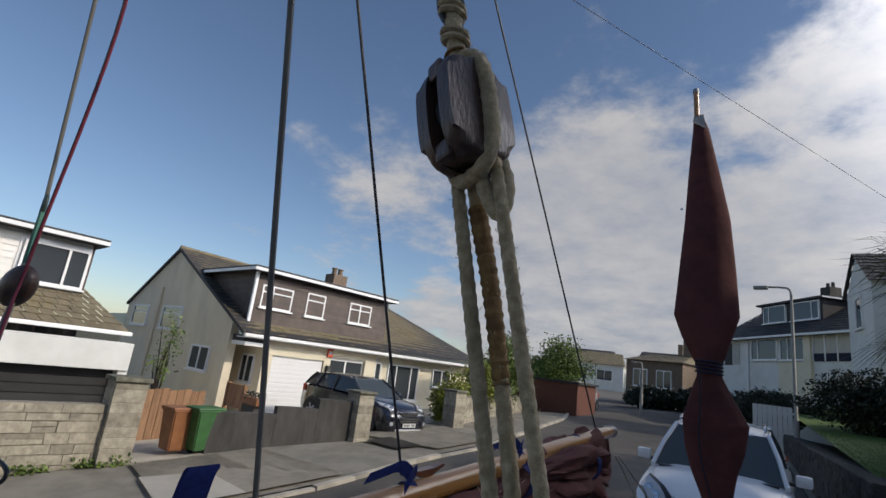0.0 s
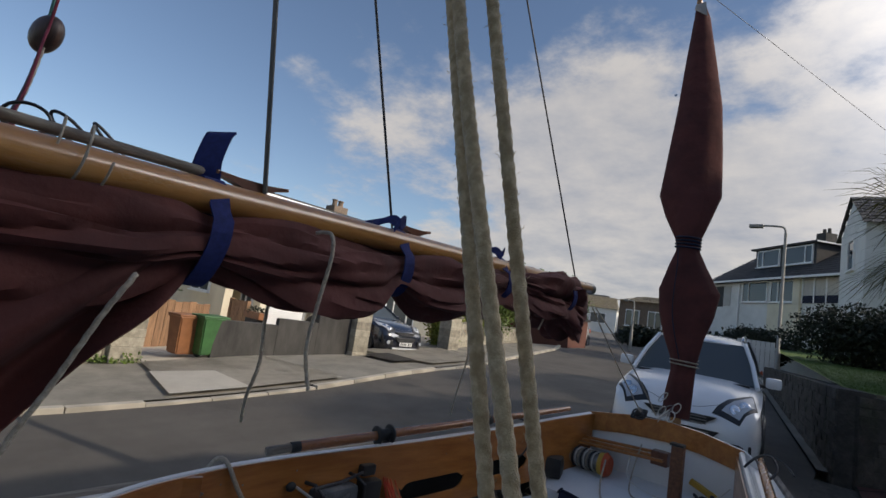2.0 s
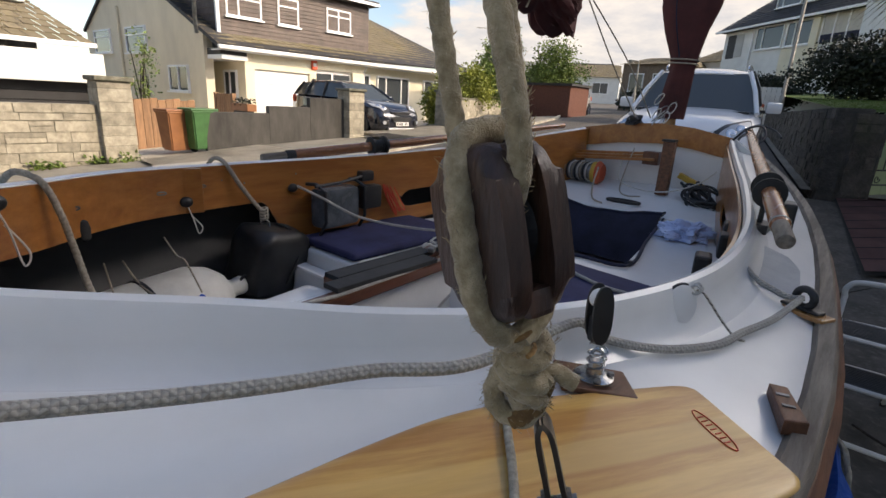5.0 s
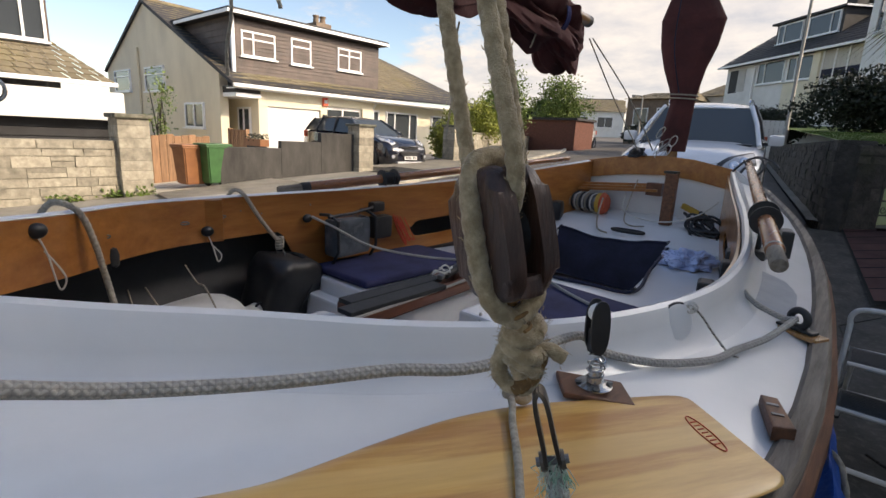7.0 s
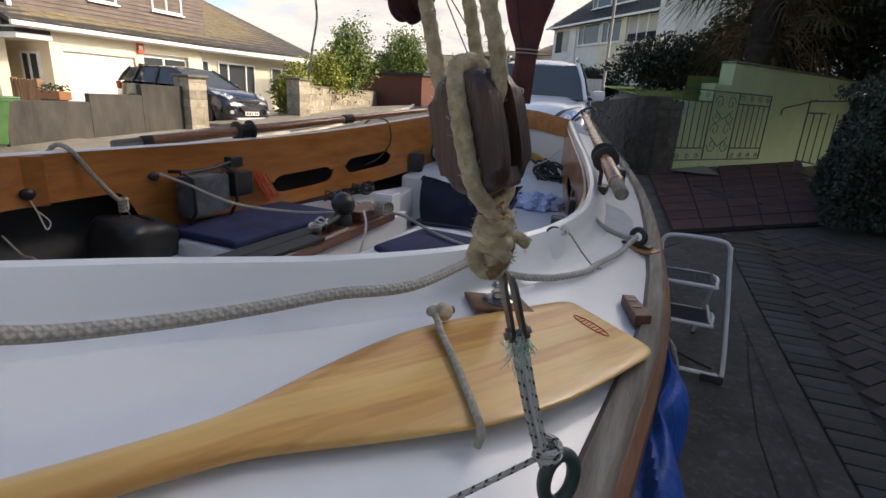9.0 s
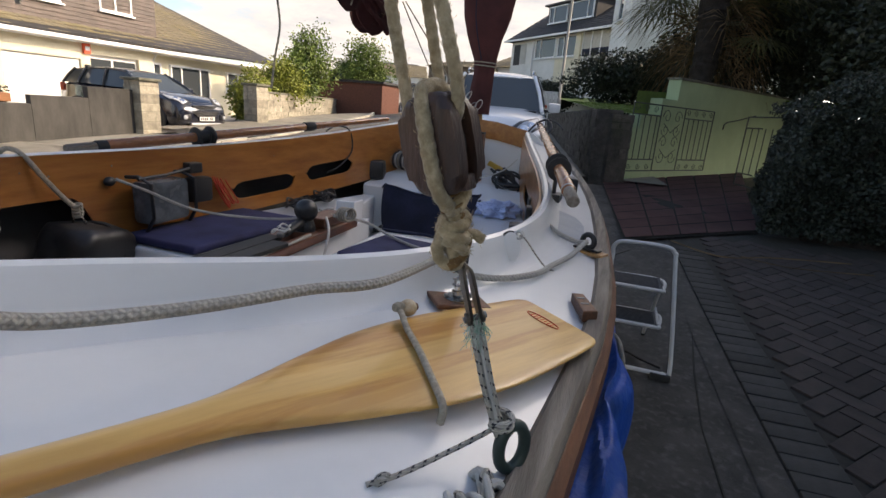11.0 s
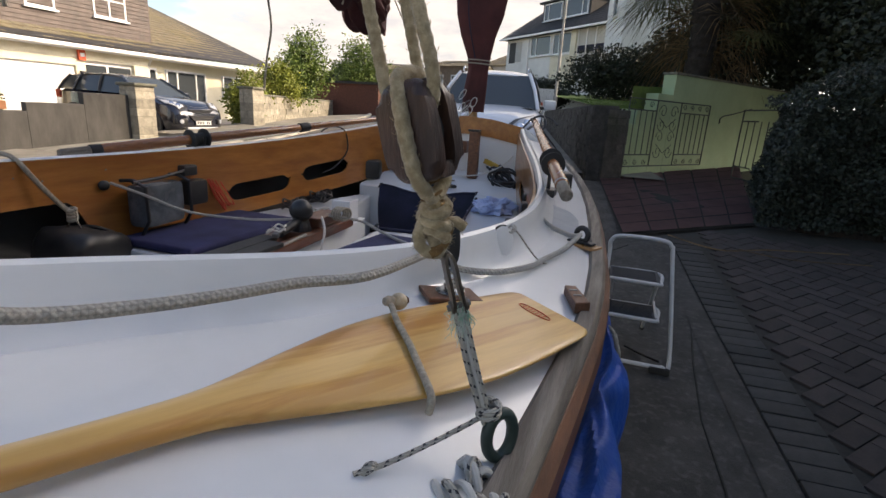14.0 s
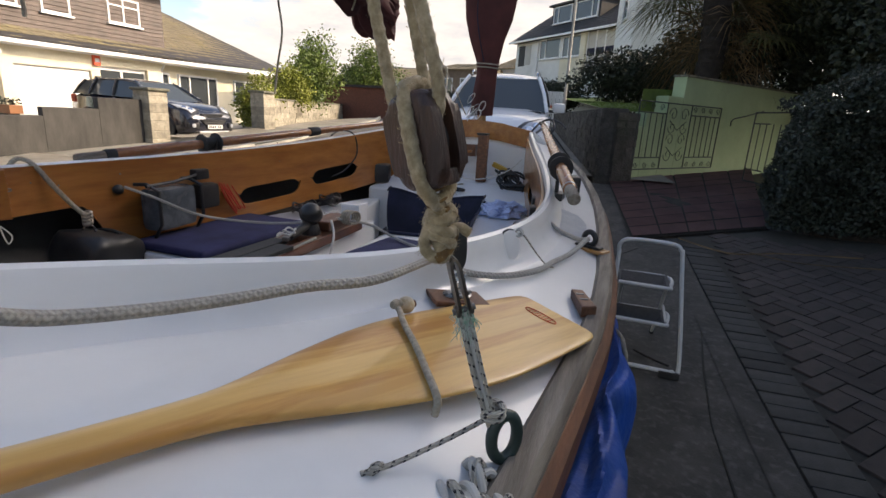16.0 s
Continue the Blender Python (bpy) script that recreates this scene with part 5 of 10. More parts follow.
strap(0.345, 0.108, False, True)
strap(0.94, 0.100, True)
strap(1.62, 0.085, True)
strap(2.28, 0.11, False)
for y, ln in ((0.43, 0.17), (1.02, 0.15)):
    c = boom_at(y)
    m = Matrix.Translation(c + Vector((-0.012, 0, 0.034))) @ Matrix.Rotation(radians(8), 4, "Z") @ Matrix.Rotation(radians(2.9), 4, "X")
    bm = bmesh.new()
    prism(bm, [(-ln * 0.5, 0.016), (-ln * 0.5, 0.024), (-ln * 0.2, 0.020), (ln * 0.25, 0.020), (ln * 0.55, 0.026), (ln * 0.55, 0.018), (ln * 0.2, 0.006), (ln * 0.17, 0.0), (-ln * 0.14, 0.0), (-ln * 0.17, 0.006)], -0.012, 0.012, m @ Matrix(((0, 0, 1, 0), (1, 0, 0, 0), (0, 1, 0, 0), (0, 0, 0, 1))), 0.002)
    part("boom_cleat", bm, M_MAHOG, boom, "dark wooden horn cleat")
# a stowed pole along the boom with a coiled end
pole = thing("jib_stick", "thin grey wooden pole lashed on top of the boom", "pole")
a, b = boom_at(-0.5) + Vector((-0.02, 0, 0.052)), boom_at(0.36) + Vector((-0.03, 0, 0.050))
part("shaft", rod(bmesh.new(), a, b, 0.010, 10), M_ASH, pole, "", True)
for yy in (-0.25, 0.08):
    c = boom_at(yy)
    part("lashing", tube(bmesh.new(), [c + Vector((0.045 * math.cos(t) - 0.008, 0.006 * t, 0.018 + 0.052 * math.sin(t))) for t in np.linspace(0, 12.5, 60)], 0.0022, 6), M_GREYROPE, pole)
for k in range(3):
    c = boom_at(0.05 + 0.06 * k) + Vector((-0.05, 0, 0.05))
    part("loop", tube(bmesh.new(), [c + Vector((-0.015 + 0.01 * math.cos(t), 0.03 * math.cos(t + k), 0.024 * math.sin(t) + 0.012)) for t in np.linspace(0, 6.28, 24)], 0.003, 6), M_BLACK, pole)

# reef points: short cords hanging out of the bundle
for pts in ([(-0.70, 0.535, 2.00), (-0.668, 0.55, 2.000), (-0.655, 0.552, 1.955), (-0.662, 0.545, 1.86), (-0.668, 0.54, 1.76), (-0.650, 0.55, 1.68)],
            [(-0.855, 0.55, 1.86), (-0.862, 0.55, 1.80), (-0.850, 0.55, 1.70), (-0.870, 0.545, 1.62), (-0.880, 0.55, 1.56)],
            [(-0.655, 0.20, 1.86), (-0.63, 0.19, 1.855), (-0.635, 0.165, 1.80), (-0.65, 0.13, 1.70), (-0.66, 0.09, 1.60), (-0.68, 0.06, 1.46)],
            [(-1.08, 1.62, 1.90), (-1.09, 1.62, 1.83), (-1.075, 1.62, 1.70), (-1.10, 1.62, 1.58), (-1.12, 1.62, 1.46)],
            [(-1.0, 2.05, 2.05), (-0.985, 2.07, 2.0), (-0.99, 2.06, 1.92), (-1.0, 2.04, 1.86)]):
    rp = link("reef_line", tube(bmesh.new(), resample(smooth_path(pts, 8), 0.006), 0.0042, 9, True, 40, 3, 0.12), M_GREYROPE, None, "short grey reef cord hanging from the furled sail", True, category="rope")
    tagged(rp, group="reef cords on the mainsail")
tack = thing("tack_lashing", "white cord lashing with steel rings at the sail tack", "lashing")
tc0 = Vector((-0.66, 0.085, 1.47))
for k in range(2):
    part("ring", tube(bmesh.new(), [tc0 + Vector((0.005 * k, 0.014 * math.cos(t) + 0.012 * k, 0.016 * math.sin(t) + 0.012 * k)) for t in np.linspace(0, 6.2832, 20)], 0.0028, 6, False), M_STEEL, tack)
for k in range(5):
    part("cord", cord(bmesh.new(), [tc0, tc0 + Vector((0.01, -0.03 - 0.008 * k, -0.02 + 0.012 * k)), tc0 + Vector((-0.01, -0.09, -0.03 + 0.004 * k))], 0.0028, 6), M_WHITECORD, tack)

# standing and running lines above the boom
def line(name, pts, r, material, label, sides=8, cat="rope"):
    return link(name, tube(bmesh.new(), pts, r, sides), material, None, label, True, category=cat)


line("topping_line", [(-0.812, 0.465, 2.05), (-0.34, -0.09, 4.0), (-0.02, -0.46, 5.4)], 0.0055, M_GREYWIRE, "grey line rising from the boom cleat")
line("topping_line", [(-0.925, 0.95, 2.10), (-0.75, 0.25, 3.68), (-0.62, -0.08, 4.5), (-0.60, -0.45, 5.3)], 0.0038, M_WIRE, "thin dark line rising from the second sail tie")
line("topping_lift", [(-1.12, 2.60, 2.18), (-1.126, 1.35, 4.0), (-1.02, -0.45, 6.7)], 0.0045, M_WIRE, "thin dark topping lift from the boom end")
for dx, dy in ((0.0, 0.0), (0.10, 0.10)):
    line("mainsheet", smooth_path([(-1.10 + dx * 0.2, 2.83, 2.04), (-1.02 + dx, 3.10, 1.72), (-0.95 + dx, 3.42, 1.42)], 6), 0.0042, M_GREYROPE, "grey mainsheet falling from the boom end to the transom")

# far shroud tackle
ft = thing("shroud_tackle", "dark block with grey and maroon cords beside the boom", "tackle")
part("wire", rod(bmesh.new(), (-1.555, 0.13, 2.69), (-1.30, -0.02, 4.6), 0.005, 8), M_GREYWIRE, ft)
part("eye", tube(bmesh.new(), [Vector((-1.552, 0.13, 2.675)) + Vector((0.012 * math.cos(t), 0, 0.026 * math.sin(t))) for t in np.linspace(0, 6.2832, 20)], 0.005, 7, False), M_GREENRING, ft)
part("strop", rod(rod(bmesh.new(), (-1.552, 0.13, 2.655), (-1.56, 0.13, 2.52), 0.006, 7), (-1.545, 0.13, 2.655), (-1.535, 0.13, 2.52), 0.006, 7), mat("faded_green_strop", (0.10, 0.26, 0.20), 0.85), ft, "faded green strop")
bm = bmesh.new()
bmesh.ops.create_uvsphere(bm, u_segments=20, v_segments=14, radius=1)
bmesh.ops.transform(bm, matrix=Matrix.LocRotScale((-1.545, 0.13, 2.46), Euler((0, 0.35, 0.6)), (0.042, 0.034, 0.056)), verts=bm.verts)
part("block", bm, M_BLOCK, ft, "dark wooden block", True)
for dx in (-0.012, 0.0, 0.014):
    part("fall", tube(bmesh.new(), resample(smooth_path([(-1.550 + dx, 0.13, 2.43), (-1.490 + dx, 0.11, 2.27), (-1.445 + dx * 1.6, 0.08, 2.14), (-1.31 + dx, 0.0, 1.75)], 6), 0.006), 0.0055, 9, True, 30, 3, 0.14), M_GREYROPE, ft, "", True)
part("halyard_tail", cord(bmesh.new(), [(-1.25, 0.05, 3.6), (-1.34, 0.13, 3.2), (-1.50, 0.13, 2.56), (-1.48, 0.12, 2.42), (-1.40, 0.10, 2.24), (-1.33, 0.06, 2.10), (-1.25, 0.03, 2.0)], 0.0036, 8), M_REDCORD, ft, "maroon cord")
part("halyard_tail", cord(bmesh.new(), [(-1.265, 0.05, 3.6), (-1.36, 0.13, 3.2), (-1.515, 0.13, 2.56), (-1.50, 0.12, 2.40), (-1.42, 0.10, 2.26), (-1.36, 0.07, 2.12)], 0.0032, 7), M_WIRE, ft)
part("knot", tube(bmesh.new(), [Vector((-1.37, 0.085, 2.15)) + Vector((0.012 * math.cos(3 * t), 0.010 * math.sin(3 * t), 0.02 * math.sin(2 * t))) for t in np.linspace(0, 6.28, 60)], 0.0048, 7), M_REDCORD, ft)
part("loop", cord(bmesh.new(), [(-1.36, 0.085, 2.14), (-1.22, 0.12, 2.13), (-1.13, 0.14, 2.115), (-1.15, 0.13, 2.09), (-1.28, 0.10, 2.11), (-1.37, 0.085, 2.135)], 0.004, 7), M_BLACK, ft)

# mizzen: a short mast with its tan sail wound and tied round it
miz = thing("mizzen_mast", "mizzen mast with its tan sail wound round it", "mast")
MB, MT = Vector((-0.665, 3.58, 1.0)), Vector((-0.972, 3.90, 4.88))


def miz_at(z):
    return MB.lerp(MT, (z - MB.z) / (MT.z - MB.z))


MF = MB + Vector((-0.095, 0.0, 0.0))
part("spar", tube(bmesh.new(), [MF - (MT - MF) * 0.12, MF.lerp(MT, 0.46), MT], [0.036, 0.030, 0.020], 14), M_SPRUCE, miz, "varnished wooden spar", True)
part("truck", lathe(bmesh.new(), [(0.024, -0.02), (0.026, 0.0), (0.020, 0.02), (0.006, 0.03)], 12, Matrix.Translation(MT)), M_GALV, miz)
def piecewise(xs, ys):
    return lambda v: float(np.interp(v, xs, ys))


mz = (1.42, 1.56, 1.73, 1.80, 1.96, 2.10, 2.27, 2.45, 2.57, 2.64, 2.82, 2.98, 3.31, 3.71, 4.14, 4.49, 4.62)
m_left = piecewise(mz, (0.17, 0.155, 0.122, 0.125, 0.18, 0.212, 0.220, 0.160, 0.112, 0.118, 0.195, 0.240, 0.195, 0.138, 0.088, 0.043, 0.030))
m_right = piecewise(mz, (0.0, 0.015, 0.030, 0.040, 0.078, 0.132, 0.168, 0.082, 0.034, 0.040, 0.113, 0.173, 0.172, 0.166, 0.118, 0.076, 0.040))


def mw(z):
    return (m_left(z) + m_right(z)) / 2


def m_off(z):
    return (m_right(z) - m_left(z)) / 2


side_v = Vector((0.975, 0.22, 0.0)).normalized()
fwd_v = Vector((0.22, -0.975, 0)).normalized()
rows = []
for z in sorted(list(np.linspace(1.42, 4.62, 150)) + [2.965, 2.98, 2.995, 2.27]):
    c, w = miz_at(z) + Vector((0.975, 0.22, 0)).normalized() * (m_off(z) + 0.022), mw(z)
    d = 0.036 + 0.16 * w
    row = []
    for k in range(48):
        a = 2 * math.pi * k / 48
        pleat = 0.05 * math.sin(7 * a + 3 * noise.noise(Vector((z * 1.5, 0, 2)))) * (0.4 + 1.2 * math.exp(-((z - 2.58) / 0.22) ** 2) + 1.0 * math.exp(-((z - 1.78) / 0.2) ** 2))
        lump = 0.05 * noise.noise(Vector((math.cos(a) * 1.4, z * 2.2, math.sin(a) * 1.4)))
        rr = 1 + pleat + lump
        x = math.cos(a) * w * (1 + 0.35 * (rr - 1))
        row.append(c + side_v * (x - 0.022) + fwd_v * (math.sin(a) * d * rr))
    rows.append(row + row[:1])
bm = sheet(bmesh.new(), rows)
bmesh.ops.remove_doubles(bm, verts=bm.verts, dist=0.0002)
part("wound_sail", bm, M_SAIL, miz, "tan sailcloth wound tight and tied", True)
c = miz_at(4.60)
part("head_patch", sheet(bmesh.new(), [[c + side_v * -0.030 + fwd_v * 0.055, c + side_v * 0.04 + fwd_v * 0.05 + Vector((0, 0, 0.02))], [c + side_v * -0.035 + fwd_v * 0.065 - Vector((0, 0, 0.05)), c + side_v * 0.06 + fwd_v * 0.058 - Vector((0, 0, 0.11))]], 0.004), M_SAILGREY, miz, "pale grey head patch")
c = miz_at(3.78)
part("grommet", lathe(bmesh.new(), [(0.010, 0), (0.010, 0.004)], 10, Matrix.Translation(c + side_v * -0.15 + fwd_v * 0.085) @ Matrix.Rotation(radians(90), 4, "X")), M_STEEL, miz)
for z, n, mt in ((2.60, 4, M_NAVYDARK), (1.78, 2, M_GREYROPE)):
    c, w = miz_at(z) + side_v * m_off(z), mw(z)
    part("tie", tube(bmesh.new(), [c + side_v * ((w * 1.02 + 0.004) * math.cos(t)) + fwd_v * ((0.046 + 0.16 * w) * math.sin(t)) + Vector((0, 0, 0.012 * t / 6.28 * 2 - 0.02)) for t in np.linspace(0, 6.2832 * n, 40 * n)], 0.0075 if n == 4 else 0.005, 8), mt, miz, "dark cord tie" if n == 4 else "pale cord tie", True)
part("tie_tail", cord(bmesh.new(), [miz_at(2.58) + side_v * -0.10 + fwd_v * 0.07, miz_at(2.45) + side_v * -0.10 + fwd_v * 0.08, miz_at(2.1) + side_v * -0.12 + fwd_v * 0.11, miz_at(1.8) + side_v * -0.07 + fwd_v * 0.07], 0.004, 7), M_NAVYDARK, miz)
wad = thing("mizzen_lashing", "tangle of pale cord and shackles at the mizzen step", "lashing")
rg = random.Random(8)
for k in range(9):
    c = Vector((-0.80 + rg.uniform(-0.05, 0.05), 3.50 + rg.uniform(-0.02, 0.03), 1.42 + rg.uniform(-0.03, 0.12)))
    part("turn", tube(bmesh.new(), [c + Vector((0.03 * math.cos(t + k), 0.02 * math.sin(t), 0.035 * math.sin(t + 1.3 * k))) for t in np.linspace(0, 6.28, 20)], 0.0035, 6), M_WHITECORD if k % 3 else M_GALV, wad)
hub = thing("sheet_block", "black plastic mainsheet block on the transom", "pulley block")
part("body", B((-0.03, -0.03, -0.02), (0.03, 0.03, 0.03), pose(-0.97, 3.47, 1.40, 20, 30, 10), 0.012), M_BLACK, hub)
for k in range(4):
    part("turn", tube(bmesh.new(), [Vector((-0.97, 3.46, 1.40)) + Vector((0.045 * math.cos(t), 0.02 * math.sin(t + k), 0.03 * math.sin(t + k * 0.8))) for t in np.linspace(0, 6.28, 22)], 0.006, 7), M_BLACK, hub)

# overhead service wire across the street
line("overhead_wire", [(-8.0, -11.0, 8.3), (-3.12, 5.6, 8.0), (0.33, 15.97, 8.0), (6.0, 33.0, 8.4)], 0.0055, M_WIRE, "thin overhead service wire across the street", 6, "cable")

# ---- near shroud tackle: two wooden blocks stropped with hemp ----
def wooden_block(m, parent):
    """A stropped wooden block: two cheeks, end chocks, a sheave; local x through the swallow, z up."""
    w, th, h, gap = 0.031, 0.0135, 0.046, 0.0075
    shell = None
    for s in (1, -1):
        pl = []
        n = 28
        for k in range(n):
            a = 2 * math.pi * k / n
            cx, cz = math.cos(a), math.sin(a)
            pl.append((math.copysign(abs(cx) ** 0.55, cx) * w, math.copysign(abs(cz) ** 0.62, cz) * h))
        bm = prism(bmesh.new(), pl, gap, gap + th, m @ Matrix(((1, 0, 0, 0), (0, 0, s, 0), (0, 1, 0, 0), (0, 0, 0, 1))))
        face = max(bm.faces, key=lambda f: (m.inverted() @ f.calc_center_median()).y * s if len(f.verts) > 6 else -1)
        bmesh.ops.bevel(bm, geom=list(face.edges), offset=0.0085, segments=4, affect="EDGES", profile=0.5)
        ob = part("cheek", bm, M_BLOCK, parent, "dark oiled wooden cheek", True)
        shell = shell or ob
    for s in (1, -1):
        part("chock", B((-w * 0.86, -gap - 0.001, s * h * 0.62), (w * 0.86, gap + 0.001, s * h * 0.95), m, 0.003), M_BLOCK, parent)
    part("sheave", lathe(bmesh.new(), [(0.022, -0.006), (0.024, -0.005), (0.018, 0), (0.024, 0.005), (0.022, 0.006)], 20, m @ Matrix.Rotation(radians(90), 4, "X")), M_BLACK, parent)
    return shell


def fuzz(pts, r, n, rng, ln=0.006):
    """Loose fibres standing off a hemp rope."""
    bm = bmesh.new()
    pts = [Vector(p) for p in pts]
    for _ in range(n):
        i = rng.randrange(len(pts) - 1)
        p = pts[i].lerp(pts[i + 1], rng.random())
        d = (pts[i + 1] - pts[i]).normalized()
        o = d.orthogonal().normalized()
        o.rotate(Matrix.Rotation(rng.uniform(0, 6.28), 3, d))
        p += o * r * 0.95
        q = p + (o * rng.uniform(0.2, 1.0) + d * rng.uniform(-1, 1)).normalized() * ln * rng.uniform(0.3, 1.0)
        s = d.cross(o) * 0.00022
        k = (p + q) / 2 + o * ln * 0.12
        vs = [bm.verts.new(v) for v in (p - s, p + s, k + s * 0.7, q, k - s * 0.7)]
        bm.faces.new(vs)
    return bm


nt = thing("shroud_tackle", "hemp rope tackle with two dark wooden blocks above the deck", "tackle")
rf = random.Random(12)
LB, UB = Vector((0.140, 0.209, 1.395)), Vector((-0.157, 0.169, 2.581))
up = (UB - LB).normalized()
right = Vector((0.73, 0.68, 0)).normalized()


def rope(pts, r=0.0055, material=None, name="rope", label="", hairs=0):
    bm = laid(bmesh.new(), pts, r)
    ob = part(name, bm, material or M_MANILA, nt, label, True)
    if hairs:
        tagged(part("fibre_fuzz", fuzz(smooth_path(pts, 10), r, hairs, rf), M_MANILA, ob), kind="stuff")
    return ob


def tilt(c, rz, lean_to):
    z = lean_to.normalized()
    x = Vector((math.cos(radians(rz)), math.sin(radians(rz)), 0))
    x = (x - z * x.dot(z)).normalized()
    y = z.cross(x)
    return Matrix(((x.x, y.x, z.x, c.x), (x.y, y.y, z.y, c.y), (x.z, y.z, z.z, c.z), (0, 0, 0, 1)))


for c, rz, dn in ((LB, -17, 1), (UB, 76, -1)):
    m = tilt(c, rz, up) @ Matrix.Scale(0.87 if dn > 0 else 1.0, 4)
    wooden_block(m, nt)
    # strop over both cheeks, seized at one end
    loop = [(0.000, 0.0, -0.062 * dn), (0.004, -0.016, -0.050 * dn), (0.004, -0.024, -0.030 * dn), (0.004, -0.0255, 0), (0.003, -0.023, 0.032 * dn), (0, -0.012, 0.050 * dn), (0, 0.012, 0.050 * dn), (0.003, 0.023, 0.032 * dn), (0.004, 0.0255, 0), (0.004, 0.024, -0.030 * dn), (0.004, 0.016, -0.050 * dn), (0.002, 0.002, -0.060 * dn)]
    rope([m @ Vector(p) for p in loop], 0.0062, name="strop", label="worn hemp strop", hairs=260)
    bt = m @ Vector((0, 0, -0.062 * dn))
    part("seizing", tube(bmesh.new(), [bt + up * (0.0016 * t * dn - 0.006 * dn) + m.to_3x3() @ Vector((0.009 * math.cos(t), 0.011 * math.sin(t), 0)) for t in np.linspace(0, 6.28 * 5, 80)], 0.0013, 6), M_TARRED, nt)
# parts of the fall between the blocks
def run(p, q, z):
    p, q = Vector(p), Vector(q)
    return p.lerp(q, (z - p.z) / (q.z - p.z))


fall_a, fall_c = ((0.084, 0.221, 1.5), (-0.108, 0.187, 2.3)), ((0.105, 0.251, 1.5), (-0.075, 0.195, 2.3))
rope([run(*fall_a, z) for z in (1.405, 1.5, 1.8, 2.1, 2.4, 2.585)], 0.0053, hairs=620)
rope([run(*fall_c, z) for z in (1.415, 1.5, 1.8, 2.1, 2.4, 2.535)] + [Vector((-0.136, 0.178, 2.555))], 0.0050, hairs=620)
rope([Vector(p) for p in ((0.140, 0.209, 1.378), (0.148, 0.203, 1.405), (0.154, 0.196, 1.435), (0.136, 0.193, 1.5), (0.042, 0.192, 1.8), (-0.049, 0.190, 2.098), (-0.100, 0.190, 2.327), (-0.131, 0.190, 2.451), (-0.148, 0.188, 2.505), (-0.152, 0.178, 2.545))], 0.0053, hairs=620)
# whipped splice under the upper block
wp = resample(smooth_path([(-0.149, 0.187, 2.512), (-0.131, 0.190, 2.451), (-0.114, 0.190, 2.385)], 6), 0.003)
part("whipping", tube(bmesh.new(), wp, [0.0072 + 0.0007 * math.sin(k * 2.3) - 0.0012 * k / len(wp) for k in range(len(wp))], 12), M_TARRED, nt, "ochre stained whipping", True)
rope([UB - up * 0.05 + right * 0.006, UB - up * 0.08 + right * 0.016, UB - up * 0.055 + right * 0.026, UB - up * 0.02 + right * 0.02], 0.006)
rope([UB + up * 0.045, UB + up * 0.09, UB + up * 0.15 + right * 0.002, UB + up * 0.4, UB + up * 1.4], 0.0075, hairs=200)
part("thimble", tube(bmesh.new(), [UB + up * 0.115 + up * (0.022 * math.sin(t)) + right * (0.010 * math.cos(t)) for t in np.linspace(0, 6.2832, 24)], 0.003, 7, False), M_WIRE, nt)
for k in range(3):
    part("seizing", tube(bmesh.new(), [UB + up * (0.075 + 0.03 * k + 0.0012 * t) + right * (0.010 * math.cos(t)) + Vector((0.5, -0.5, 0)) * (0.013 * math.sin(t)) for t in np.linspace(0, 6.28 * 2, 30)], 0.003, 7), M_MANILA, nt)
# knot under the lower block
KN = Vector((0.151, 0.226, 1.318))
core = bmesh.new()
bmesh.ops.create_icosphere(core, subdivisions=3, radius=1)
for v in core.verts:
    v.co = KN + Vector((v.co.x * 0.0095, v.co.y * 0.0095, v.co.z * 0.022)) * (1 + 0.12 * noise.noise(v.co * 3))
part("knot_core", core, M_MANILA, nt, "", True)
for k, (rx, rz2, dz) in enumerate(((0.0095, 0.005, 0.014), (0.0112, -0.004, 0.003), (0.0098, 0.006, -0.009))):
    pts = [KN + Vector((rx * math.cos(t), rx * math.sin(t) * 0.9, dz + rz2 * math.sin(t + k * 1.7))) for t in np.linspace(0, 6.2832, 13)]
    rope(pts, 0.0053, name="knot_turn", hairs=260)
rope([KN + Vector((0.006, 0.004, 0.0)), KN + Vector((0.014, 0.010, 0.002)), KN + Vector((0.022, 0.015, -0.003))], 0.0048, name="knot_tail", hairs=60)
rope([KN + Vector((-0.004, -0.004, 0.01)), KN + Vector((-0.011, -0.009, -0.008)), KN + Vector((-0.008, -0.006, -0.022)), KN + Vector((0.003, 0.002, -0.026)), KN + Vector((0.009, 0.006, -0.010))], 0.0054, name="bight", hairs=200)
rope([KN + Vector((-0.002, -0.004, -0.027)), KN + Vector((0.007, 0.003, -0.018)), KN + Vector((0.010, 0.008, 0.0))], 0.0052, M_TARRED, "bight", "rust stained turn of hemp")
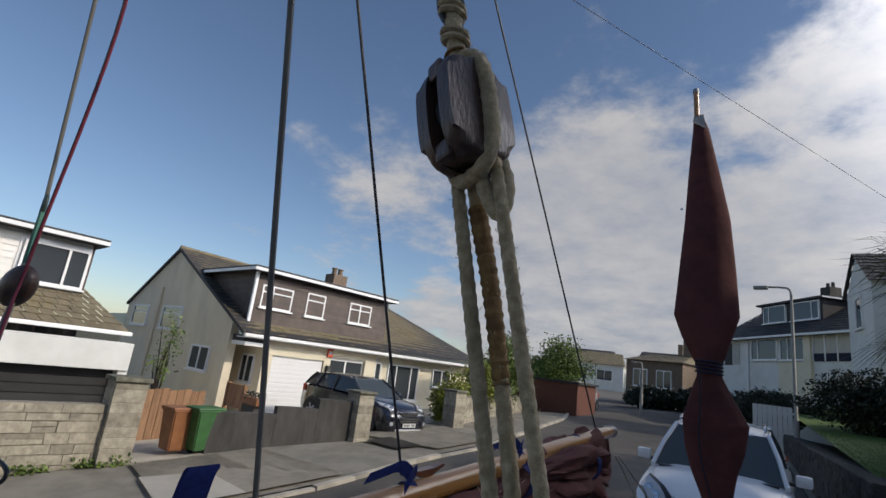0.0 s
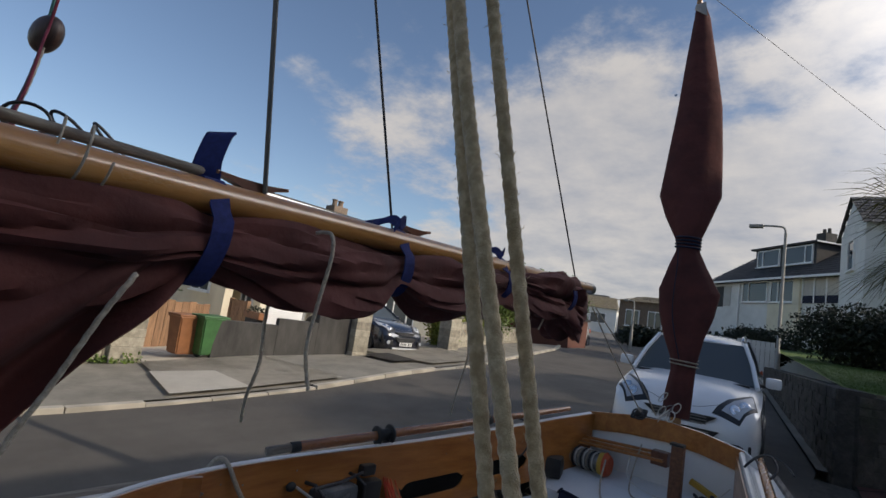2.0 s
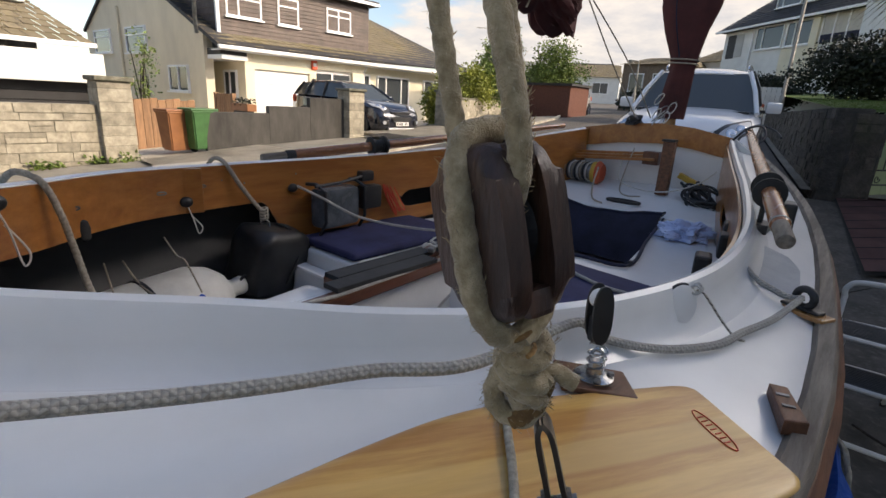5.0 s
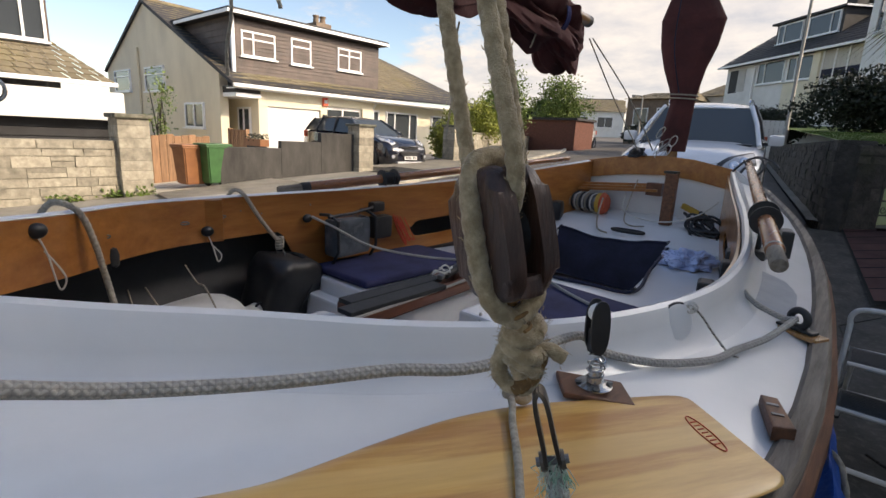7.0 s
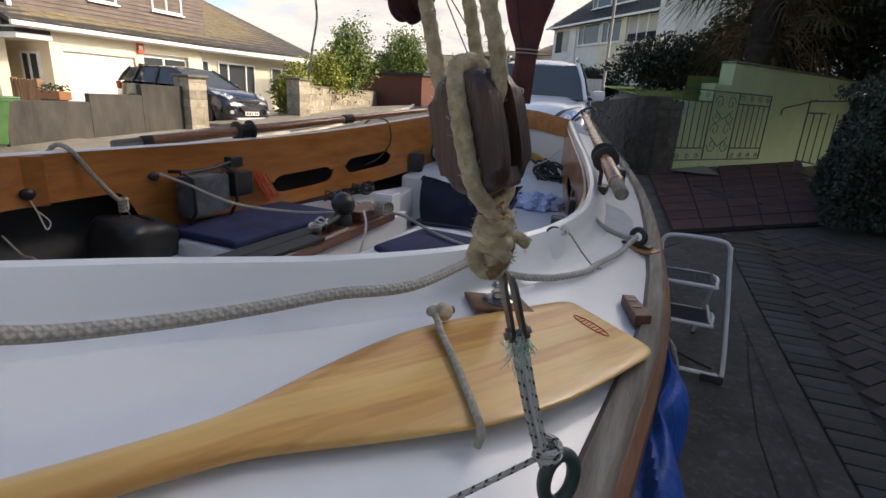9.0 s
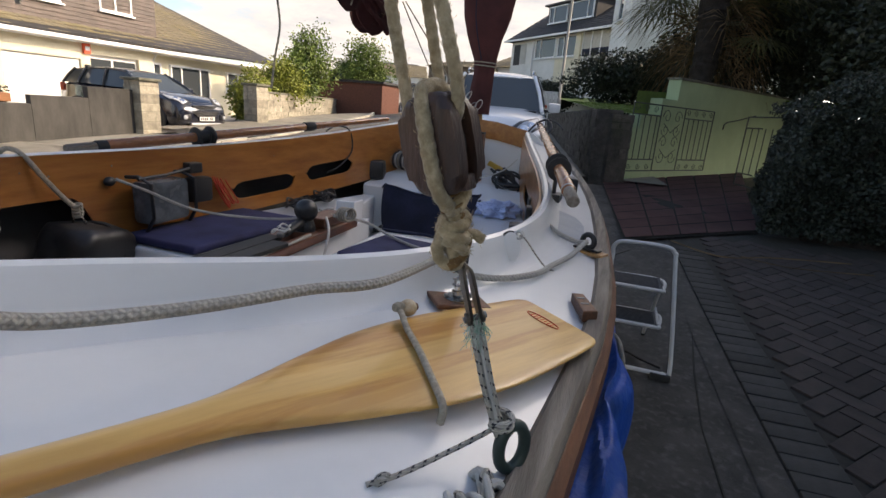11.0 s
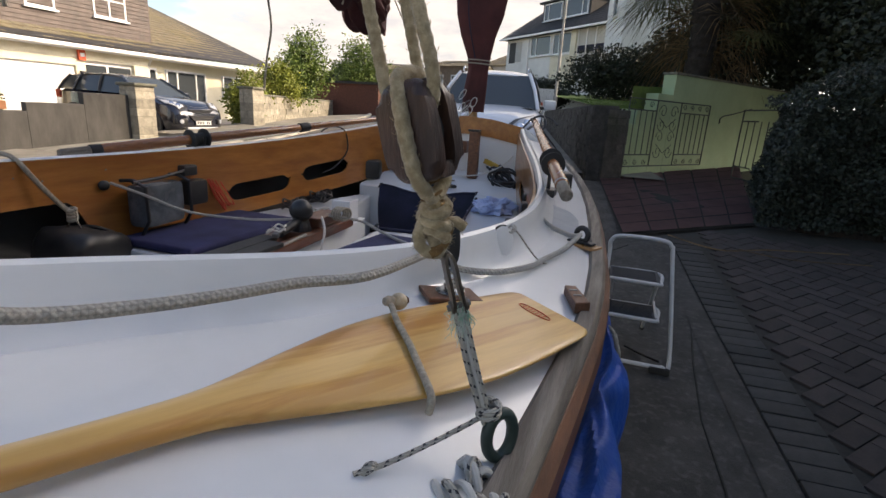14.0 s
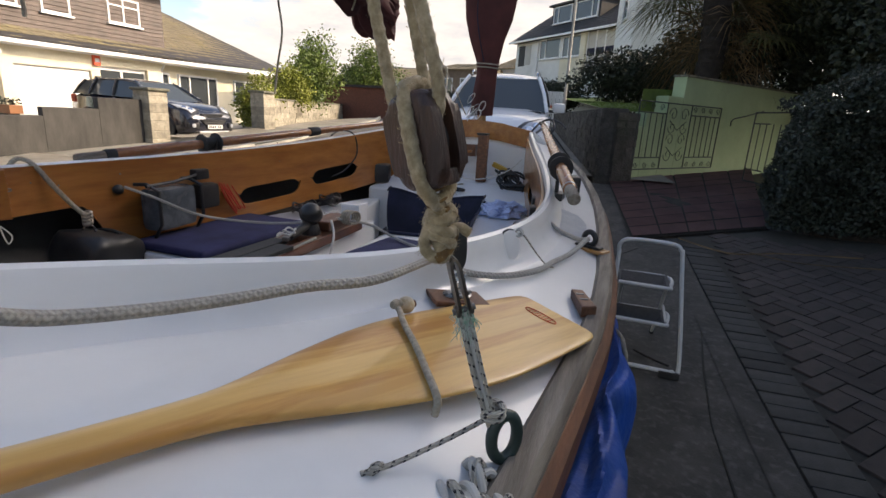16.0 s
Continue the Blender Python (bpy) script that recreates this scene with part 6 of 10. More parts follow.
# shackle and lashing to the deck ring
SH = Vector((0.168, 0.238, 1.262))
dn_v = (Vector((0.206, 0.262, 1.105)) - SH).normalized()
acr = dn_v.cross(Vector((0.55, -0.84, 0))).normalized()
for s in (-1, 1):
    arm = [SH - dn_v * 0.032 + acr * 0.001 * s, SH - dn_v * 0.024 + acr * 0.0050 * s, SH + dn_v * 0.006 + acr * 0.0056 * s, SH + dn_v * 0.022 + acr * 0.0060 * s]
    pth = smooth_path(arm, 5)
    flat = sheet(bmesh.new(), [[q - Vector((0.55, -0.84, 0)).normalized() * w, q + Vector((0.55, -0.84, 0)).normalized() * w] for q, w in zip(pth, [0.0062 + 0.0026 * math.sin(3.1 * i / (len(pth) - 1)) for i in range(len(pth))])], 0.0028)
    part("shackle_arm", flat, M_BRONZE, nt, "dull steel shackle arm", True)
    part("shackle_eye", lathe(bmesh.new(), [(0.0062, -0.0022), (0.0068, 0), (0.0062, 0.0022)], 14, tilt(SH + dn_v * 0.022 + acr * 0.0062 * s, 0, acr)), M_BRONZE, nt)
part("shackle_pin", rod(bmesh.new(), SH + dn_v * 0.022 - acr * 0.011, SH + dn_v * 0.022 + acr * 0.011, 0.0032), M_GALV, nt)
RG = Vector((0.206, 0.262, 1.100))
for s in (-1, 1):
    part("lashing", cord(bmesh.new(), [SH + dn_v * 0.022 + acr * 0.004 * s, SH.lerp(RG, 0.55) + acr * 0.0042 * s, RG + acr * 0.0035 * s + Vector((0, 0, 0.012))], 0.0029, 9), M_FLECK, nt, "flecked braided lashing", True)
part("lashing", cord(bmesh.new(), [SH + dn_v * 0.022, SH.lerp(RG, 0.5) - acr * 0.001, RG + Vector((0, 0, 0.012))], 0.0026, 8), M_WHITECORD, nt)
part("lashing_turn", tube(bmesh.new(), [RG + Vector((0.010 * math.cos(t), 0.010 * math.sin(t), 0.018 + 0.0011 * t)) for t in np.linspace(0, 6.28 * 2.5, 50)], 0.0034, 8), M_FLECK, nt, "", True)
part("cord_tail", cord(bmesh.new(), [RG + Vector((-0.006, 0, 0.018)), RG + Vector((-0.04, -0.03, 0.002)), RG + Vector((-0.075, -0.075, -0.004)), RG + Vector((-0.098, -0.098, -0.006))], 0.0027, 8), M_FLECK, nt, "", True)
part("tail_knot", tube(bmesh.new(), [RG + Vector((-0.088, -0.088, -0.004)) + Vector((0.005 * math.cos(3 * t), 0.004 * math.sin(2 * t), 0.004 * math.sin(3 * t + 1))) for t in np.linspace(0, 6.28, 40)], 0.0026, 6), M_FLECK, nt)
frz = bmesh.new()
for _ in range(170):
    p = SH + dn_v * rf.uniform(0.018, 0.042) + acr * rf.uniform(-0.007, 0.007)
    q = p + Vector((rf.gauss(0, 0.0045), rf.gauss(0, 0.0045), -abs(rf.gauss(0.010, 0.006))))
    tube(frz, [p, p.lerp(q, 0.5) + Vector((rf.gauss(0, 0.003), rf.gauss(0, 0.003), 0)), q], [0.0005, 0.0004, 0.0002], 4)
part("frayed_end", frz, mat("frayed_white_green", (0.60, 0.62, 0.56), 0.95, (0.20, 0.40, 0.27), 60, 0.7), nt, "frayed white and green cord end")
ring = link("deck_ring", tube(bmesh.new(), [RG + Vector((0.012, 0.008, -0.004)) + Vector((0.62, 0.55, 0)) * (0.018 * math.cos(t)) + Vector((0, 0, 1)) * (0.026 * math.sin(t)) for t in np.linspace(0, 6.2832, 30)], 0.0065, 10, False), M_GREENRING, None, "dark green coated steel ring at the gunwale", True, category="ring")
wd = thing("rope_lashing", "wad of pale flecked cord lashed through the chainplate", "lashing")
WC = Vector((0.208, 0.215, 1.062))
for k in range(7):
    pts = [WC + Vector((0.020 * math.cos(t + k) + 0.006 * (k - 3), 0.026 * math.sin(t + 0.5 * k), 0.016 * math.sin(2 * t + k) + 0.004 * (k % 3))) for t in np.linspace(0, 6.2832, 14)]
    part("turn", cord(bmesh.new(), pts, 0.0042, 8), M_FLECK if k % 2 else M_WHITECORD, wd, "", True)

# ---- on the near side deck ----
def on_deck(x, y, dz=0.0):
    return Vector((x, y, deck_z(abs(x - CX), y) + dz))


paddle = thing("paddle", "pale varnished laminated wooden paddle on the side deck", "paddle")
PC, PD = Vector((0.0, 0.230, 1.1180)), Vector((0.446, 0.8917, -0.0772)).normalized()
PN = Vector((0.0903, 0.041, 0.995)).normalized()
PS = PD.cross(PN).normalized()
hw_p = curve((-1.0, -0.22, -0.14, -0.09, -0.04, 0.03, 0.128, 0.236, 0.34, 0.43, 0.462, 0.480, 0.489), (0.0195, 0.0205, 0.0225, 0.028, 0.044, 0.068, 0.096, 0.107, 0.103, 0.0965, 0.0935, 0.089, 0.082))
ht_p = curve((-1.0, -0.22, -0.10, 0.0, 0.10, 0.3, 0.489), (0.0125, 0.0125, 0.012, 0.009, 0.0062, 0.0048, 0.0036))


def on_paddle(a, sd, h=0.0):
    """A place on the paddle in its own axes: across it, along it and above its middle plane."""
    return Vector((sd, a - 0.16 * sd * ss((a - 0.34) / 0.12), h))


PM = Matrix(((PS.x, PD.x, PN.x, PC.x), (PS.y, PD.y, PN.y, PC.y), (PS.z, PD.z, PN.z, PC.z), (0, 0, 0, 1)))


def paddle_at(a, sd, h=0.0):
    return PM @ on_paddle(a, sd, h)


rows = []
for a in list(np.linspace(-0.95, -0.25, 20)) + list(np.linspace(-0.23, 0.44, 46)) + [0.452, 0.462, 0.472, 0.480, 0.485, 0.489]:
    w, t = hw_p(a), ht_p(a)
    sq = 0.9 - 0.66 * ss((a + 0.16) / 0.22)
    row = []
    for k in range(32):
        q = 2 * math.pi * k / 32
        c, z = math.cos(q), math.sin(q)
        row.append(on_paddle(a, math.copysign(abs(c) ** sq, c) * w, math.copysign(abs(z) ** 0.75, z) * t + 0.004))
    rows.append(row + row[:1])
bm = sheet(bmesh.new(), rows)
bmesh.ops.remove_doubles(bm, verts=bm.verts, dist=0.0001)
es = [e for e in bm.edges if e.is_boundary]
bmesh.ops.edgeloop_fill(bm, edges=es)
part("blade_and_shaft", bm, M_PINE, paddle, "pale grained pine blade", True, PM)
# red oval maker's mark with illegible bars
mk, dirv, sdv = paddle_at(0.446, -0.004, 0.0085), PD, (PS - PD * 0.16).normalized()
mark = part("printed_mark", tube(bmesh.new(), [mk + sdv * (0.036 * math.cos(t)) + dirv * (0.010 * math.sin(t)) for t in np.linspace(0, 6.2832, 40)], 0.0009, 5, False), M_RED, paddle, "small red oval printed mark")
for k in range(7):
    c = mk + sdv * (-0.023 + 0.0075 * k)
    part("bar", rod(bmesh.new(), c - dirv * 0.005, c + dirv * 0.005, 0.0009, 5), M_RED, mark)
knob = thing("paddle_tie", "cream toggle and grey shock cord holding the paddle", "tie")
bm = bmesh.new()
bmesh.ops.create_uvsphere(bm, u_segments=18, v_segments=12, radius=0.0135)
TK = paddle_at(0.228, -0.106, 0.022)
bmesh.ops.transform(bm, matrix=Matrix.Translation(TK), verts=bm.verts)
part("toggle", bm, M_CREAM, knob, "stained cream rubber toggle", True)
part("toggle_plug", lathe(bmesh.new(), [(0.006, 0), (0.006, 0.006), (0.003, 0.008)], 10, tilt(TK + PD * 0.010, 0, PD)), M_OLDWOOD, knob)
part("cord", cord(bmesh.new(), [TK - PD * 0.006, TK - PD * 0.020 + PN * 0.004, paddle_at(0.205, -0.092, 0.020), paddle_at(0.188, -0.06, 0.0165), paddle_at(0.16, 0.0, 0.0155), paddle_at(0.128, 0.06, 0.0145), paddle_at(0.111, 0.092, 0.0135), paddle_at(0.107, 0.102, 0.006), paddle_at(0.107, 0.101, -0.010)], 0.0046, 10), M_GREYROPE, knob, "grey shock cord", True)
part("cord_end", lathe(bmesh.new(), [(0.006, -0.008), (0.0085, 0), (0.006, 0.009)], 12, tilt(TK - PD * 0.020 + PN * 0.004, 0, PD)), M_GREYROPE, knob, "", True)

# braided jib sheet: along the coaming, through the block, to the fairlead
sheet_r = thing("jib_sheet", "grey braided sheet led from its block along the coaming", "rope")
pts = [(-0.097, -0.143, 1.334), (-0.117, 0.004, 1.268), (-0.126, 0.071, 1.238), (-0.102, 0.15, 1.222), (-0.074, 0.22, 1.214), (-0.042, 0.302, 1.207), (0.004, 0.396, 1.196), (0.008, 0.610, 1.172), (0.020, 0.655, 1.156), (0.034, 0.707, 1.122), (0.092, 0.782, 1.102), (0.146, 0.885, 1.093), (0.165, 0.985, 1.087), (0.196, 1.09, 1.088), (0.214, 1.185, 1.092), (0.226, 1.245, 1.098)]
part("rope", tube(bmesh.new(), resample(smooth_path(pts, 8), 0.008), 0.0068, 14), M_BRAID, sheet_r, "", True)
pts = [(0.232, 1.262, 1.096), (0.20, 1.268, 1.090), (0.135, 1.315, 1.100), (0.09, 1.42, 1.106), (0.055, 1.54, 1.110)]
part("rope", tube(bmesh.new(), resample(smooth_path(pts, 8), 0.008), 0.0062, 12), M_BRAID, sheet_r, "", True)

# upright sheave block on a spring and wooden pad
sb = thing("sheet_block", "black upright block on a spring and wooden pad", "pulley block")
PB = Vector((0.050, 0.612, 1.098))
part("pad", B((-0.050, -0.034, 0), (0.050, 0.034, 0.009), Matrix.Translation(PB) @ Matrix.Rotation(radians(38), 4, "Z") @ Matrix.Rotation(radians(7), 4, "Y"), 0.003), M_OLDWOOD, sb, "varnished wooden pad")
part("base_plate", lathe(bmesh.new(), [(0.026, 0.0105), (0.026, 0.0135), (0.011, 0.018), (0.009, 0.034)], 18, Matrix.Translation(PB)), M_STEEL, sb, "steel swivel base", True)
for k in range(4):
    part("screw", lathe(bmesh.new(), [(0.005, 0.016), (0.004, 0.019)], 8, Matrix.Translation(PB + Vector((0.022 * math.cos(k * 1.57 + 0.6), 0.022 * math.sin(k * 1.57 + 0.6), 0)))), M_GALV, sb)
part("spring", tube(bmesh.new(), [PB + Vector((0.012 * math.cos(t), 0.012 * math.sin(t), 0.018 + 0.0017 * t)) for t in np.linspace(0, 6.28 * 3.5, 90)], 0.0014, 6), M_STEEL, sb, "steel coil spring", True)
TB = PB + Vector((-0.010, 0.012, 0.095))
tm = tilt(TB, 48, Vector((-0.06, 0.06, 1)))
for s in (1, -1):
    oval = [(0.014 * math.copysign(abs(math.cos(a)) ** 0.8, math.cos(a)), 0.040 * math.copysign(abs(math.sin(a)) ** 0.8, math.sin(a))) for a in np.linspace(0, 2 * math.pi, 25)[:-1]]
    part("cheek", prism(bmesh.new(), oval, 0.008, 0.012, tm @ Matrix(((1, 0, 0, 0), (0, 0, s, 0), (0, 1, 0, 0), (0, 0, 0, 1))), 0.001), M_BLACK, sb, "black plastic cheek")
part("sheave", lathe(bmesh.new(), [(0.012, -0.007), (0.0135, -0.006), (0.009, 0), (0.0135, 0.006), (0.012, 0.007)], 18, tm @ Matrix.Translation((0, 0, 0.020)) @ Matrix.Rotation(radians(90), 4, "X")), M_UPVC, sb, "white sheave")
part("frame", B((-0.010, -0.008, -0.038), (0.010, 0.008, -0.004), tm, 0.002), M_BLACK, sb)
part("shackle", tube(bmesh.new(), [PB + Vector((0.008 * math.cos(t), 0.006 * math.sin(t), 0.040 + 0.010 * math.sin(t))) for t in np.linspace(0, 6.28, 16)], 0.0025, 6), M_STEEL, sb)

# fairlead at the gunwale
fl = thing("fairlead", "black bullseye fairlead on a small wooden pad", "fairlead")
FP = on_deck(0.232, 1.268, 0.0)
part("pad", B((-0.066, -0.022, 0.0), (0.056, 0.022, 0.010), Matrix.Translation(FP) @ Matrix.Rotation(radians(-28), 4, "Z"), 0.002), M_SPRUCE, fl, "worn varnished pad")
part("base", B((-0.040, -0.014, 0.0105), (0.040, 0.014, 0.018), Matrix.Translation(FP) @ Matrix.Rotation(radians(-28), 4, "Z"), 0.004), M_BLACK, fl)
part("eye", tube(bmesh.new(), [FP + Vector((0, 0, 0.036)) + Vector((0.86, -0.50, 0)) * (0.019 * math.cos(t)) + Vector((0, 0, 0.019 * math.sin(t))) for t in np.linspace(0, 6.2832, 26)], 0.008, 10, False), M_BLACK, fl, "", True)
# wooden jam cleat, non-slip pad, inspection disc with cord
cl_t = thing("jam_cleat", "brown wooden cleat screwed to the deck edge", "cleat")
CP = on_deck(0.254, 0.790, 0.003)
cm = Matrix.Translation(CP) @ Matrix.Rotation(radians(20), 4, "Z")
part("block", prism(bmesh.new(), [(-0.014, -0.050), (0.016, -0.044), (0.014, 0.048), (-0.009, 0.050)], 0, 0.023, cm, 0.003), M_OLDWOOD, cl_t)
for yy in (-0.012, 0.018):
    part("screw", B((-0.008, yy - 0.003, 0.0232), (0.008, yy + 0.003, 0.025), cm, 0.0005), M_GALV, cl_t)
rows = []
for k in range(9):
    u = k / 8
    a, b = Vector((0.115, 1.335, 0)).lerp(Vector((0.086, 1.69, 0)), u), Vector((0.226, 1.30, 0)).lerp(Vector((0.192, 1.66, 0)), u)
    cut = 0.03 * max(0.0, u - 0.8) / 0.2
    rows.append([on_deck(a.x + (b.x - cut - a.x) * v, a.y + (b.y - a.y) * v, 0.004) for v in (0, 0.25, 0.5, 0.75, 1)])
bm = sheet(bmesh.new(), rows, 0.003)
link("nonslip_pad", bm, M_NONSLIP, None, "grey non-slip pad on the side deck", category="pad")
dc = thing("coaming_disc", "clear round inspection disc on the coaming with a cord", "hatch")
DN = Vector((0.86, -0.48, 0.15)).normalized()
DC = Vector((0.074, 0.905, 1.135))
part("rim", lathe(bmesh.new(), [(0.036, 0), (0.036, 0.004), (0.031, 0.006)], 26, tilt(DC, 60, DN)), M_UPVC, dc, "", True)
# black arc along about half of the disc's edge
part("gasket", tube(bmesh.new(), [DC + tilt(Vector((0, 0, 0)), 60, DN).to_3x3() @ Vector((0.037 * math.cos(t), 0.037 * math.sin(t), 0.001)) for t in np.linspace(1.2, 4.2, 26)], 0.0028, 6), M_BLACK, dc)
part("cord", cord(bmesh.new(), [DC + DN * 0.008 + Vector((0.01, 0.03, 0.025)), DC + DN * 0.012 + Vector((0.02, 0.04, 0.015)), DC + DN * 0.02 + Vector((0.04, 0.06, -0.025)), DC + DN * 0.04 + Vector((0.05, 0.065, -0.052)), DC + DN * 0.06 + Vector((0.05, 0.07, -0.056))], 0.0022, 6), M_FLECK, dc)
part("cord_knot", tube(bmesh.new(), [DC + DN * 0.010 + Vector((0.008, 0.03, 0.026)) + Vector((0.008 * math.cos(3 * t), 0.008 * math.sin(2 * t), 0.008 * math.sin(3 * t))) for t in np.linspace(0, 6.28, 40)], 0.0022, 6), M_WHITECORD, dc)


# ---- oars in their rowlocks ----
def oar(grip, other, label, blade=True):
    o = thing("oar", label, "oar", "pair of oars")
    g, e = Vector(grip), Vector(other)
    d = (e - g).normalized()
    ln = (e - g).length
    part("handle", tube(bmesh.new(), [g, g + d * 0.006, g + d * 0.115], [0.017, 0.020, 0.0195], 14), M_ASH, o, "worn bare wooden grip", True)
    part("loom", tube(bmesh.new(), [g + d * 0.115, g + d * 0.125, g + d * 0.6, e], [0.020, 0.0235, 0.0235, 0.018], 14), M_OARWOOD, o, "varnished wooden loom", True)
    return o, g, d, ln


def collar(o, c, d, r=0.031, ln=0.09, ears=True):
    m = tilt(c, 0, d)
    sl = part("leather", lathe(bmesh.new(), [(r - 0.004, -ln / 2), (r - 0.002, -ln / 2 + 0.004), (r - 0.003, ln / 2 - 0.004), (r - 0.004, ln / 2)], 18, m), M_RUBBER, o, "black rubber collar", True)
    if ears:
        for s in (-0.5, 0.28):
            part("button", lathe(bmesh.new(), [(r, s * ln - 0.008), (r + 0.016, s * ln - 0.004), (r + 0.016, s * ln + 0.004), (r, s * ln + 0.008)], 20, m), M_RUBBER, sl, "", True)


o1, g1, d1, _ = oar((0.169, 1.345, 1.190), (-0.215, 3.02, 1.385), "varnished oar lying along the near coaming with a worn grip", False)
collar(o1, g1 + d1 * 0.50, d1, 0.030, 0.11)
part("grip_band", lathe(bmesh.new(), [(0.0245, -0.004), (0.0245, 0.004)], 14, tilt(g1 + d1 * 0.13, 0, d1)), M_BRAID, o1)
o2, g2, d2, _ = oar((-1.765, 1.20, 1.165), (-1.42, 3.35, 1.33), "varnished oar lying along the far coaming with black collars")
collar(o2, g2 + d2 * 0.135, d2, 0.027, 0.045, False)
collar(o2, g2 + d2 * 0.62, d2, 0.032, 0.10)
collar(o2, g2 + d2 * 1.35, d2, 0.030, 0.08, False)
for nm, c in (("rowlock", g1 + d1 * 0.52), ("rowlock", g2 + d2 * 0.62)):
    rl = thing("rowlock", "black metal rowlock holding an oar", "rowlock", "rowlocks")
    part("horns", tube(bmesh.new(), [c + Vector((0.036 * math.cos(t), 0, 0.036 * math.sin(t))) for t in np.linspace(-3.5, 0.36, 18)], 0.006, 8), M_BLACK, rl)
    part("stem", rod(bmesh.new(), c + Vector((0, 0, -0.036)), c + Vector((0, 0, -0.12)), 0.008), M_BLACK, rl)
    part("plate", B((-0.03, -0.05, -0.14), (0.03, 0.05, -0.11), Matrix.Translation(c), 0.004), M_BLACK, rl)
tie = link("oar_lashing", cord(cord(bmesh.new(), [(-0.27, 2.95, 1.34), (-0.22, 2.98, 1.40), (-0.16, 2.98, 1.415), (-0.13, 2.93, 1.37), (-0.16, 2.88, 1.33), (-0.22, 2.92, 1.40)], 0.006, 8), [(-0.24, 2.95, 1.38), (-0.18, 3.0, 1.42), (-0.10, 2.96, 1.40), (-0.06, 2.90, 1.37)], 0.005, 8), M_BLACK, None, "black shock cord lashing on the oar blade end", True, category="cord")

# ---- in the cockpit ----
fender = thing("fender", "large off-white inflatable fender lying in the bow", "fender")
FA, FB = Vector((-1.545, 0.865, 0.682)), Vector((-1.455, 0.03, 0.60))
fd = (FB - FA).normalized()
prof = [(0.001, -0.115), (0.030, -0.112), (0.038, -0.098), (0.034, -0.06), (0.044, -0.035), (0.085, -0.012), (0.120, 0.03), (0.145, 0.10), (0.152, 0.3), (0.150, 0.6), (0.12, 0.72), (0.05, 0.77), (0.001, 0.79)]
part("body", lathe(bmesh.new(), prof, 28, tilt(FA, 0, fd)), M_FENDER, fender, "", True)
part("collar", tube(bmesh.new(), [FA - fd * 0.108 + Vector((0.020, -0.004, 0.012)) + Vector((0, 0.022 * math.cos(t), 0.026 * math.sin(t))) for t in np.linspace(0, 6.2832, 24)], 0.006, 8, False), M_BLACK, fender, "black ring in the eye of the fender", True)
part("strap", lathe(bmesh.new(), [(0.1515, 0.262), (0.1555, 0.266), (0.1555, 0.278), (0.1515, 0.282)], 40, tilt(FA, 0, fd)), M_BLACK, fender, "black band round the fender")
bm = lathe(bmesh.new(), [(0.012, 0), (0.012, 0.004), (0.005, 0.005)], 14, tilt(FA + fd * 0.14 + Vector((0.126, 0.010, 0.075)), 0, Vector((0.86, 0, 0.5))))
part("valve", bm, M_LIGHTBLUE, fender, "blue filling valve")
for k, (a, b) in enumerate((((-1.657, 0.526, 0.85), (-1.34, 0.465, 0.80)), ((-1.648, 0.581, 0.85), (-1.36, 0.575, 0.80)), ((-1.58, 0.70, 0.93), (-1.42, 0.70, 0.88)), ((-1.45, 0.10, 0.98), (-1.30, 0.24, 0.82)))):
    a, b = Vector(a), Vector(b)
    link("fender_line", cord(bmesh.new(), [a, a.lerp(b, 0.5) + Vector((0.01, 0, -0.02)), b, b + Vector((0.06, 0.02, -0.10))], 0.0032, 6), M_GREYROPE, None, "thin pale line holding the fender", True, category="rope", group="fender lines")
tackle = thing("halyard_tackle", "grey batten and tangled cords with steel shackles before the case", "rigging")
part("batten", tube(bmesh.new(), [(-1.30, 0.36, 0.625), (-1.14, 0.473, 0.70), (-1.016, 0.758, 0.80), (-0.985, 0.82, 0.815)], 0.009, 10), M_GALV, tackle, "grey metal batten", True)
rk = random.Random(19)
for k in range(7):
    a = Vector((-1.20, 0.53, 0.685)) + Vector((rk.uniform(-0.05, 0.05), rk.uniform(-0.05, 0.05), rk.uniform(-0.03, 0.03)))
    b = Vector((-1.03, 0.77, 0.77)) + Vector((rk.uniform(-0.05, 0.04), rk.uniform(-0.04, 0.06), rk.uniform(-0.05, 0.03)))
    mids = [a.lerp(b, u) + Vector((rk.gauss(0, 0.02), rk.gauss(0, 0.02), rk.gauss(-0.01, 0.012))) for u in (0.3, 0.55, 0.8)]
    part("cord", cord(bmesh.new(), [a] + mids + [b], 0.0042, 7), (M_GREYROPE, M_FLECK, M_TARRED, M_WHITECORD)[k % 4], tackle, "", True)
for k in range(5):
    c = Vector((-1.16, 0.63, 0.725)).lerp(Vector((-1.01, 0.76, 0.80)), k / 4) + Vector((rk.gauss(0, 0.008), rk.gauss(0, 0.008), 0))
    part("shackle", tube(bmesh.new(), [c + Vector((0.010 * math.cos(t + k), 0.014 * math.sin(t), 0.018 * math.sin(t + 1.1 * k))) for t in np.linspace(0, 5.4, 20)], 0.003, 7), M_STEEL, tackle, "steel shackle", True)
part("hank", tube(bmesh.new(), [Vector((-1.22, 0.58, 0.64)) + Vector((0.05 * math.cos(t), 0.035 * math.sin(t), 0.004 * t)) for t in np.linspace(0, 15, 60)], 0.006, 7), M_LIGHTBLUE, tackle, "hank of blue cord", True)
drum = thing("dry_bag", "black buoyancy bag under the side deck", "bag")
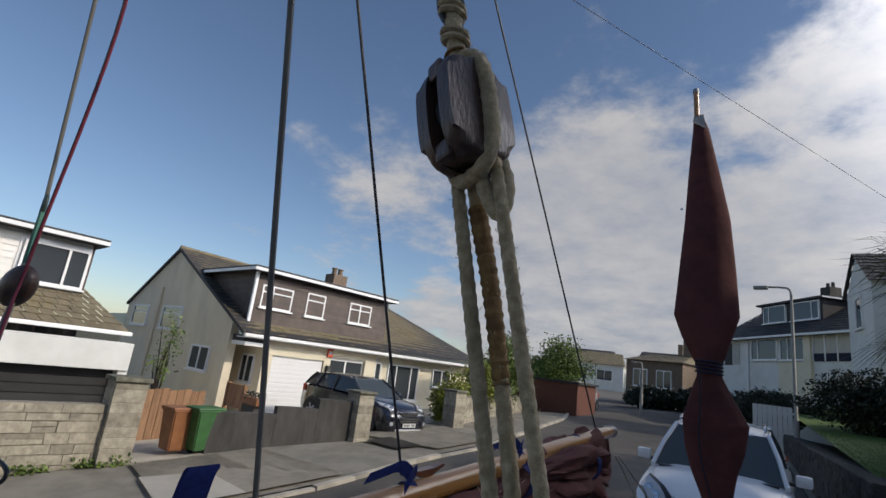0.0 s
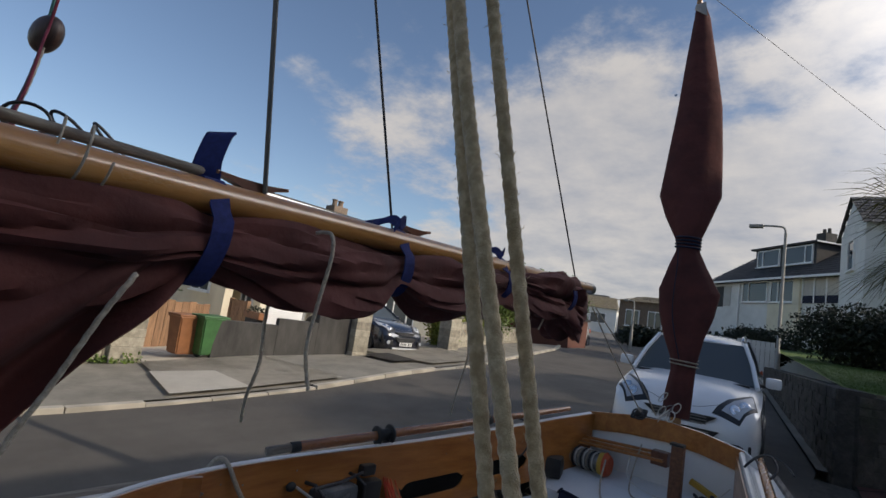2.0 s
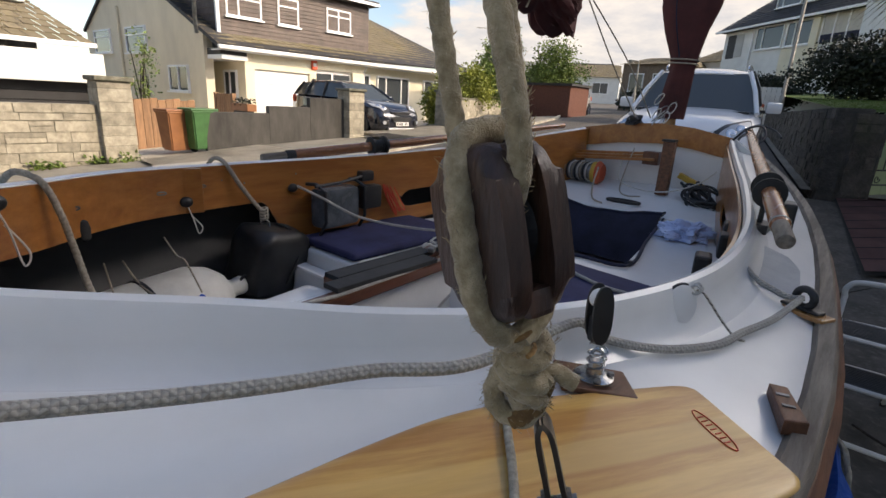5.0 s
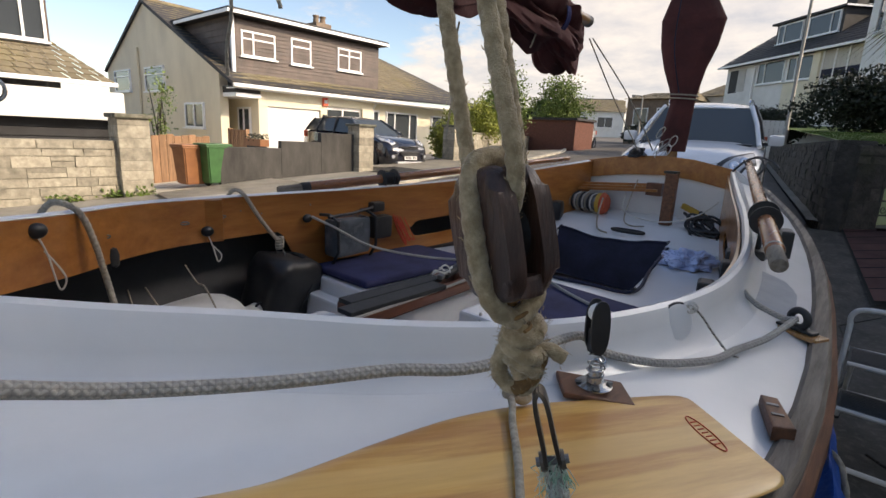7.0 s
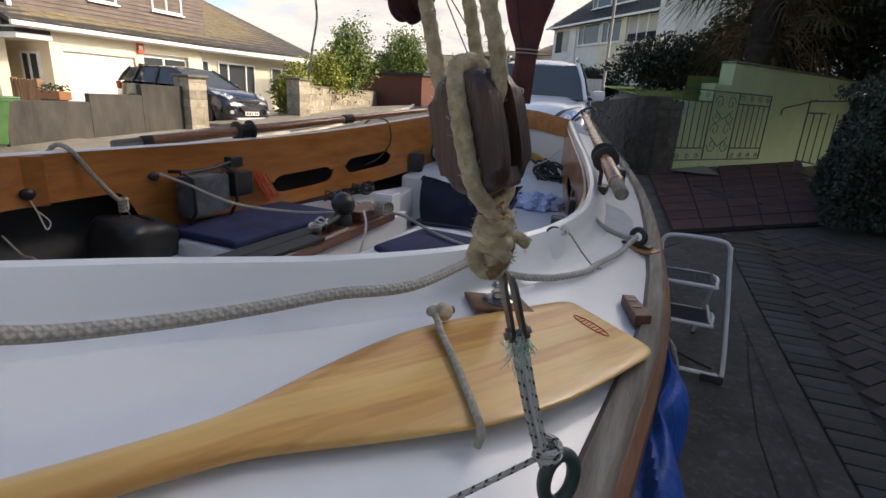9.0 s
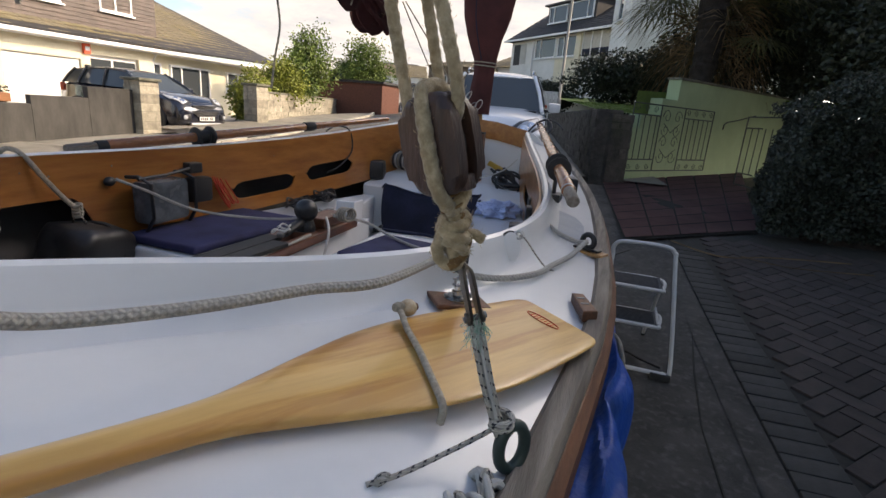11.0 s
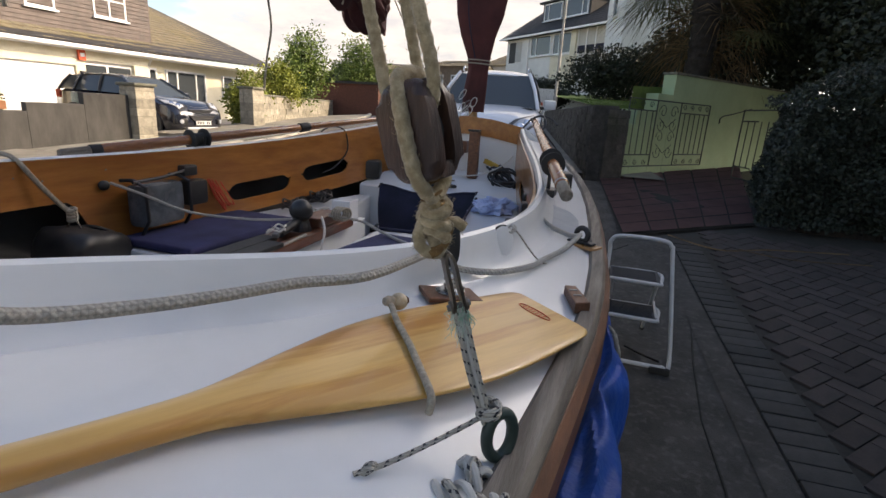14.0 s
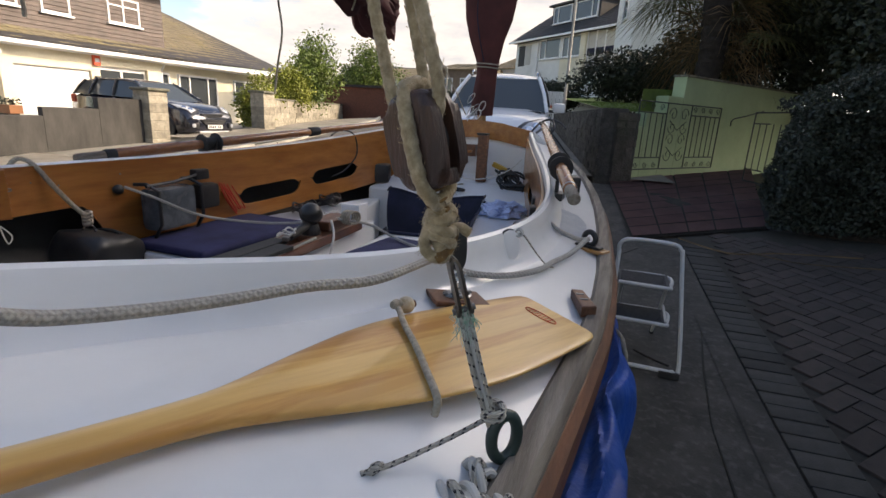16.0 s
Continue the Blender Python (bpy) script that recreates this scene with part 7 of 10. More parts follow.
bgm = Matrix.Translation((-1.60, 1.115, 0.755)) @ Matrix.Rotation(radians(14), 4, "Z") @ Matrix.Rotation(radians(-12), 4, "X") @ Matrix.Rotation(radians(10), 4, "Y")
bm = bmesh.new()
bmesh.ops.create_cube(bm, size=1)
bmesh.ops.subdivide_edges(bm, edges=list(bm.edges), cuts=9, use_grid_fill=True)
for v in bm.verts:
    c = v.co * 2
    k = (abs(c.x) ** 5 + abs(c.y) ** 5 + abs(c.z) ** 5) ** 0.2
    c = c / k * (1 + 0.06 * noise.noise(c * 1.8) + 0.03 * noise.noise(c * 5))
    v.co = bgm @ Vector((c.x * 0.115, c.y * 0.145, c.z * 0.150))
part("body", bm, M_BLACK, drum, "", True)
part("strap", tube(bmesh.new(), [bgm @ Vector((0.120 * math.cos(t), 0.03 + 0.02 * math.sin(2 * t), 0.156 * math.sin(t))) for t in np.linspace(0, 6.2832, 30)], 0.007, 7, False), M_RUBBER, drum)

# two laid ropes slung over the far coaming, and small fittings on its board
def over_coaming(y, drop, dy, name="warp", hook=True):
    x = CX - inner_at(y)
    z = coam_top(y)
    pts = [(x - 0.06, y - 0.05, z - 0.06), (x - 0.03, y - 0.02, z + 0.010), (x + 0.0, y, z + 0.016), (x + 0.04, y + 0.01, z - 0.01), (x + 0.065, y + dy * 0.3, z - drop * 0.35), (x + 0.085, y + dy * 0.7, z - drop * 0.75), (x + 0.10, y + dy, z - drop)]
    t = thing("mooring_rope", "grey laid rope slung over the far coaming", "rope", "ropes over the coaming")
    part("rope", laid(bmesh.new(), pts, 0.0085, 0.0032, 2.0), M_GREYROPE, t, "", True)
    if hook:
        e = Vector(pts[-1])
        for k in range(4):
            part("knot", tube(bmesh.new(), [e + Vector((0.014 * math.cos(t2), 0.012 * math.sin(t2), 0.012 * k - 0.02 + 0.004 * math.sin(t2))) for t2 in np.linspace(0, 6.28, 16)], 0.007, 8), M_GREYROPE, t, "", True)
        part("carabiner", tube(bmesh.new(), [e + Vector((0.012 * math.cos(t2), 0.016 * math.cos(t2), -0.06 + 0.034 * math.sin(t2))) for t2 in np.linspace(0, 6.2832, 24)], 0.004, 8, False), M_STEEL, t, "steel snap hook", True)
    return t


over_coaming(0.97, 0.20, 0.12)
t2 = thing("mooring_rope", "grey laid rope hanging over the far coaming onto the fender", "rope", "ropes over the coaming")
part("rope", laid(bmesh.new(), [(-1.43, 0.24, 1.13), (-1.385, 0.27, 1.205), (-1.335, 0.292, 1.224), (-1.288, 0.325, 1.200), (-1.272, 0.348, 1.12), (-1.270, 0.365, 1.02), (-1.245, 0.380, 0.91), (-1.19, 0.405, 0.81), (-1.12, 0.44, 0.73)], 0.0085, 0.0032, 2.0), M_GREYROPE, t2, "", True)


def toggle(y, dz, loop_drop):
    x = CX - inner_at(y) + 0.040
    z = coam_top(y) - dz
    t = thing("toggle_fitting", "black toggle with a thin cord loop on the coaming board", "fitting", "fittings on the coaming board")
    bm = bmesh.new()
    bmesh.ops.create_uvsphere(bm, u_segments=14, v_segments=10, radius=1)
    bmesh.ops.transform(bm, matrix=Matrix.LocRotScale((x + 0.012, y, z), None, (0.016, 0.024, 0.020)), verts=bm.verts)
    part("knob", bm, M_BLACK, t, "", True)
    if loop_drop:
        part("loop", cord(bmesh.new(), [(x + 0.014, y, z - 0.01), (x + 0.02, y + 0.015, z - 0.06), (x + 0.024, y + 0.03, z - loop_drop), (x + 0.022, y + 0.045, z - loop_drop * 0.8), (x + 0.018, y + 0.01, z - 0.05)], 0.0025, 6), M_WHITECORD, t, "", True)


toggle(0.215, 0.032, 0.15)
toggle(0.79, 0.125, 0.12)
toggle(1.275, 0.12, 0)
hookb = link("rubber_stop", lathe(bmesh.new(), [(0.006, -0.03), (0.016, -0.02), (0.018, 0.01), (0.012, 0.03), (0.004, 0.034)], 14, pose(CX - inner_at(0.42) + 0.05, 0.42, coam_top(0.42) - 0.155)), M_RUBBER, None, "black rubber stop hanging on the coaming board", True, category="fitting")
# plate hook eyes
for y, dz in ((0.40, 0.085), (0.70, 0.085), (0.86, 0.075)):
    x = CX - inner_at(y) + 0.040
    link("eye_plate", tube(bmesh.new(), [Vector((x, y, coam_top(y) - dz)) + Vector((0.006, 0.016 * math.cos(t), 0.005 * math.sin(t))) for t in np.linspace(0, 6.28, 16)], 0.0025, 6), M_GALV, None, "small metal eye on the coaming board", True, category="fitting", group="eyes on the coaming board")

bottle = thing("water_container", "cloudy plastic container strapped to the far coaming board", "container")
bmx = Matrix.Translation((-1.580, 1.460, 0.960)) @ Matrix.Rotation(radians(6), 4, "Z")
part("body", B((-0.05, -0.115, -0.10), (0.05, 0.115, 0.085), bmx, 0.028), M_CLEARPLASTIC, bottle, "", True)
for yy in (-0.12, 0.13):
    part("strap", tube(bmesh.new(), [bmx @ Vector(p) for p in ((-0.06, yy, 0.10), (0.0, yy * 0.98, 0.105), (0.062, yy, 0.08), (0.064, yy, -0.06), (0.02, yy, -0.13))], 0.008, 8), M_BLACK, bottle)
part("strap", tube(bmesh.new(), [bmx @ Vector(p) for p in ((0.02, -0.14, 0.10), (0.03, 0.0, 0.105), (0.02, 0.15, 0.12))], 0.007, 8), M_BLACK, bottle)
vh = thing("torch_bag", "black hand torch and pouch hung beside the container", "torch")
part("pouch", B((-0.04, -0.06, -0.07), (0.05, 0.06, 0.05), Matrix.Translation((-1.62, 1.69, 0.98)), 0.02), M_BLACK, vh, "", True)
part("clip", B((-0.02, -0.05, 0.0), (0.03, 0.03, 0.05), Matrix.Translation((-1.62, 1.68, 1.05)), 0.01), M_BLACK, vh)
red = thing("red_cord_hank", "hank of red cord hanging on the coaming board", "cord")
rr = random.Random(4)
for k in range(6):
    y0 = 1.82 + rr.uniform(-0.03, 0.03)
    part("turn", cord(bmesh.new(), [(-1.635, y0, 1.07), (-1.60, y0 + rr.uniform(-0.02, 0.03), 0.99), (-1.55, y0 + rr.uniform(0.0, 0.06), 0.86 + rr.uniform(0, 0.03)), (-1.585, y0 + rr.uniform(0.0, 0.05), 0.93), (-1.635, y0, 1.06)], 0.003, 6), M_REDLINE, red)
line("downhaul", smooth_path([(-1.60, 1.27, 1.06), (-1.50, 1.32, 1.02), (-1.36, 1.42, 0.945), (-1.20, 1.58, 0.905), (-1.05, 1.68, 0.905), (-0.93, 1.72, 0.93), (-0.86, 1.70, 0.945)], 8), 0.0062, M_BRAID, "pale braided line led across the bench")
line("downhaul", smooth_path([(-0.84, 1.66, 0.95), (-0.74, 1.76, 0.92), (-0.62, 1.745, 0.885), (-0.50, 1.68, 0.877), (-0.32, 1.60, 0.877), (-0.17, 1.60, 0.877)], 8), 0.0062, M_BRAID, "pale braided line led over the cushion")
for pts in ([(-0.85, 1.62, 0.95), (-0.80, 1.56, 0.90), (-0.79, 1.50, 0.80), (-0.80, 1.46, 0.70)], [(-0.60, 0.95, 0.60), (-0.72, 1.1, 0.63), (-0.80, 1.3, 0.72), (-0.78, 1.42, 0.80)]):
    line("loose_line", smooth_path(pts, 8), 0.005, M_WHITECORD, "thin white loose line in the cockpit")


def cushion(poly, z, h, label):
    bm = prism(bmesh.new(), poly, z, z + h)
    bmesh.ops.bevel(bm, geom=list(bm.edges), offset=0.016, segments=3, affect="EDGES", profile=0.6)
    return link("cushion", bm, M_NAVY, None, label, True, category="cushion", group="bench cushions")


cushion([(-1.60, 1.27), (-1.22, 1.27), (-1.20, 1.98), (-1.62, 1.98)], 0.803, 0.034, "navy canvas cushion on the far side bench")
cushion([(-0.70, 1.45), (-0.42, 1.32), (-0.26, 1.32), (-0.11, 1.52), (-0.13, 1.76), (-0.66, 1.82)], 0.843, 0.026, "navy canvas cushion on the near side bench")
# canvas across the after end of the well, with corner lashings
cv = thing("canvas_sling", "dark navy canvas sling laced across the footwell", "canvas")
rows = []
for j in range(13):
    t = j / 12
    row = []
    for i in range(25):
        u = i / 24
        top, bot = Vector((-1.25, 3.00, 0.885)).lerp(Vector((-0.55, 2.985, 0.895)), u), Vector((-1.20, 2.90, 0.60)).lerp(Vector((-0.58, 2.84, 0.60)), u)
        p = top.lerp(bot, t)
        p.z += -0.035 * math.sin(math.pi * u) * (1 - t) + 0.012 * noise.noise(Vector((u * 4, t * 3, 0)))
        p.y -= 0.03 * math.sin(math.pi * t)
        row.append(p)
    rows.append(row)
part("sheet", sheet(bmesh.new(), rows, 0.006), M_NAVYDARK, cv, "", True)
part("hem", tube(bmesh.new(), [p + Vector((0, 0, 0.004)) for p in rows[0]], 0.010, 8), M_NAVYDARK, cv)
for p in (rows[0][0], rows[0][-1], rows[-1][0], rows[-1][-1]):
    part("lashing", tube(bmesh.new(), [p + Vector((0.014 * math.cos(t), 0.012 * math.sin(t), 0.016 * math.sin(t + 1))) for t in np.linspace(0, 10, 24)], 0.004, 6), M_BLACK, cv)
well = thing("footwell_boards", "mixed boards and a yellow sponge in the footwell", "boards")
part("board", B((-0.85, 2.45, 0.541), (-0.58, 2.84, 0.575)), M_OLDWOOD, well)
part("board", B((-1.18, 2.05, 0.541), (-0.88, 2.84, 0.555)), M_SOLE, well)
spg = link("sponge", B((-0.92, 2.52, 0.577), (-0.76, 2.64, 0.635), pose(0, 0, 0.0), 0.03), M_YELLOW, None, "yellow sponge on the footwell boards", True, category="sponge")
hem = thing("well_lacing", "black hemmed edge with corner lashings along the footwell", "canvas")
part("hem", tube(bmesh.new(), smooth_path([(-0.77, 1.945, 0.848), (-0.57, 1.965, 0.850), (-0.375, 1.995, 0.852), (-0.455, 2.45, 0.852), (-0.545, 3.0, 0.866)], 6), 0.008, 8), M_NAVYDARK, hem, "", True)
for p in (Vector((-0.375, 1.99, 0.858)), Vector((-0.76, 1.945, 0.855))):
    part("lashing", tube(bmesh.new(), [p + Vector((0.013 * math.cos(t), 0.012 * math.sin(t), 0.012 * math.sin(t + 1))) for t in np.linspace(0, 10, 24)], 0.0045, 6), M_BLACK, hem)
# compass/winch ball and black slats on the centreboard case
wn_t = thing("ball_mount", "black ball-headed compass mount on the centreboard case", "compass")
bm = bmesh.new()
bmesh.ops.create_uvsphere(bm, u_segments=20, v_segments=14, radius=0.047)
bmesh.ops.transform(bm, matrix=Matrix.Translation((-0.90, 1.545, 0.985)), verts=bm.verts)
part("ball", bm, M_BLACK, wn_t, "", True)
part("band", lathe(bmesh.new(), [(0.0478, -0.006), (0.0485, 0), (0.0478, 0.006)], 22, tilt(Vector((-0.90, 1.545, 0.985)), 0, Vector((0.4, -0.3, 0.8)))), M_RUBBER, wn_t)
part("base", lathe(bmesh.new(), [(0.04, 0.901), (0.038, 0.92), (0.03, 0.945)], 16, pose(-0.90, 1.545, 0)), M_BLACK, wn_t)
part("arm", rod(bmesh.new(), (-0.90, 1.545, 0.95), (-0.90, 1.40, 0.918), 0.018, 12), M_BLACK, wn_t)
for k, (dx, y0, y1) in enumerate(((-0.045, 0.92, 1.36), (0.045, 0.86, 1.30))):
    link("slat", B((-0.045, y0, 0.902), (0.040, y1, 0.918), pose(-0.875 + dx * 0.82, 0, 0, 0, 0, 0) @ Matrix.Diagonal((0.80, 1, 1, 1)), 0.003), M_RUBBER, None, "black rubber faced board on the centreboard case", category="board", group="black boards on the case")
lamp_s = thing("snap_fittings", "steel cleat and cord fittings on the case cap", "fitting")
for k, (x, y) in enumerate(((-0.90, 1.40), (-0.87, 1.34), (-0.95, 1.78))):
    part("cleat", B((-0.012, -0.02, 0.921), (0.012, 0.02, 0.938), pose(x, y, 0, 0, 0, 25), 0.004), M_GALV if k < 2 else M_BLACK, lamp_s)
    part("cord", tube(bmesh.new(), [Vector((x, y, 0.945)) + Vector((0.02 * math.cos(t), 0.03 * math.sin(t + k), 0.006 * math.sin(3 * t))) for t in np.linspace(0, 5.5, 20)], 0.0035, 6), M_WHITECORD, lamp_s)
line("case_line", smooth_path([(-0.60, 0.30, 0.66), (-0.70, 0.50, 0.78), (-0.775, 0.66, 0.905), (-0.800, 0.90, 0.900), (-0.815, 1.20, 0.900), (-0.835, 1.48, 0.905)], 8), 0.0062, M_BRAID, "grey braided line led along the case cap")
line("case_line", smooth_path([(-0.30, 0.62, 0.70), (-0.45, 0.80, 0.68), (-0.55, 1.05, 0.72), (-0.62, 1.25, 0.78), (-0.66, 1.32, 0.845)], 8), 0.006, M_BRAID, "grey braided line lying over the cockpit floor")
for k, (x, y, z) in enumerate(((-0.96, 0.56, 0.79), (-0.90, 0.50, 0.77), (-1.0, 0.46, 0.73))):
    sk = thing("snap_shackle", "steel snap shackle at the end of the case", "shackle", "shackles by the case")
    part("bow", tube(bmesh.new(), [Vector((x, y, z)) + Vector((0.020 * math.cos(t), 0.045 * math.sin(t), 0.012 * math.sin(t + k))) for t in np.linspace(0, 6.2832, 22)], 0.0045, 8, False), M_STEEL, sk, "", True)
    part("barrel", rod(bmesh.new(), (x - 0.02, y - 0.045, z), (x + 0.02, y - 0.045, z + 0.004), 0.008, 10), M_STEEL, sk, "", True)
coil = thing("rope_hank", "coil of pale cord on the case end", "rope")
for k in range(4):
    part("turn", tube(bmesh.new(), [Vector((-0.80, 1.70, 0.955)) + Vector((0.012 * k - 0.02 + 0.012 * math.cos(t), 0.03 * math.cos(t), 0.028 * math.sin(t))) for t in np.linspace(0, 6.28, 20)], 0.005, 7), M_GREYROPE, coil, "", True)
stripb = link("case_strip", B((-0.045, 0.35, 0.70), (0.045, 1.10, 0.735), pose(-0.80, 0, 0, 0, 0, 8), 0.006), M_MAHOG, None, "dark mahogany loose board beside the case", category="board")
tub = thing("anchor_box", "white plastic box with cord beside the case", "box")
part("body", B((-0.065, -0.10, 0.56), (0.055, 0.11, 0.845), pose(-0.985, 0.84, 0, 0, 0, 8), 0.02), M_GEL, tub, "", True)
for k in range(3):
    part("shackle", tube(bmesh.new(), [Vector((-0.96 + 0.03 * k, 0.71 - 0.03 * k, 0.80)) + Vector((0.014 * math.cos(t), 0.006 * math.sin(t), 0.018 * math.sin(t))) for t in np.linspace(0, 6.28, 18)], 0.0035, 6), M_GALV, tub)
for pts, mt in (([(-1.5, 0.05, 0.64), (-1.25, 0.35, 0.66), (-1.05, 0.62, 0.70), (-0.98, 0.72, 0.76)], M_GREYROPE), ([(-1.2, 0.05, 0.60), (-0.95, 0.40, 0.62), (-0.82, 0.72, 0.72), (-0.76, 1.1, 0.80)], M_WHITECORD), ([(-0.9, 0.1, 0.58), (-0.8, 0.5, 0.62), (-0.72, 0.9, 0.60), (-0.68, 1.2, 0.60)], M_GREYROPE)):
    line("loose_line", smooth_path(pts, 8), 0.006, mt, "loose line lying over the cockpit floor")
pole2 = thing("boat_hook", "pair of dull grey metal tubes lying beside the case", "pole")
for dx in (0.0, 0.05):
    part("tube", rod(bmesh.new(), (-1.30 + dx, -0.02, 0.63), (-1.075 + dx * 0.7, 0.83, 0.745), 0.012, 10), M_GALV, pole2, "", True)
for k, pts in enumerate(([(-1.15, 0.30, 0.67), (-1.02, 0.45, 0.72), (-0.93, 0.60, 0.79), (-0.86, 0.68, 0.85)], [(-1.02, 0.28, 0.66), (-0.90, 0.46, 0.73), (-0.82, 0.62, 0.82), (-0.80, 0.70, 0.895)], [(-0.78, 0.74, 0.80), (-0.66, 0.86, 0.66), (-0.56, 1.0, 0.60), (-0.60, 1.16, 0.60)])):
    line("loose_line", smooth_path(pts, 8), 0.0065, (M_TARRED, M_BRAID, M_GREYROPE)[k], "loose line at the end of the case")
blocky = thing("sheet_block", "small black block with a white sheave at the case end", "pulley block")
part("cheek", B((-0.012, -0.022, -0.03), (0.012, 0.022, 0.03), pose(-0.785, 0.70, 0.895, 0, 20, 10), 0.008), M_BLACK, blocky, "", True)
part("sheave", lathe(bmesh.new(), [(0.018, -0.006), (0.02, 0), (0.018, 0.006)], 16, pose(-0.780, 0.695, 0.915, 0, 70, 10)), M_UPVC, blocky, "", True)
link("blue_sheet", sheet(bmesh.new(), [[(-1.25 + 0.1 * i, 0.45 + 0.07 * j, 0.545 + 0.02 * noise.noise(Vector((i * 0.7, j * 0.7, 0)))) for i in range(5)] for j in range(5)], 0.004), M_TARP, None, "scrap of blue plastic sheet on the floor", True, category="sheet")

# stern clutter
cloth = thing("cloth", "crumpled pale blue cloth on the near bench", "cloth")
bm = bmesh.new()
bmesh.ops.create_icosphere(bm, subdivisions=5, radius=1)
for v in bm.verts:
    k = 1 + 0.45 * noise.noise(v.co * 2.2) + 0.30 * abs(noise.noise(v.co * 5)) - 0.2 * abs(noise.noise(v.co * 9 + Vector((3, 1, 0))))
    v.co = Vector((v.co.x * 0.115 * k, v.co.y * 0.13 * k, max(v.co.z, -0.25) * 0.060 * k))
bmesh.ops.transform(bm, matrix=Matrix.Translation((-0.365, 2.74, 0.862)), verts=bm.verts)
part("folds", bm, M_CLOTH, cloth, "", True)
bc = thing("rope_coil", "coil of black rope on the stern bench", "rope")
cm2 = Matrix.Translation((-0.42, 3.26, 0.985)) @ Matrix.Rotation(radians(10), 4, "Z") @ Matrix.Rotation(radians(52), 4, "X")
for k in range(9):
    part("turn", tube(bmesh.new(), [cm2 @ Vector(((0.090 + 0.035 * math.sin(k * 2.1)) * math.cos(t + k) + 0.022 * math.sin(3 * k), (0.070 + 0.026 * math.cos(k * 1.3)) * math.sin(t + 0.6 * k), 0.006 * k - 0.03 + 0.012 * math.sin(2 * t + k))) for t in np.linspace(0, 6.28, 30)], 0.008, 8), M_BLACK, bc, "", True)
bp = thing("black_pouch", "black pouches and clips on the near coaming board", "pouch")
for x, y, z, s in ((-0.10, 2.38, 0.98, 0.05), (-0.08, 2.22, 0.96, 0.045), (-0.12, 2.05, 0.90, 0.05)):
    part("pouch", B((-0.03, -s, -0.05), (0.03, s, 0.05), pose(x, y, z, 0, 0, 12), 0.012), M_BLACK, bp)
dp = thing("side_pouch", "small black pouch between oar and coaming", "pouch")
part("body", B((-0.02, -0.05, -0.055), (0.02, 0.05, 0.05), pose(0.105, 2.03, 1.14, 0, 0, 12), 0.01), M_BLACK, dp)
slats = thing("stern_locker", "bundle of varnished slats lashed across the stern", "slats")
for k in range(4):
    part("slat", B((-0.42, -0.012, 0), (0.26, 0.012, 0.018), pose(-1.03, 3.38 + 0.028 * k, 1.135 + 0.018 * (k % 3), 0, -4, 0), 0.003), M_VARNISH, slats)
part("end_block", B((-0.05, -0.04, -0.04), (0.05, 0.04, 0.045), pose(-0.80, 3.43, 1.165), 0.005), M_MAHOG, slats)
reel = thing("line_reel", "reel of cord with orange and yellow ends", "reel")
rm = Matrix.Translation((-1.21, 3.36, 1.035)) @ Matrix.Rotation(radians(90), 4, "Y")
part("drum", lathe(bmesh.new(), [(0.05, -0.16), (0.052, 0.05)], 18, rm), M_GALV, reel)
part("end_disc", lathe(bmesh.new(), [(0.075, 0.085), (0.08, 0.09), (0.06, 0.12)], 20, rm), M_ORANGE, reel, "orange end cap", True)
part("yellow_ring", lathe(bmesh.new(), [(0.072, 0.055), (0.074, 0.084)], 20, rm), M_YELLOW, reel, "yellow ring")
for k in range(10):
    part("turn", tube(bmesh.new(), [rm @ Vector((0.062 * math.cos(t) * rr.uniform(0.95, 1.1), 0.062 * math.sin(t), -0.15 + 0.02 * k + 0.012 * math.sin(t))) for t in np.linspace(0, 6.28, 20)], 0.0055, 6), (M_WHITECORD, M_GREYROPE, M_BLACK)[k % 3], reel)
yb = link("yellow_bar", B((-0.09, -0.02, 0), (0.09, 0.02, 0.035), pose(-0.555, 3.488, 1.025, 0, 22, 0), 0.006), M_YELLOW, None, "yellow plastic bar against the transom", category="bar")
dbag = thing("black_bag", "black bag wedged in the stern quarter", "bag")
part("body", B((-0.07, -0.08, 0), (0.07, 0.08, 0.14), pose(-1.40, 3.16, 0.90, 0, 0, 20), 0.035), M_BLACK, dbag, "", True)
for y, z in ((2.25, 0.83), (2.52, 0.84)):
    cc = thing("rope_tangle", "tangle of black cord on the far bench", "rope")
    for k in range(4):
        part("turn", tube(bmesh.new(), [Vector((-1.43, y, z + 0.01 * k)) + Vector((0.06 * math.cos(t + k), 0.09 * math.sin(t), 0.012 * math.sin(3 * t + k))) for t in np.linspace(0, 6.28, 24)], 0.006, 6), M_BLACK, cc, "", True)
line("tiller_line", smooth_path([(-0.98, 3.40, 1.13), (-0.95, 3.3, 1.02), (-0.80, 3.25, 0.98), (-0.62, 3.24, 0.99), (-0.46, 3.26, 1.06), (-0.38, 3.30, 1.14)], 8), 0.0042, M_WHITECORD, "white cord hanging across the stern")
line("tiller_line", smooth_path([(-0.92, 3.42, 1.22), (-0.93, 3.34, 1.08), (-0.92, 3.26, 0.96), (-0.85, 3.20, 0.935), (-0.77, 3.22, 0.94)], 8), 0.0045, M_GREYROPE, "grey cord trailing over the stern bench")
line("tiller_line", smooth_path([(-1.10, 3.3, 1.08), (-1.08, 3.2, 0.97), (-1.02, 3.08, 0.905), (-0.92, 2.99, 0.90)], 8), 0.006, M_GREYROPE, "grey cord led to the footwell")
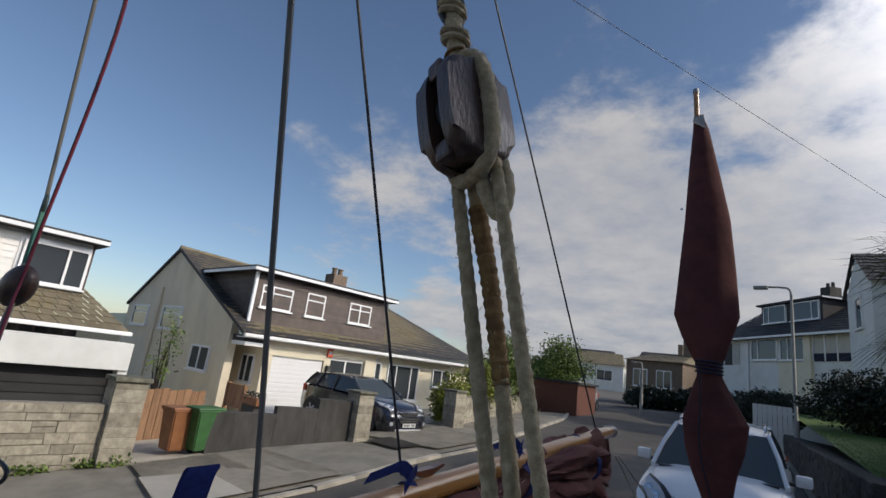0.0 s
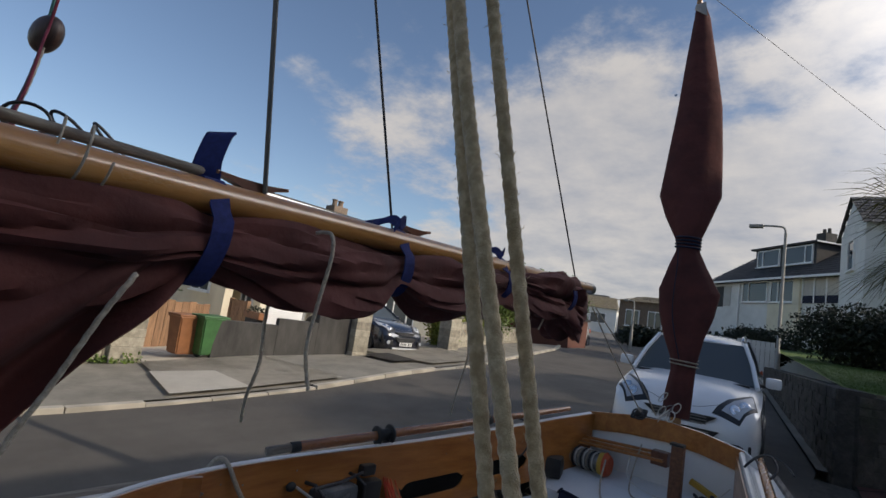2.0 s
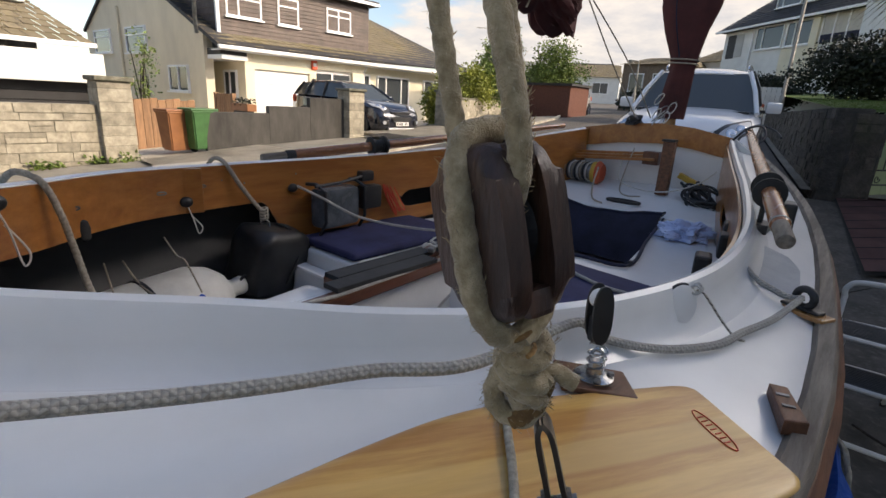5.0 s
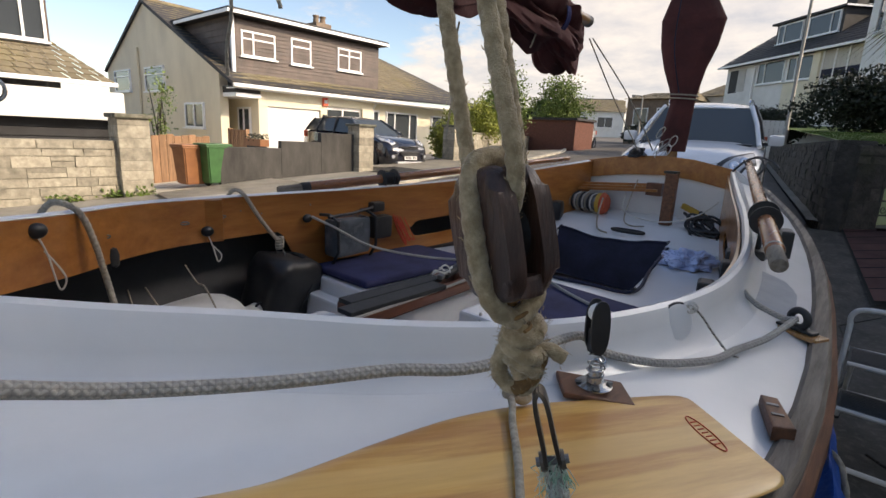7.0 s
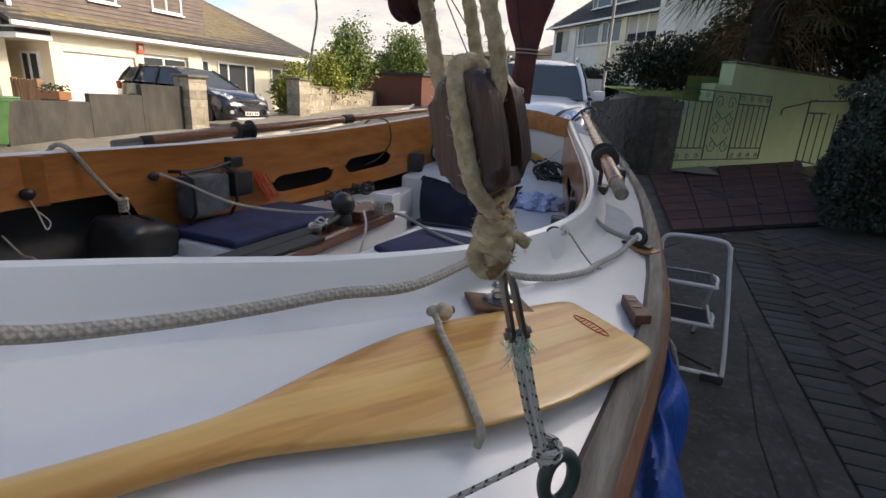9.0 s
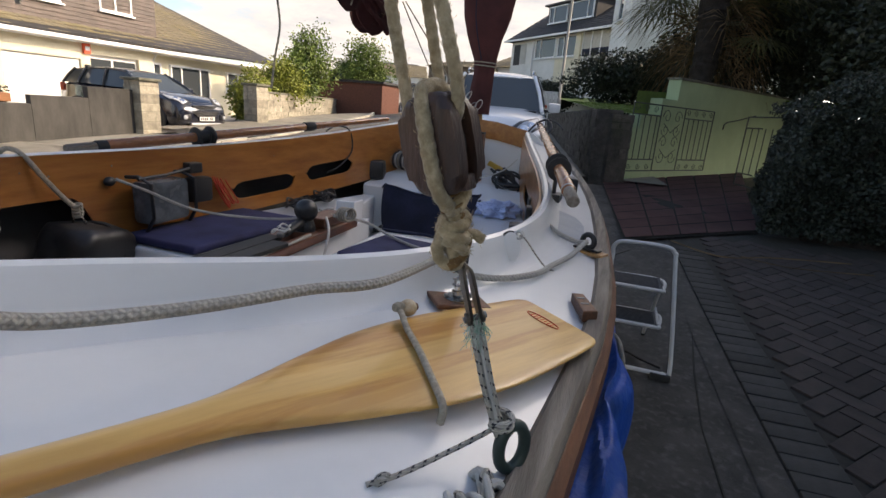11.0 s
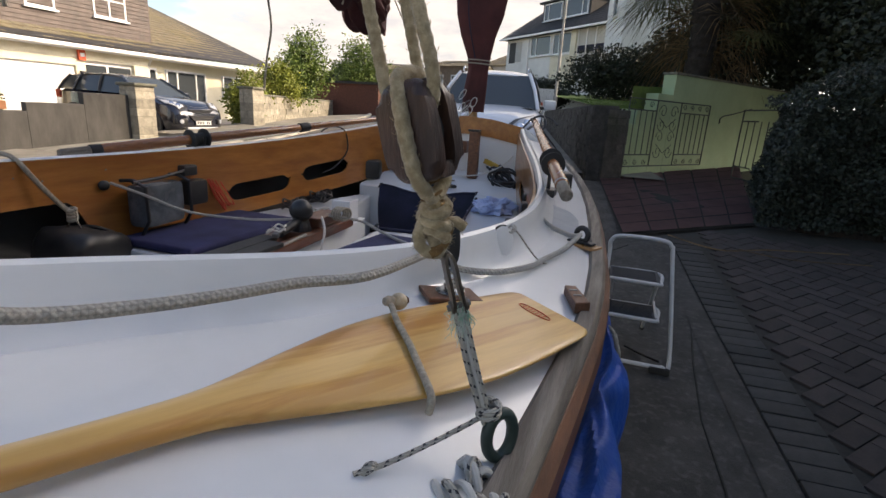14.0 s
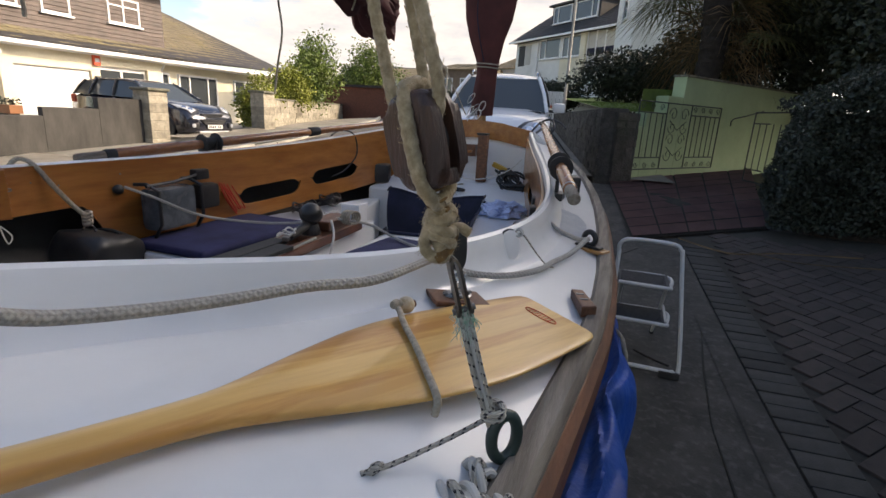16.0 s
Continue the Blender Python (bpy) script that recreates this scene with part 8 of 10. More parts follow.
line("black_strop", smooth_path([(-1.57, 2.75, 1.235), (-1.53, 2.80, 1.27), (-1.46, 2.86, 1.25), (-1.43, 2.85, 1.12), (-1.46, 2.75, 1.02), (-1.50, 2.66, 0.98)], 8), 0.005, M_BLACK, "black strop looped over the far coaming")
shp = link("handhold", tube(bmesh.new(), [Vector((-0.82, 3.08, 0.905)) + Vector((0.10 * math.cos(t), 0.04 * math.sin(t), 0.012)) for t in np.linspace(0, 6.2832, 26)], 0.010, 8, False), M_RUBBER, None, "dark oval handle on the stern bench", True, category="handle")

# blue tarpaulin cover bundled along the outside of the hull
tarp = thing("tarpaulin", "blue tarpaulin bundled against the outside of the hull", "tarpaulin")
outer = curve((0.45, 0.60, 0.68, 0.76, 0.94, 1.05, 1.2, 1.43), (0.375, 0.385, 0.375, 0.352, 0.402, 0.376, 0.362, 0.322))
rows = []
for i in range(140):
    u = i / 139
    y = -0.9 + 2.4 * u
    hb, z0 = half_beam(y), sheer(y) - 0.10
    fat = 0.055 if y < 0.45 else max(0.012, (outer(y) - CX - hb - 0.006) / 1.8)
    row = []
    for k in range(72):
        a = 2 * math.pi * k / 72
        f = 1 + 0.26 * noise.noise(Vector((math.cos(a) * 1.5, y * 3.4, math.sin(a) * 1.5))) - 0.20 * abs(noise.noise(Vector((math.cos(a) * 1.9 + 5, y * 3.8 + math.sin(a), math.sin(a) * 1.9)))) + 0.08
        row.append((CX + hb + 0.006 + fat * 0.8 + fat * f * math.cos(a), y, z0 - 0.24 + (0.24 - 0.06 * u) * f * math.sin(a)))
    rows.append(row + row[:1])
bm = sheet(bmesh.new(), rows)
bmesh.ops.remove_doubles(bm, verts=bm.verts, dist=0.0002)
part("cover", bm, M_TARP, tarp, "", True)
y = 1.06
part("tie_rope", tube(bmesh.new(), resample([Vector((outer(y) - 0.045 + 0.052 * math.cos(t), y + 0.02 * math.sin(t), sheer(y) - 0.335 + 0.205 * math.sin(t))) for t in np.linspace(0, 6.28, 40)], 0.005), 0.005, 9, True, 25, 3, 0.15), M_GREYROPE, tarp, "", True)
bh = thing("rope_coil", "coil of brown laid rope on the driveway", "rope")
for k in range(5):
    part("turn", tube(bmesh.new(), resample([Vector((0.62, 1.52, 0.0)) + Vector(((0.11 + 0.015 * k) * math.cos(t), (0.09 + 0.01 * k) * math.sin(t), ground_z(0.6, 1.5) + 0.035 + 0.012 * (k % 3))) for t in np.linspace(0, 6.28, 40)], 0.008), 0.010, 9, True, 20, 3, 0.15), M_TARRED, bh, "", True)

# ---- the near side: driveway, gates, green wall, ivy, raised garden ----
strip("driveway", lambda y: near_x(y), lambda y: 4.6, [y for y in YS if -20 <= y <= 8] + [8.6], -0.005, M_DRIVECONC, "old stained concrete driveway beside the boat, darkened for shade", 10, "drive")
for pts in ([(0.86, -0.4), (0.88, 0.5), (0.90, 1.3), (0.93, 1.9), (0.90, 2.4), (0.93, 3.0), (0.98, 3.6)], [(0.55, 5.3), (0.30, 4.9), (0.42, 4.2), (0.36, 3.7)]):
    link("crack", tube(bmesh.new(), [(x, y, ground_z(x, y) - 0.002) for x, y in pts], [0.004 + 0.003 * (i % 2) for i in range(len(pts))], 5), M_JOINT, None, "dark crack in the driveway concrete", category="crack", kind="structure")


def edge_x(y):
    return 1.235 - 0.072 * (y - 2.13)


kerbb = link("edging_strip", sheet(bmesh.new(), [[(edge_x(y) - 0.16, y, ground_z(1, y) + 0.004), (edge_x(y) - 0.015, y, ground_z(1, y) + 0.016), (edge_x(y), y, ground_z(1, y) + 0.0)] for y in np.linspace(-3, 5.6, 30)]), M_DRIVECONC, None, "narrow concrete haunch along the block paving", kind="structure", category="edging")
stool = thing("step_stool", "white tubular folding step stool with grey ribbed treads", "step stool")
SX0, SX1 = 0.34, 0.755


def bent(pts, r=0.0125):
    return tube(bmesh.new(), smooth_path(pts, 6), r, 12)


gz = ground_z(0.6, 2.9)
part("front_frame", tube(bmesh.new(), smooth_path([(SX0, 3.02, 0.66), (SX0, 2.82, gz + 0.06), (SX0 + 0.03, 2.80, gz + 0.035), (SX0 + 0.08, 2.80, gz + 0.03), (SX1 - 0.08, 2.80, gz + 0.03), (SX1 - 0.03, 2.80, gz + 0.035), (SX1 + 0.008, 2.82, gz + 0.07), (SX1 - 0.055, 3.00, 0.64), (SX1 - 0.066, 3.015, 0.70), (SX1 - 0.12, 3.02, 0.735), (SX0 + 0.06, 3.02, 0.735), (SX0, 3.015, 0.70), (SX0, 3.02, 0.64)], 6), 0.0125, 12), M_STOOLWHITE, stool, "white tubular frame and handrail", True)
part("foot", B((SX1 - 0.10, 2.775, gz - 0.005), (SX1 + 0.016, 2.825, gz + 0.035), None, 0.006), M_RUBBER, stool, "black rubber foot")
for x in (SX0 + 0.04, SX1 - 0.12):
    part("rear_leg", rod(bmesh.new(), (x, 2.93, 0.48), (x, 3.36, gz + 0.05), 0.011, 10), M_STOOLWHITE, stool, "", True)
    part("foot", lathe(bmesh.new(), [(0.014, 0), (0.014, 0.045)], 12, pose(x, 3.37, ground_z(x, 3.37) + 0.0)), M_RUBBER, stool)
for z, y0, y1 in ((0.50, 2.87, 3.11), (0.312, 2.76, 2.99)):
    tr = part("tread", B((SX0 + 0.02, y0, z), (SX1 - 0.11, y1, z + 0.012), None, 0.004), M_TREAD, stool, "grey ribbed tread")
    part("rim", tube(bmesh.new(), smooth_path([(SX0 + 0.02, y0, z), (SX1 - 0.13, y0, z), (SX1 - 0.105, y0 + 0.03, z), (SX1 - 0.11, y1, z), (SX0 + 0.02, y1, z)], 5), 0.011, 10), M_STOOLWHITE, tr, "", True)
    for k in range(10):
        part("rib", B((SX0 + 0.03, y0 + 0.018 + 0.02 * k, z + 0.0122), (SX1 - 0.13, y0 + 0.028 + 0.02 * k, z + 0.016)), M_TREAD, tr)
part("brace", rod(bmesh.new(), (SX1 - 0.11, 2.78, 0.32), (SX1 - 0.11, 3.05, 0.33), 0.008, 8), M_STOOLWHITE, stool)
link("twig", cord(cord(bmesh.new(), [(0.95, 5.6, 0.26), (1.4, 5.3, 0.23), (1.9, 5.5, 0.25), (2.6, 5.6, 0.28)], 0.008, 6), [(1.6, 5.4, 0.24), (2.0, 5.25, 0.23), (2.7, 5.35, 0.25)], 0.006, 6), M_PALMDRY, None, "dry fallen twig across the paving", True, category="twig")
link("twig", cord(bmesh.new(), [(0.52, 3.05, 0.0), (0.60, 2.95, 0.012), (0.72, 2.90, 0.0)], 0.007, 6), M_BARK, None, "short dark stick under the step stool", True, category="twig")


# pale green stepped retaining wall
def along(p, q, s):
    p, q = Vector((*p, 0)), Vector((*q, 0))
    return p + (q - p).normalized() * s


GA, GB = (0.498, 9.298), (2.848, 12.653)
gang = math.degrees(math.atan2(GB[1] - GA[1], GB[0] - GA[0]))
gm = pose(GA[0], GA[1], 0, 0, 0, gang)
green = link("wall_green", B((1.12, 0, -0.3), (6.4, 0.25, 2.30), gm, 0.01), M_GREENWALL, None, "pale green painted stepped garden wall", kind="structure", category="wall")
part("wall_step", B((0.64, 0.002, -0.3), (1.12, 0.25, 1.94), gm, 0.01), M_GREENWALL, green)
part("wall_step", B((0.08, 0.004, -0.3), (0.64, 0.25, 1.63), gm, 0.01), M_GREENWALL, green)
part("wall_step", B((-0.36, 0.006, -0.3), (0.08, 0.25, 1.39), gm, 0.01), M_GREENWALL, green)
part("coping", B((1.10, -0.02, 2.30), (6.4, 0.27, 2.34), gm, 0.008), M_COPING, green)
hand = link("handrail", cord(bmesh.new(), [gm @ Vector(p) for p in ((2.98, -0.02, 1.50), (2.90, -0.06, 1.52), (2.88, -0.07, 1.58), (3.0, -0.07, 1.64), (3.4, -0.07, 1.70), (4.2, -0.07, 1.84))], 0.012, 8), M_IRON, None, "thin iron handrail on the green wall", True, category="handrail")


def iron_gate(m, w, z0, z1, label, panel=True):
    """Wrought iron gate in its own frame: bars, and a centre panel of scrolls."""
    g = thing("iron_gate", label, "gate", "garden gates")

    def bar(a, b, r=0.008, nm="bar", par=None):
        part(nm, rod(bmesh.new(), m @ Vector(a), m @ Vector(b), r, 6), M_IRON, par or g)
    for a, b in (((0, 0, z0), (0, 0, z1)), ((w, 0, z0), (w, 0, z1)), ((0, 0, z0), (w, 0, z0)), ((0, 0, z1), (w, 0, z1)), ((0, 0, z0 + 0.20), (w * 0.31, 0, z0 + 0.20)), ((w * 0.605, 0, z0 + 0.20), (w, 0, z0 + 0.20)), ((0, 0, z1 - 0.18), (w * 0.31, 0, z1 - 0.18)), ((w * 0.605, 0, z1 - 0.18), (w, 0, z1 - 0.18))):
        bar(a, b, 0.011, "rail")
    xs = (w * 0.31, w * 0.605) if panel else ()
    for x in xs:
        bar((x, 0, z0), (x, 0, z1), 0.010, "stile")
    n = max(2, int(w / 0.17))
    for k in range(1, n):
        x = w * k / n
        if panel and xs[0] - 0.05 < x < xs[1] + 0.05:
            continue
        bar((x, 0, z0 + 0.20), (x, 0, z1 - 0.18))

    def scroll(cx, cz, r, turn, flip):
        pts = [m @ Vector((cx + flip * r * (1 - t / 9.5) * math.cos(t), 0, cz + turn * r * (1 - t / 9.5) * math.sin(t))) for t in np.linspace(0, 7.5, 26)]
        part("scroll", tube(bmesh.new(), pts, 0.006, 5), M_IRON, g)
    if panel:
        mid, hgt = w * 0.4575, z1 - z0
        for f in (-1, 1):
            for cz, r, tn in ((0.84, 0.13, 1), (0.64, 0.12, -1), (0.45, 0.12, 1), (0.22, 0.13, -1)):
                scroll(mid + f * 0.18, z0 + hgt * cz, r, tn, f)
            bar((mid, 0, z0 + 0.60 * hgt), (mid + f * 0.26, 0, z0 + 0.74 * hgt), 0.006, "brace")
            bar((mid, 0, z0 + 0.20 * hgt), (mid + f * 0.26, 0, z0 + 0.34 * hgt), 0.006, "brace")
        for cx in np.linspace(0.11, w - 0.11, 10):
            if not xs[0] - 0.04 < cx < xs[1] + 0.04:
                scroll(cx, z1 - 0.085, 0.062, 1, 1 if cx < mid else -1)
                scroll(cx, z0 + 0.08, 0.058, -1, 1 if cx < mid else -1)
    return g


iron_gate(gm @ pose(-0.32, -0.10, 0), 2.66, 0.67, 1.81, "dark wrought iron gate folded back against the green wall")
iron_gate(pose(2.27, 9.85, 0, 0, 0, -72), 1.5, 0.58, 1.72, "dark wrought iron gate leaf standing open by the ivy", False)

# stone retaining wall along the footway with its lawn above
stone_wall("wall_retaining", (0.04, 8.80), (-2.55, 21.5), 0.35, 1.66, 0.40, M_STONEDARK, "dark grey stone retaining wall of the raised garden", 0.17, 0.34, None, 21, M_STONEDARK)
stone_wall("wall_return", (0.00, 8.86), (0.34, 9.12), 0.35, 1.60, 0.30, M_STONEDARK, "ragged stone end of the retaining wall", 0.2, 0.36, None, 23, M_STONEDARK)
rows = []
for y in (9.7, 10, 11, 12, 13, 13.9, 15, 18, 22, 30, 45):
    xl = float(np.interp(y, (8.75, 21.5, 45), (0.12, -2.4, -8)))
    rows.append([(xl + (14 - xl) * t, y, 1.60 + 0.055 * (y - 9) + 0.4 * ss((xl + (14 - xl) * t - 3.2) / 3)) for t in (0, 0.04, 0.1, 0.2, 0.4, 0.7, 1)])
rows = [[p if not (p[1] < 14.5 and p[0] > 0.14 + (p[1] - 9.298) * 0.70) else (0.14 + (p[1] - 9.298) * 0.70 - 0.001 * (6 - i), p[1], p[2]) for i, p in enumerate(r)] for r in rows]
link("raised_lawn", sheet(bmesh.new(), rows), M_LAWN, None, "green raised lawn behind the stone wall", kind="structure", category="lawn")
rg = random.Random(33)
bm = bmesh.new()
for _ in range(5000):
    y = rg.uniform(9.9, 17)
    xl = float(np.interp(y, (8.75, 21.5), (0.16, -2.35)))
    x = xl + rg.random() * max(0.02, min(2.2, 0.10 + (y - 9.298) * 0.70 - xl))
    z = 1.60 + 0.055 * (y - 9) + 0.4 * ss((x - 3.2) / 3)
    d = Vector((rg.gauss(0, 0.4), rg.gauss(0, 0.4), 1)) * rg.uniform(0.02, 0.05)
    p = Vector((x, y, z - 0.005))
    bm.faces.new([bm.verts.new(v) for v in (p + Vector((0.004, 0, 0)), p - Vector((0.004, 0, 0)), p + d)])
link("grass", bm, M_LAWN, None, "short green lawn grass", kind="stuff", category="grass")

# ivy over the boundary wall
ivy = thing("ivy_hedge", "dense dark ivy smothering the boundary wall", "hedge")
# plain dark block closing the gaps between the ivy leaves
part("wall_core", B((2.40, 6.55, 0.0), (4.88, 8.4, 1.66), None, 0.1), M_BARK, ivy, "plain dark core block")
rg = random.Random(41)


def ivy_place(r):
    f = r.random()
    if f < 0.62:
        x, z = 1.82 + 3.0 * r.random() ** 1.2, r.random()
        top = float(np.interp(x, (1.8, 2.1, 2.8, 4), (1.62, 1.85, 2.12, 2.25)))
        p = Vector((x, 6.40, 0.36 + (top - 0.36) * z))
        nrm = Vector((0, -1, 0))
    elif f < 0.85:
        y, z = 6.4 + 2.0 * r.random(), r.random()
        p = Vector((1.86 + 0.16 * (y - 6.4), y, 0.42 + 1.35 * z))
        nrm = Vector((-1, 0, 0))
    else:
        x, y = 1.9 + 2.9 * r.random() ** 1.2, 6.4 + 2.2 * r.random()
        p = Vector((x, y, float(np.interp(x, (1.8, 2.1, 2.8, 4), (1.70, 1.92, 2.18, 2.3)))))
        nrm = Vector((0, 0, 1))
    k = noise.noise(p * 1.7) * 0.20 + noise.noise(p * 4.3) * 0.10
    if noise.noise(p * 2.6 + Vector((7, 0, 0))) < -0.52:
        return None
    return p + nrm * (k + r.uniform(-0.06, 0.04)) + Vector((0.04 + 0.20 * p.z * max(0.0, 1 - (p.x - 1.8) / 1.5), 0, 0))


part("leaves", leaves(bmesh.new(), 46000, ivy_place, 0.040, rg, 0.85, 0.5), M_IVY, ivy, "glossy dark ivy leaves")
lm = bpy.data.objects["leaves"]
tagged(lm, kind="stuff")


# ---- palms and shrubs ----
def fan_palm(base, h, crown_r, n, seed, label, skirt=True, lean=(0, 0), bare=False):
    rng = random.Random(seed)
    t = thing("palm_tree", label, "palm tree")
    b = Vector(base)
    top = b + Vector((lean[0], lean[1], h))
    pts = [b, b.lerp(top, 0.35) + Vector((0.05, 0.03, 0)), b.lerp(top, 0.7), top]
    path = resample(smooth_path(pts, 8), 0.06)
    part("trunk", tube(bmesh.new(), path, [0.235 + 0.03 * rng.random() + 0.05 * (i / len(path)) for i in range(len(path))], 12, True, 0, 0, 0, 0.10), M_BARK, t, "shaggy dark fibrous trunk", True)
    for nm, mt, cnt, lo, hi, rr in (("fronds", M_PALM, n, -0.62, 1.1, 1.0), ("dry_skirt", M_PALMDRY, int(n * 0.28) if skirt else 0, -1.40, -0.7, 0.8)):
        if not cnt:
            continue
        bm = bmesh.new()
        for k in range(cnt):
            az_, el = rng.uniform(0, 6.2832), rng.uniform(lo, hi)
            if bare and el < 0.45 and math.cos(az_ + math.pi / 2) > 0.70:
                continue
            d = Vector((math.cos(az_) * math.cos(el), math.sin(az_) * math.cos(el), math.sin(el)))
            o = top + Vector((0, 0, -0.9 * rng.random() if nm == "dry_skirt" else 0))
            stem = crown_r * rr * rng.uniform(0.35, 0.6)
            hub = o + d * stem + Vector((0, 0, -0.10 * stem))
            sidev = d.cross(Vector((0, 0, 1)))
            sidev = sidev.normalized() if sidev.length > 0.05 else Vector((1, 0, 0))
            tube(bm, [o, o.lerp(hub, 0.5) + Vector((0, 0, 0.05)), hub], [0.016, 0.012, 0.009], 4)
            nb = 20
            for q in range(nb):
                a = radians(-115 + 230 * q / (nb - 1))
                bd = (d * math.cos(a) + sidev * math.sin(a)).normalized()
                ln = crown_r * rng.uniform(0.42, 0.60) * (1 - 0.3 * abs(a) / 2)
                tip = hub + bd * ln + Vector((0, 0, -0.28 * ln * rng.uniform(0.5, 1.4)))
                midp = hub + bd * ln * 0.55
                w = (bd.cross(d.cross(sidev))).normalized() * 0.016
                vs = [bm.verts.new(v) for v in (hub, midp + w, tip, midp - w)]
                bm.faces.new((vs[0], vs[1], vs[3]))
                bm.faces.new((vs[1], vs[2], vs[3]))
        ob = part(nm, bm, mt, t, "green fan fronds" if nm == "fronds" else "brown hanging dead fronds")
        tagged(ob, kind="stuff")
    return t


fan_palm((1.72, 12.9, 2.1), 2.75, 2.55, 74, 3, "tall fan palm with a hanging skirt of dead fronds", bare=True)
fan_palm((2.65, 13.9, 2.1), 1.75, 1.55, 40, 5, "dark fan palm among the shrubs", True)
fan_palm((5.1, 9.8, 1.9), 5.0, 1.9, 46, 9, "tall fan palm beyond the ivy", True)


def shrub(center, radii, n, size, material, label, seed, trunk=True, name="shrub", category="shrub", limbs=5, dense=1.3):
    rng = random.Random(seed)
    t = thing(name, label, category)
    c = Vector(center)
    g = ground_z(c.x, c.y) if c.y < 60 else c.z - radii[2]
    if c.x > 0:
        g = max(g, 1.7)
    if trunk:
        for k in range(limbs):
            e = c + Vector((rng.uniform(-0.6, 0.6) * radii[0], rng.uniform(-0.6, 0.6) * radii[1], rng.uniform(-0.2, 0.6) * radii[2]))
            a = Vector((c.x + rng.uniform(-0.08, 0.08), c.y + rng.uniform(-0.08, 0.08), g - 0.1))
            part("limb", tube(bmesh.new(), smooth_path([a, a.lerp(e, 0.4) + Vector((rng.uniform(-0.1, 0.1), rng.uniform(-0.1, 0.1), 0.1)), e], 5), [0.05 * (1 - 0.85 * i / 10) for i in range(11)], 6), M_BARK, t)
    bm = bmesh.new()
    clumps = max(5, int(6 * sum(radii)))
    for k in range(clumps):
        v = Vector((rng.gauss(0, 1), rng.gauss(0, 1), rng.gauss(0, 1))).normalized() * rng.random() ** 0.35
        cc = (c.x + v.x * radii[0] * 0.72, c.y + v.y * radii[1] * 0.72, c.z + v.z * radii[2] * 0.72)
        s = rng.uniform(0.28, 0.48)
        leaves(bm, int(dense * n) // clumps, blob(cc, (radii[0] * s, radii[1] * s, radii[2] * s), seed + k, 0.5, 0.8), size, rng)
    if dense > 1.2:
        leaves(bm, int(n * 0.9), blob(center, (radii[0] * 0.86, radii[1] * 0.86, radii[2] * 0.86), seed, 0.3, 0.95), size * 1.5, rng, 0.8)
    ob = part("crown", bm, material, t, "loose leafy crown")
    tagged(ob, kind="stuff")
    return t


shrub((-11.35, 13.55, 1.45), (0.9, 0.9, 1.05), 5200, 0.10, M_LEAFYEL, "yellow-green garden shrub behind the gate pillar", 2, dense=1.2)
shrub((-11.6, 15.6, 1.9), (1.0, 1.2, 1.1), 5200, 0.10, M_LEAFYEL, "yellowing shrub beside the garden wall", 3, dense=1.2)
shrub((-12.4, 18.2, 2.7), (1.45, 1.5, 1.75), 9000, 0.12, M_LEAF, "bright green tree beyond the garden wall", 4, name="tree", category="tree", dense=1.2)
shrub((-13.6, 25.8, 3.4), (2.0, 1.8, 1.5), 8000, 0.13, M_LEAF, "rounded green tree down the street", 6, name="tree", category="tree", dense=1.2)
shrub((-16.8, 30.5, 2.9), (2.2, 2.0, 1.2), 3000, 0.2, M_LEAFDARK, "dark green tree down the street", 7, name="tree", category="tree")
shrub((-17.7, 6.5, 1.9), (0.75, 0.5, 1.35), 420, 0.11, M_LEAF, "thin sapling with sparse leaves against the gable", 8, name="sapling", category="tree", limbs=9, dense=1.0)
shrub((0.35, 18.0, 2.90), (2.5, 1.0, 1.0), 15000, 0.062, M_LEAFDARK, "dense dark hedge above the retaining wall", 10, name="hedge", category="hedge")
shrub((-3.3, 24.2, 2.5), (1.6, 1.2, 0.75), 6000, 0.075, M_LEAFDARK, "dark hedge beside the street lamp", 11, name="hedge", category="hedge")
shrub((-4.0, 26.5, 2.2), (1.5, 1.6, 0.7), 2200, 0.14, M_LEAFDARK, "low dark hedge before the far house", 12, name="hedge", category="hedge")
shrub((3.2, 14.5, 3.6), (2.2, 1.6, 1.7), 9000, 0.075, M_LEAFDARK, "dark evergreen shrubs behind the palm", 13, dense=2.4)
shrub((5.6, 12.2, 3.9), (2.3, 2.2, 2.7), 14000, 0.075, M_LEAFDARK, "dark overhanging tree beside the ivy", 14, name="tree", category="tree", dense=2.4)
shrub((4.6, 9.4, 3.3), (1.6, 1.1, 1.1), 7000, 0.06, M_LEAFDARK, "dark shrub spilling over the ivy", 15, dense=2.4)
# two big crowns at or past the view's right edge, sized to shade the road
shrub((8.6, 11.6, 5.6), (3.2, 3.2, 4.4), 5200, 0.30, M_LEAFDARK, "tall dark tree out of view, added to block the sun", 16, name="tree", category="tree", dense=2.4)
shrub((7.6, 17.0, 5.4), (4.2, 3.6, 4.4), 6200, 0.32, M_LEAFDARK, "dark trees behind the raised garden, enlarged to block the sun", 17, name="tree", category="tree", dense=2.4)
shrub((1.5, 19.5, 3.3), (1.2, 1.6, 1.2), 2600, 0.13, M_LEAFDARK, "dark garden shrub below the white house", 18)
rows = [(-10.10, 2.15), (-10.10, 2.95), (-10.05, 3.35)]
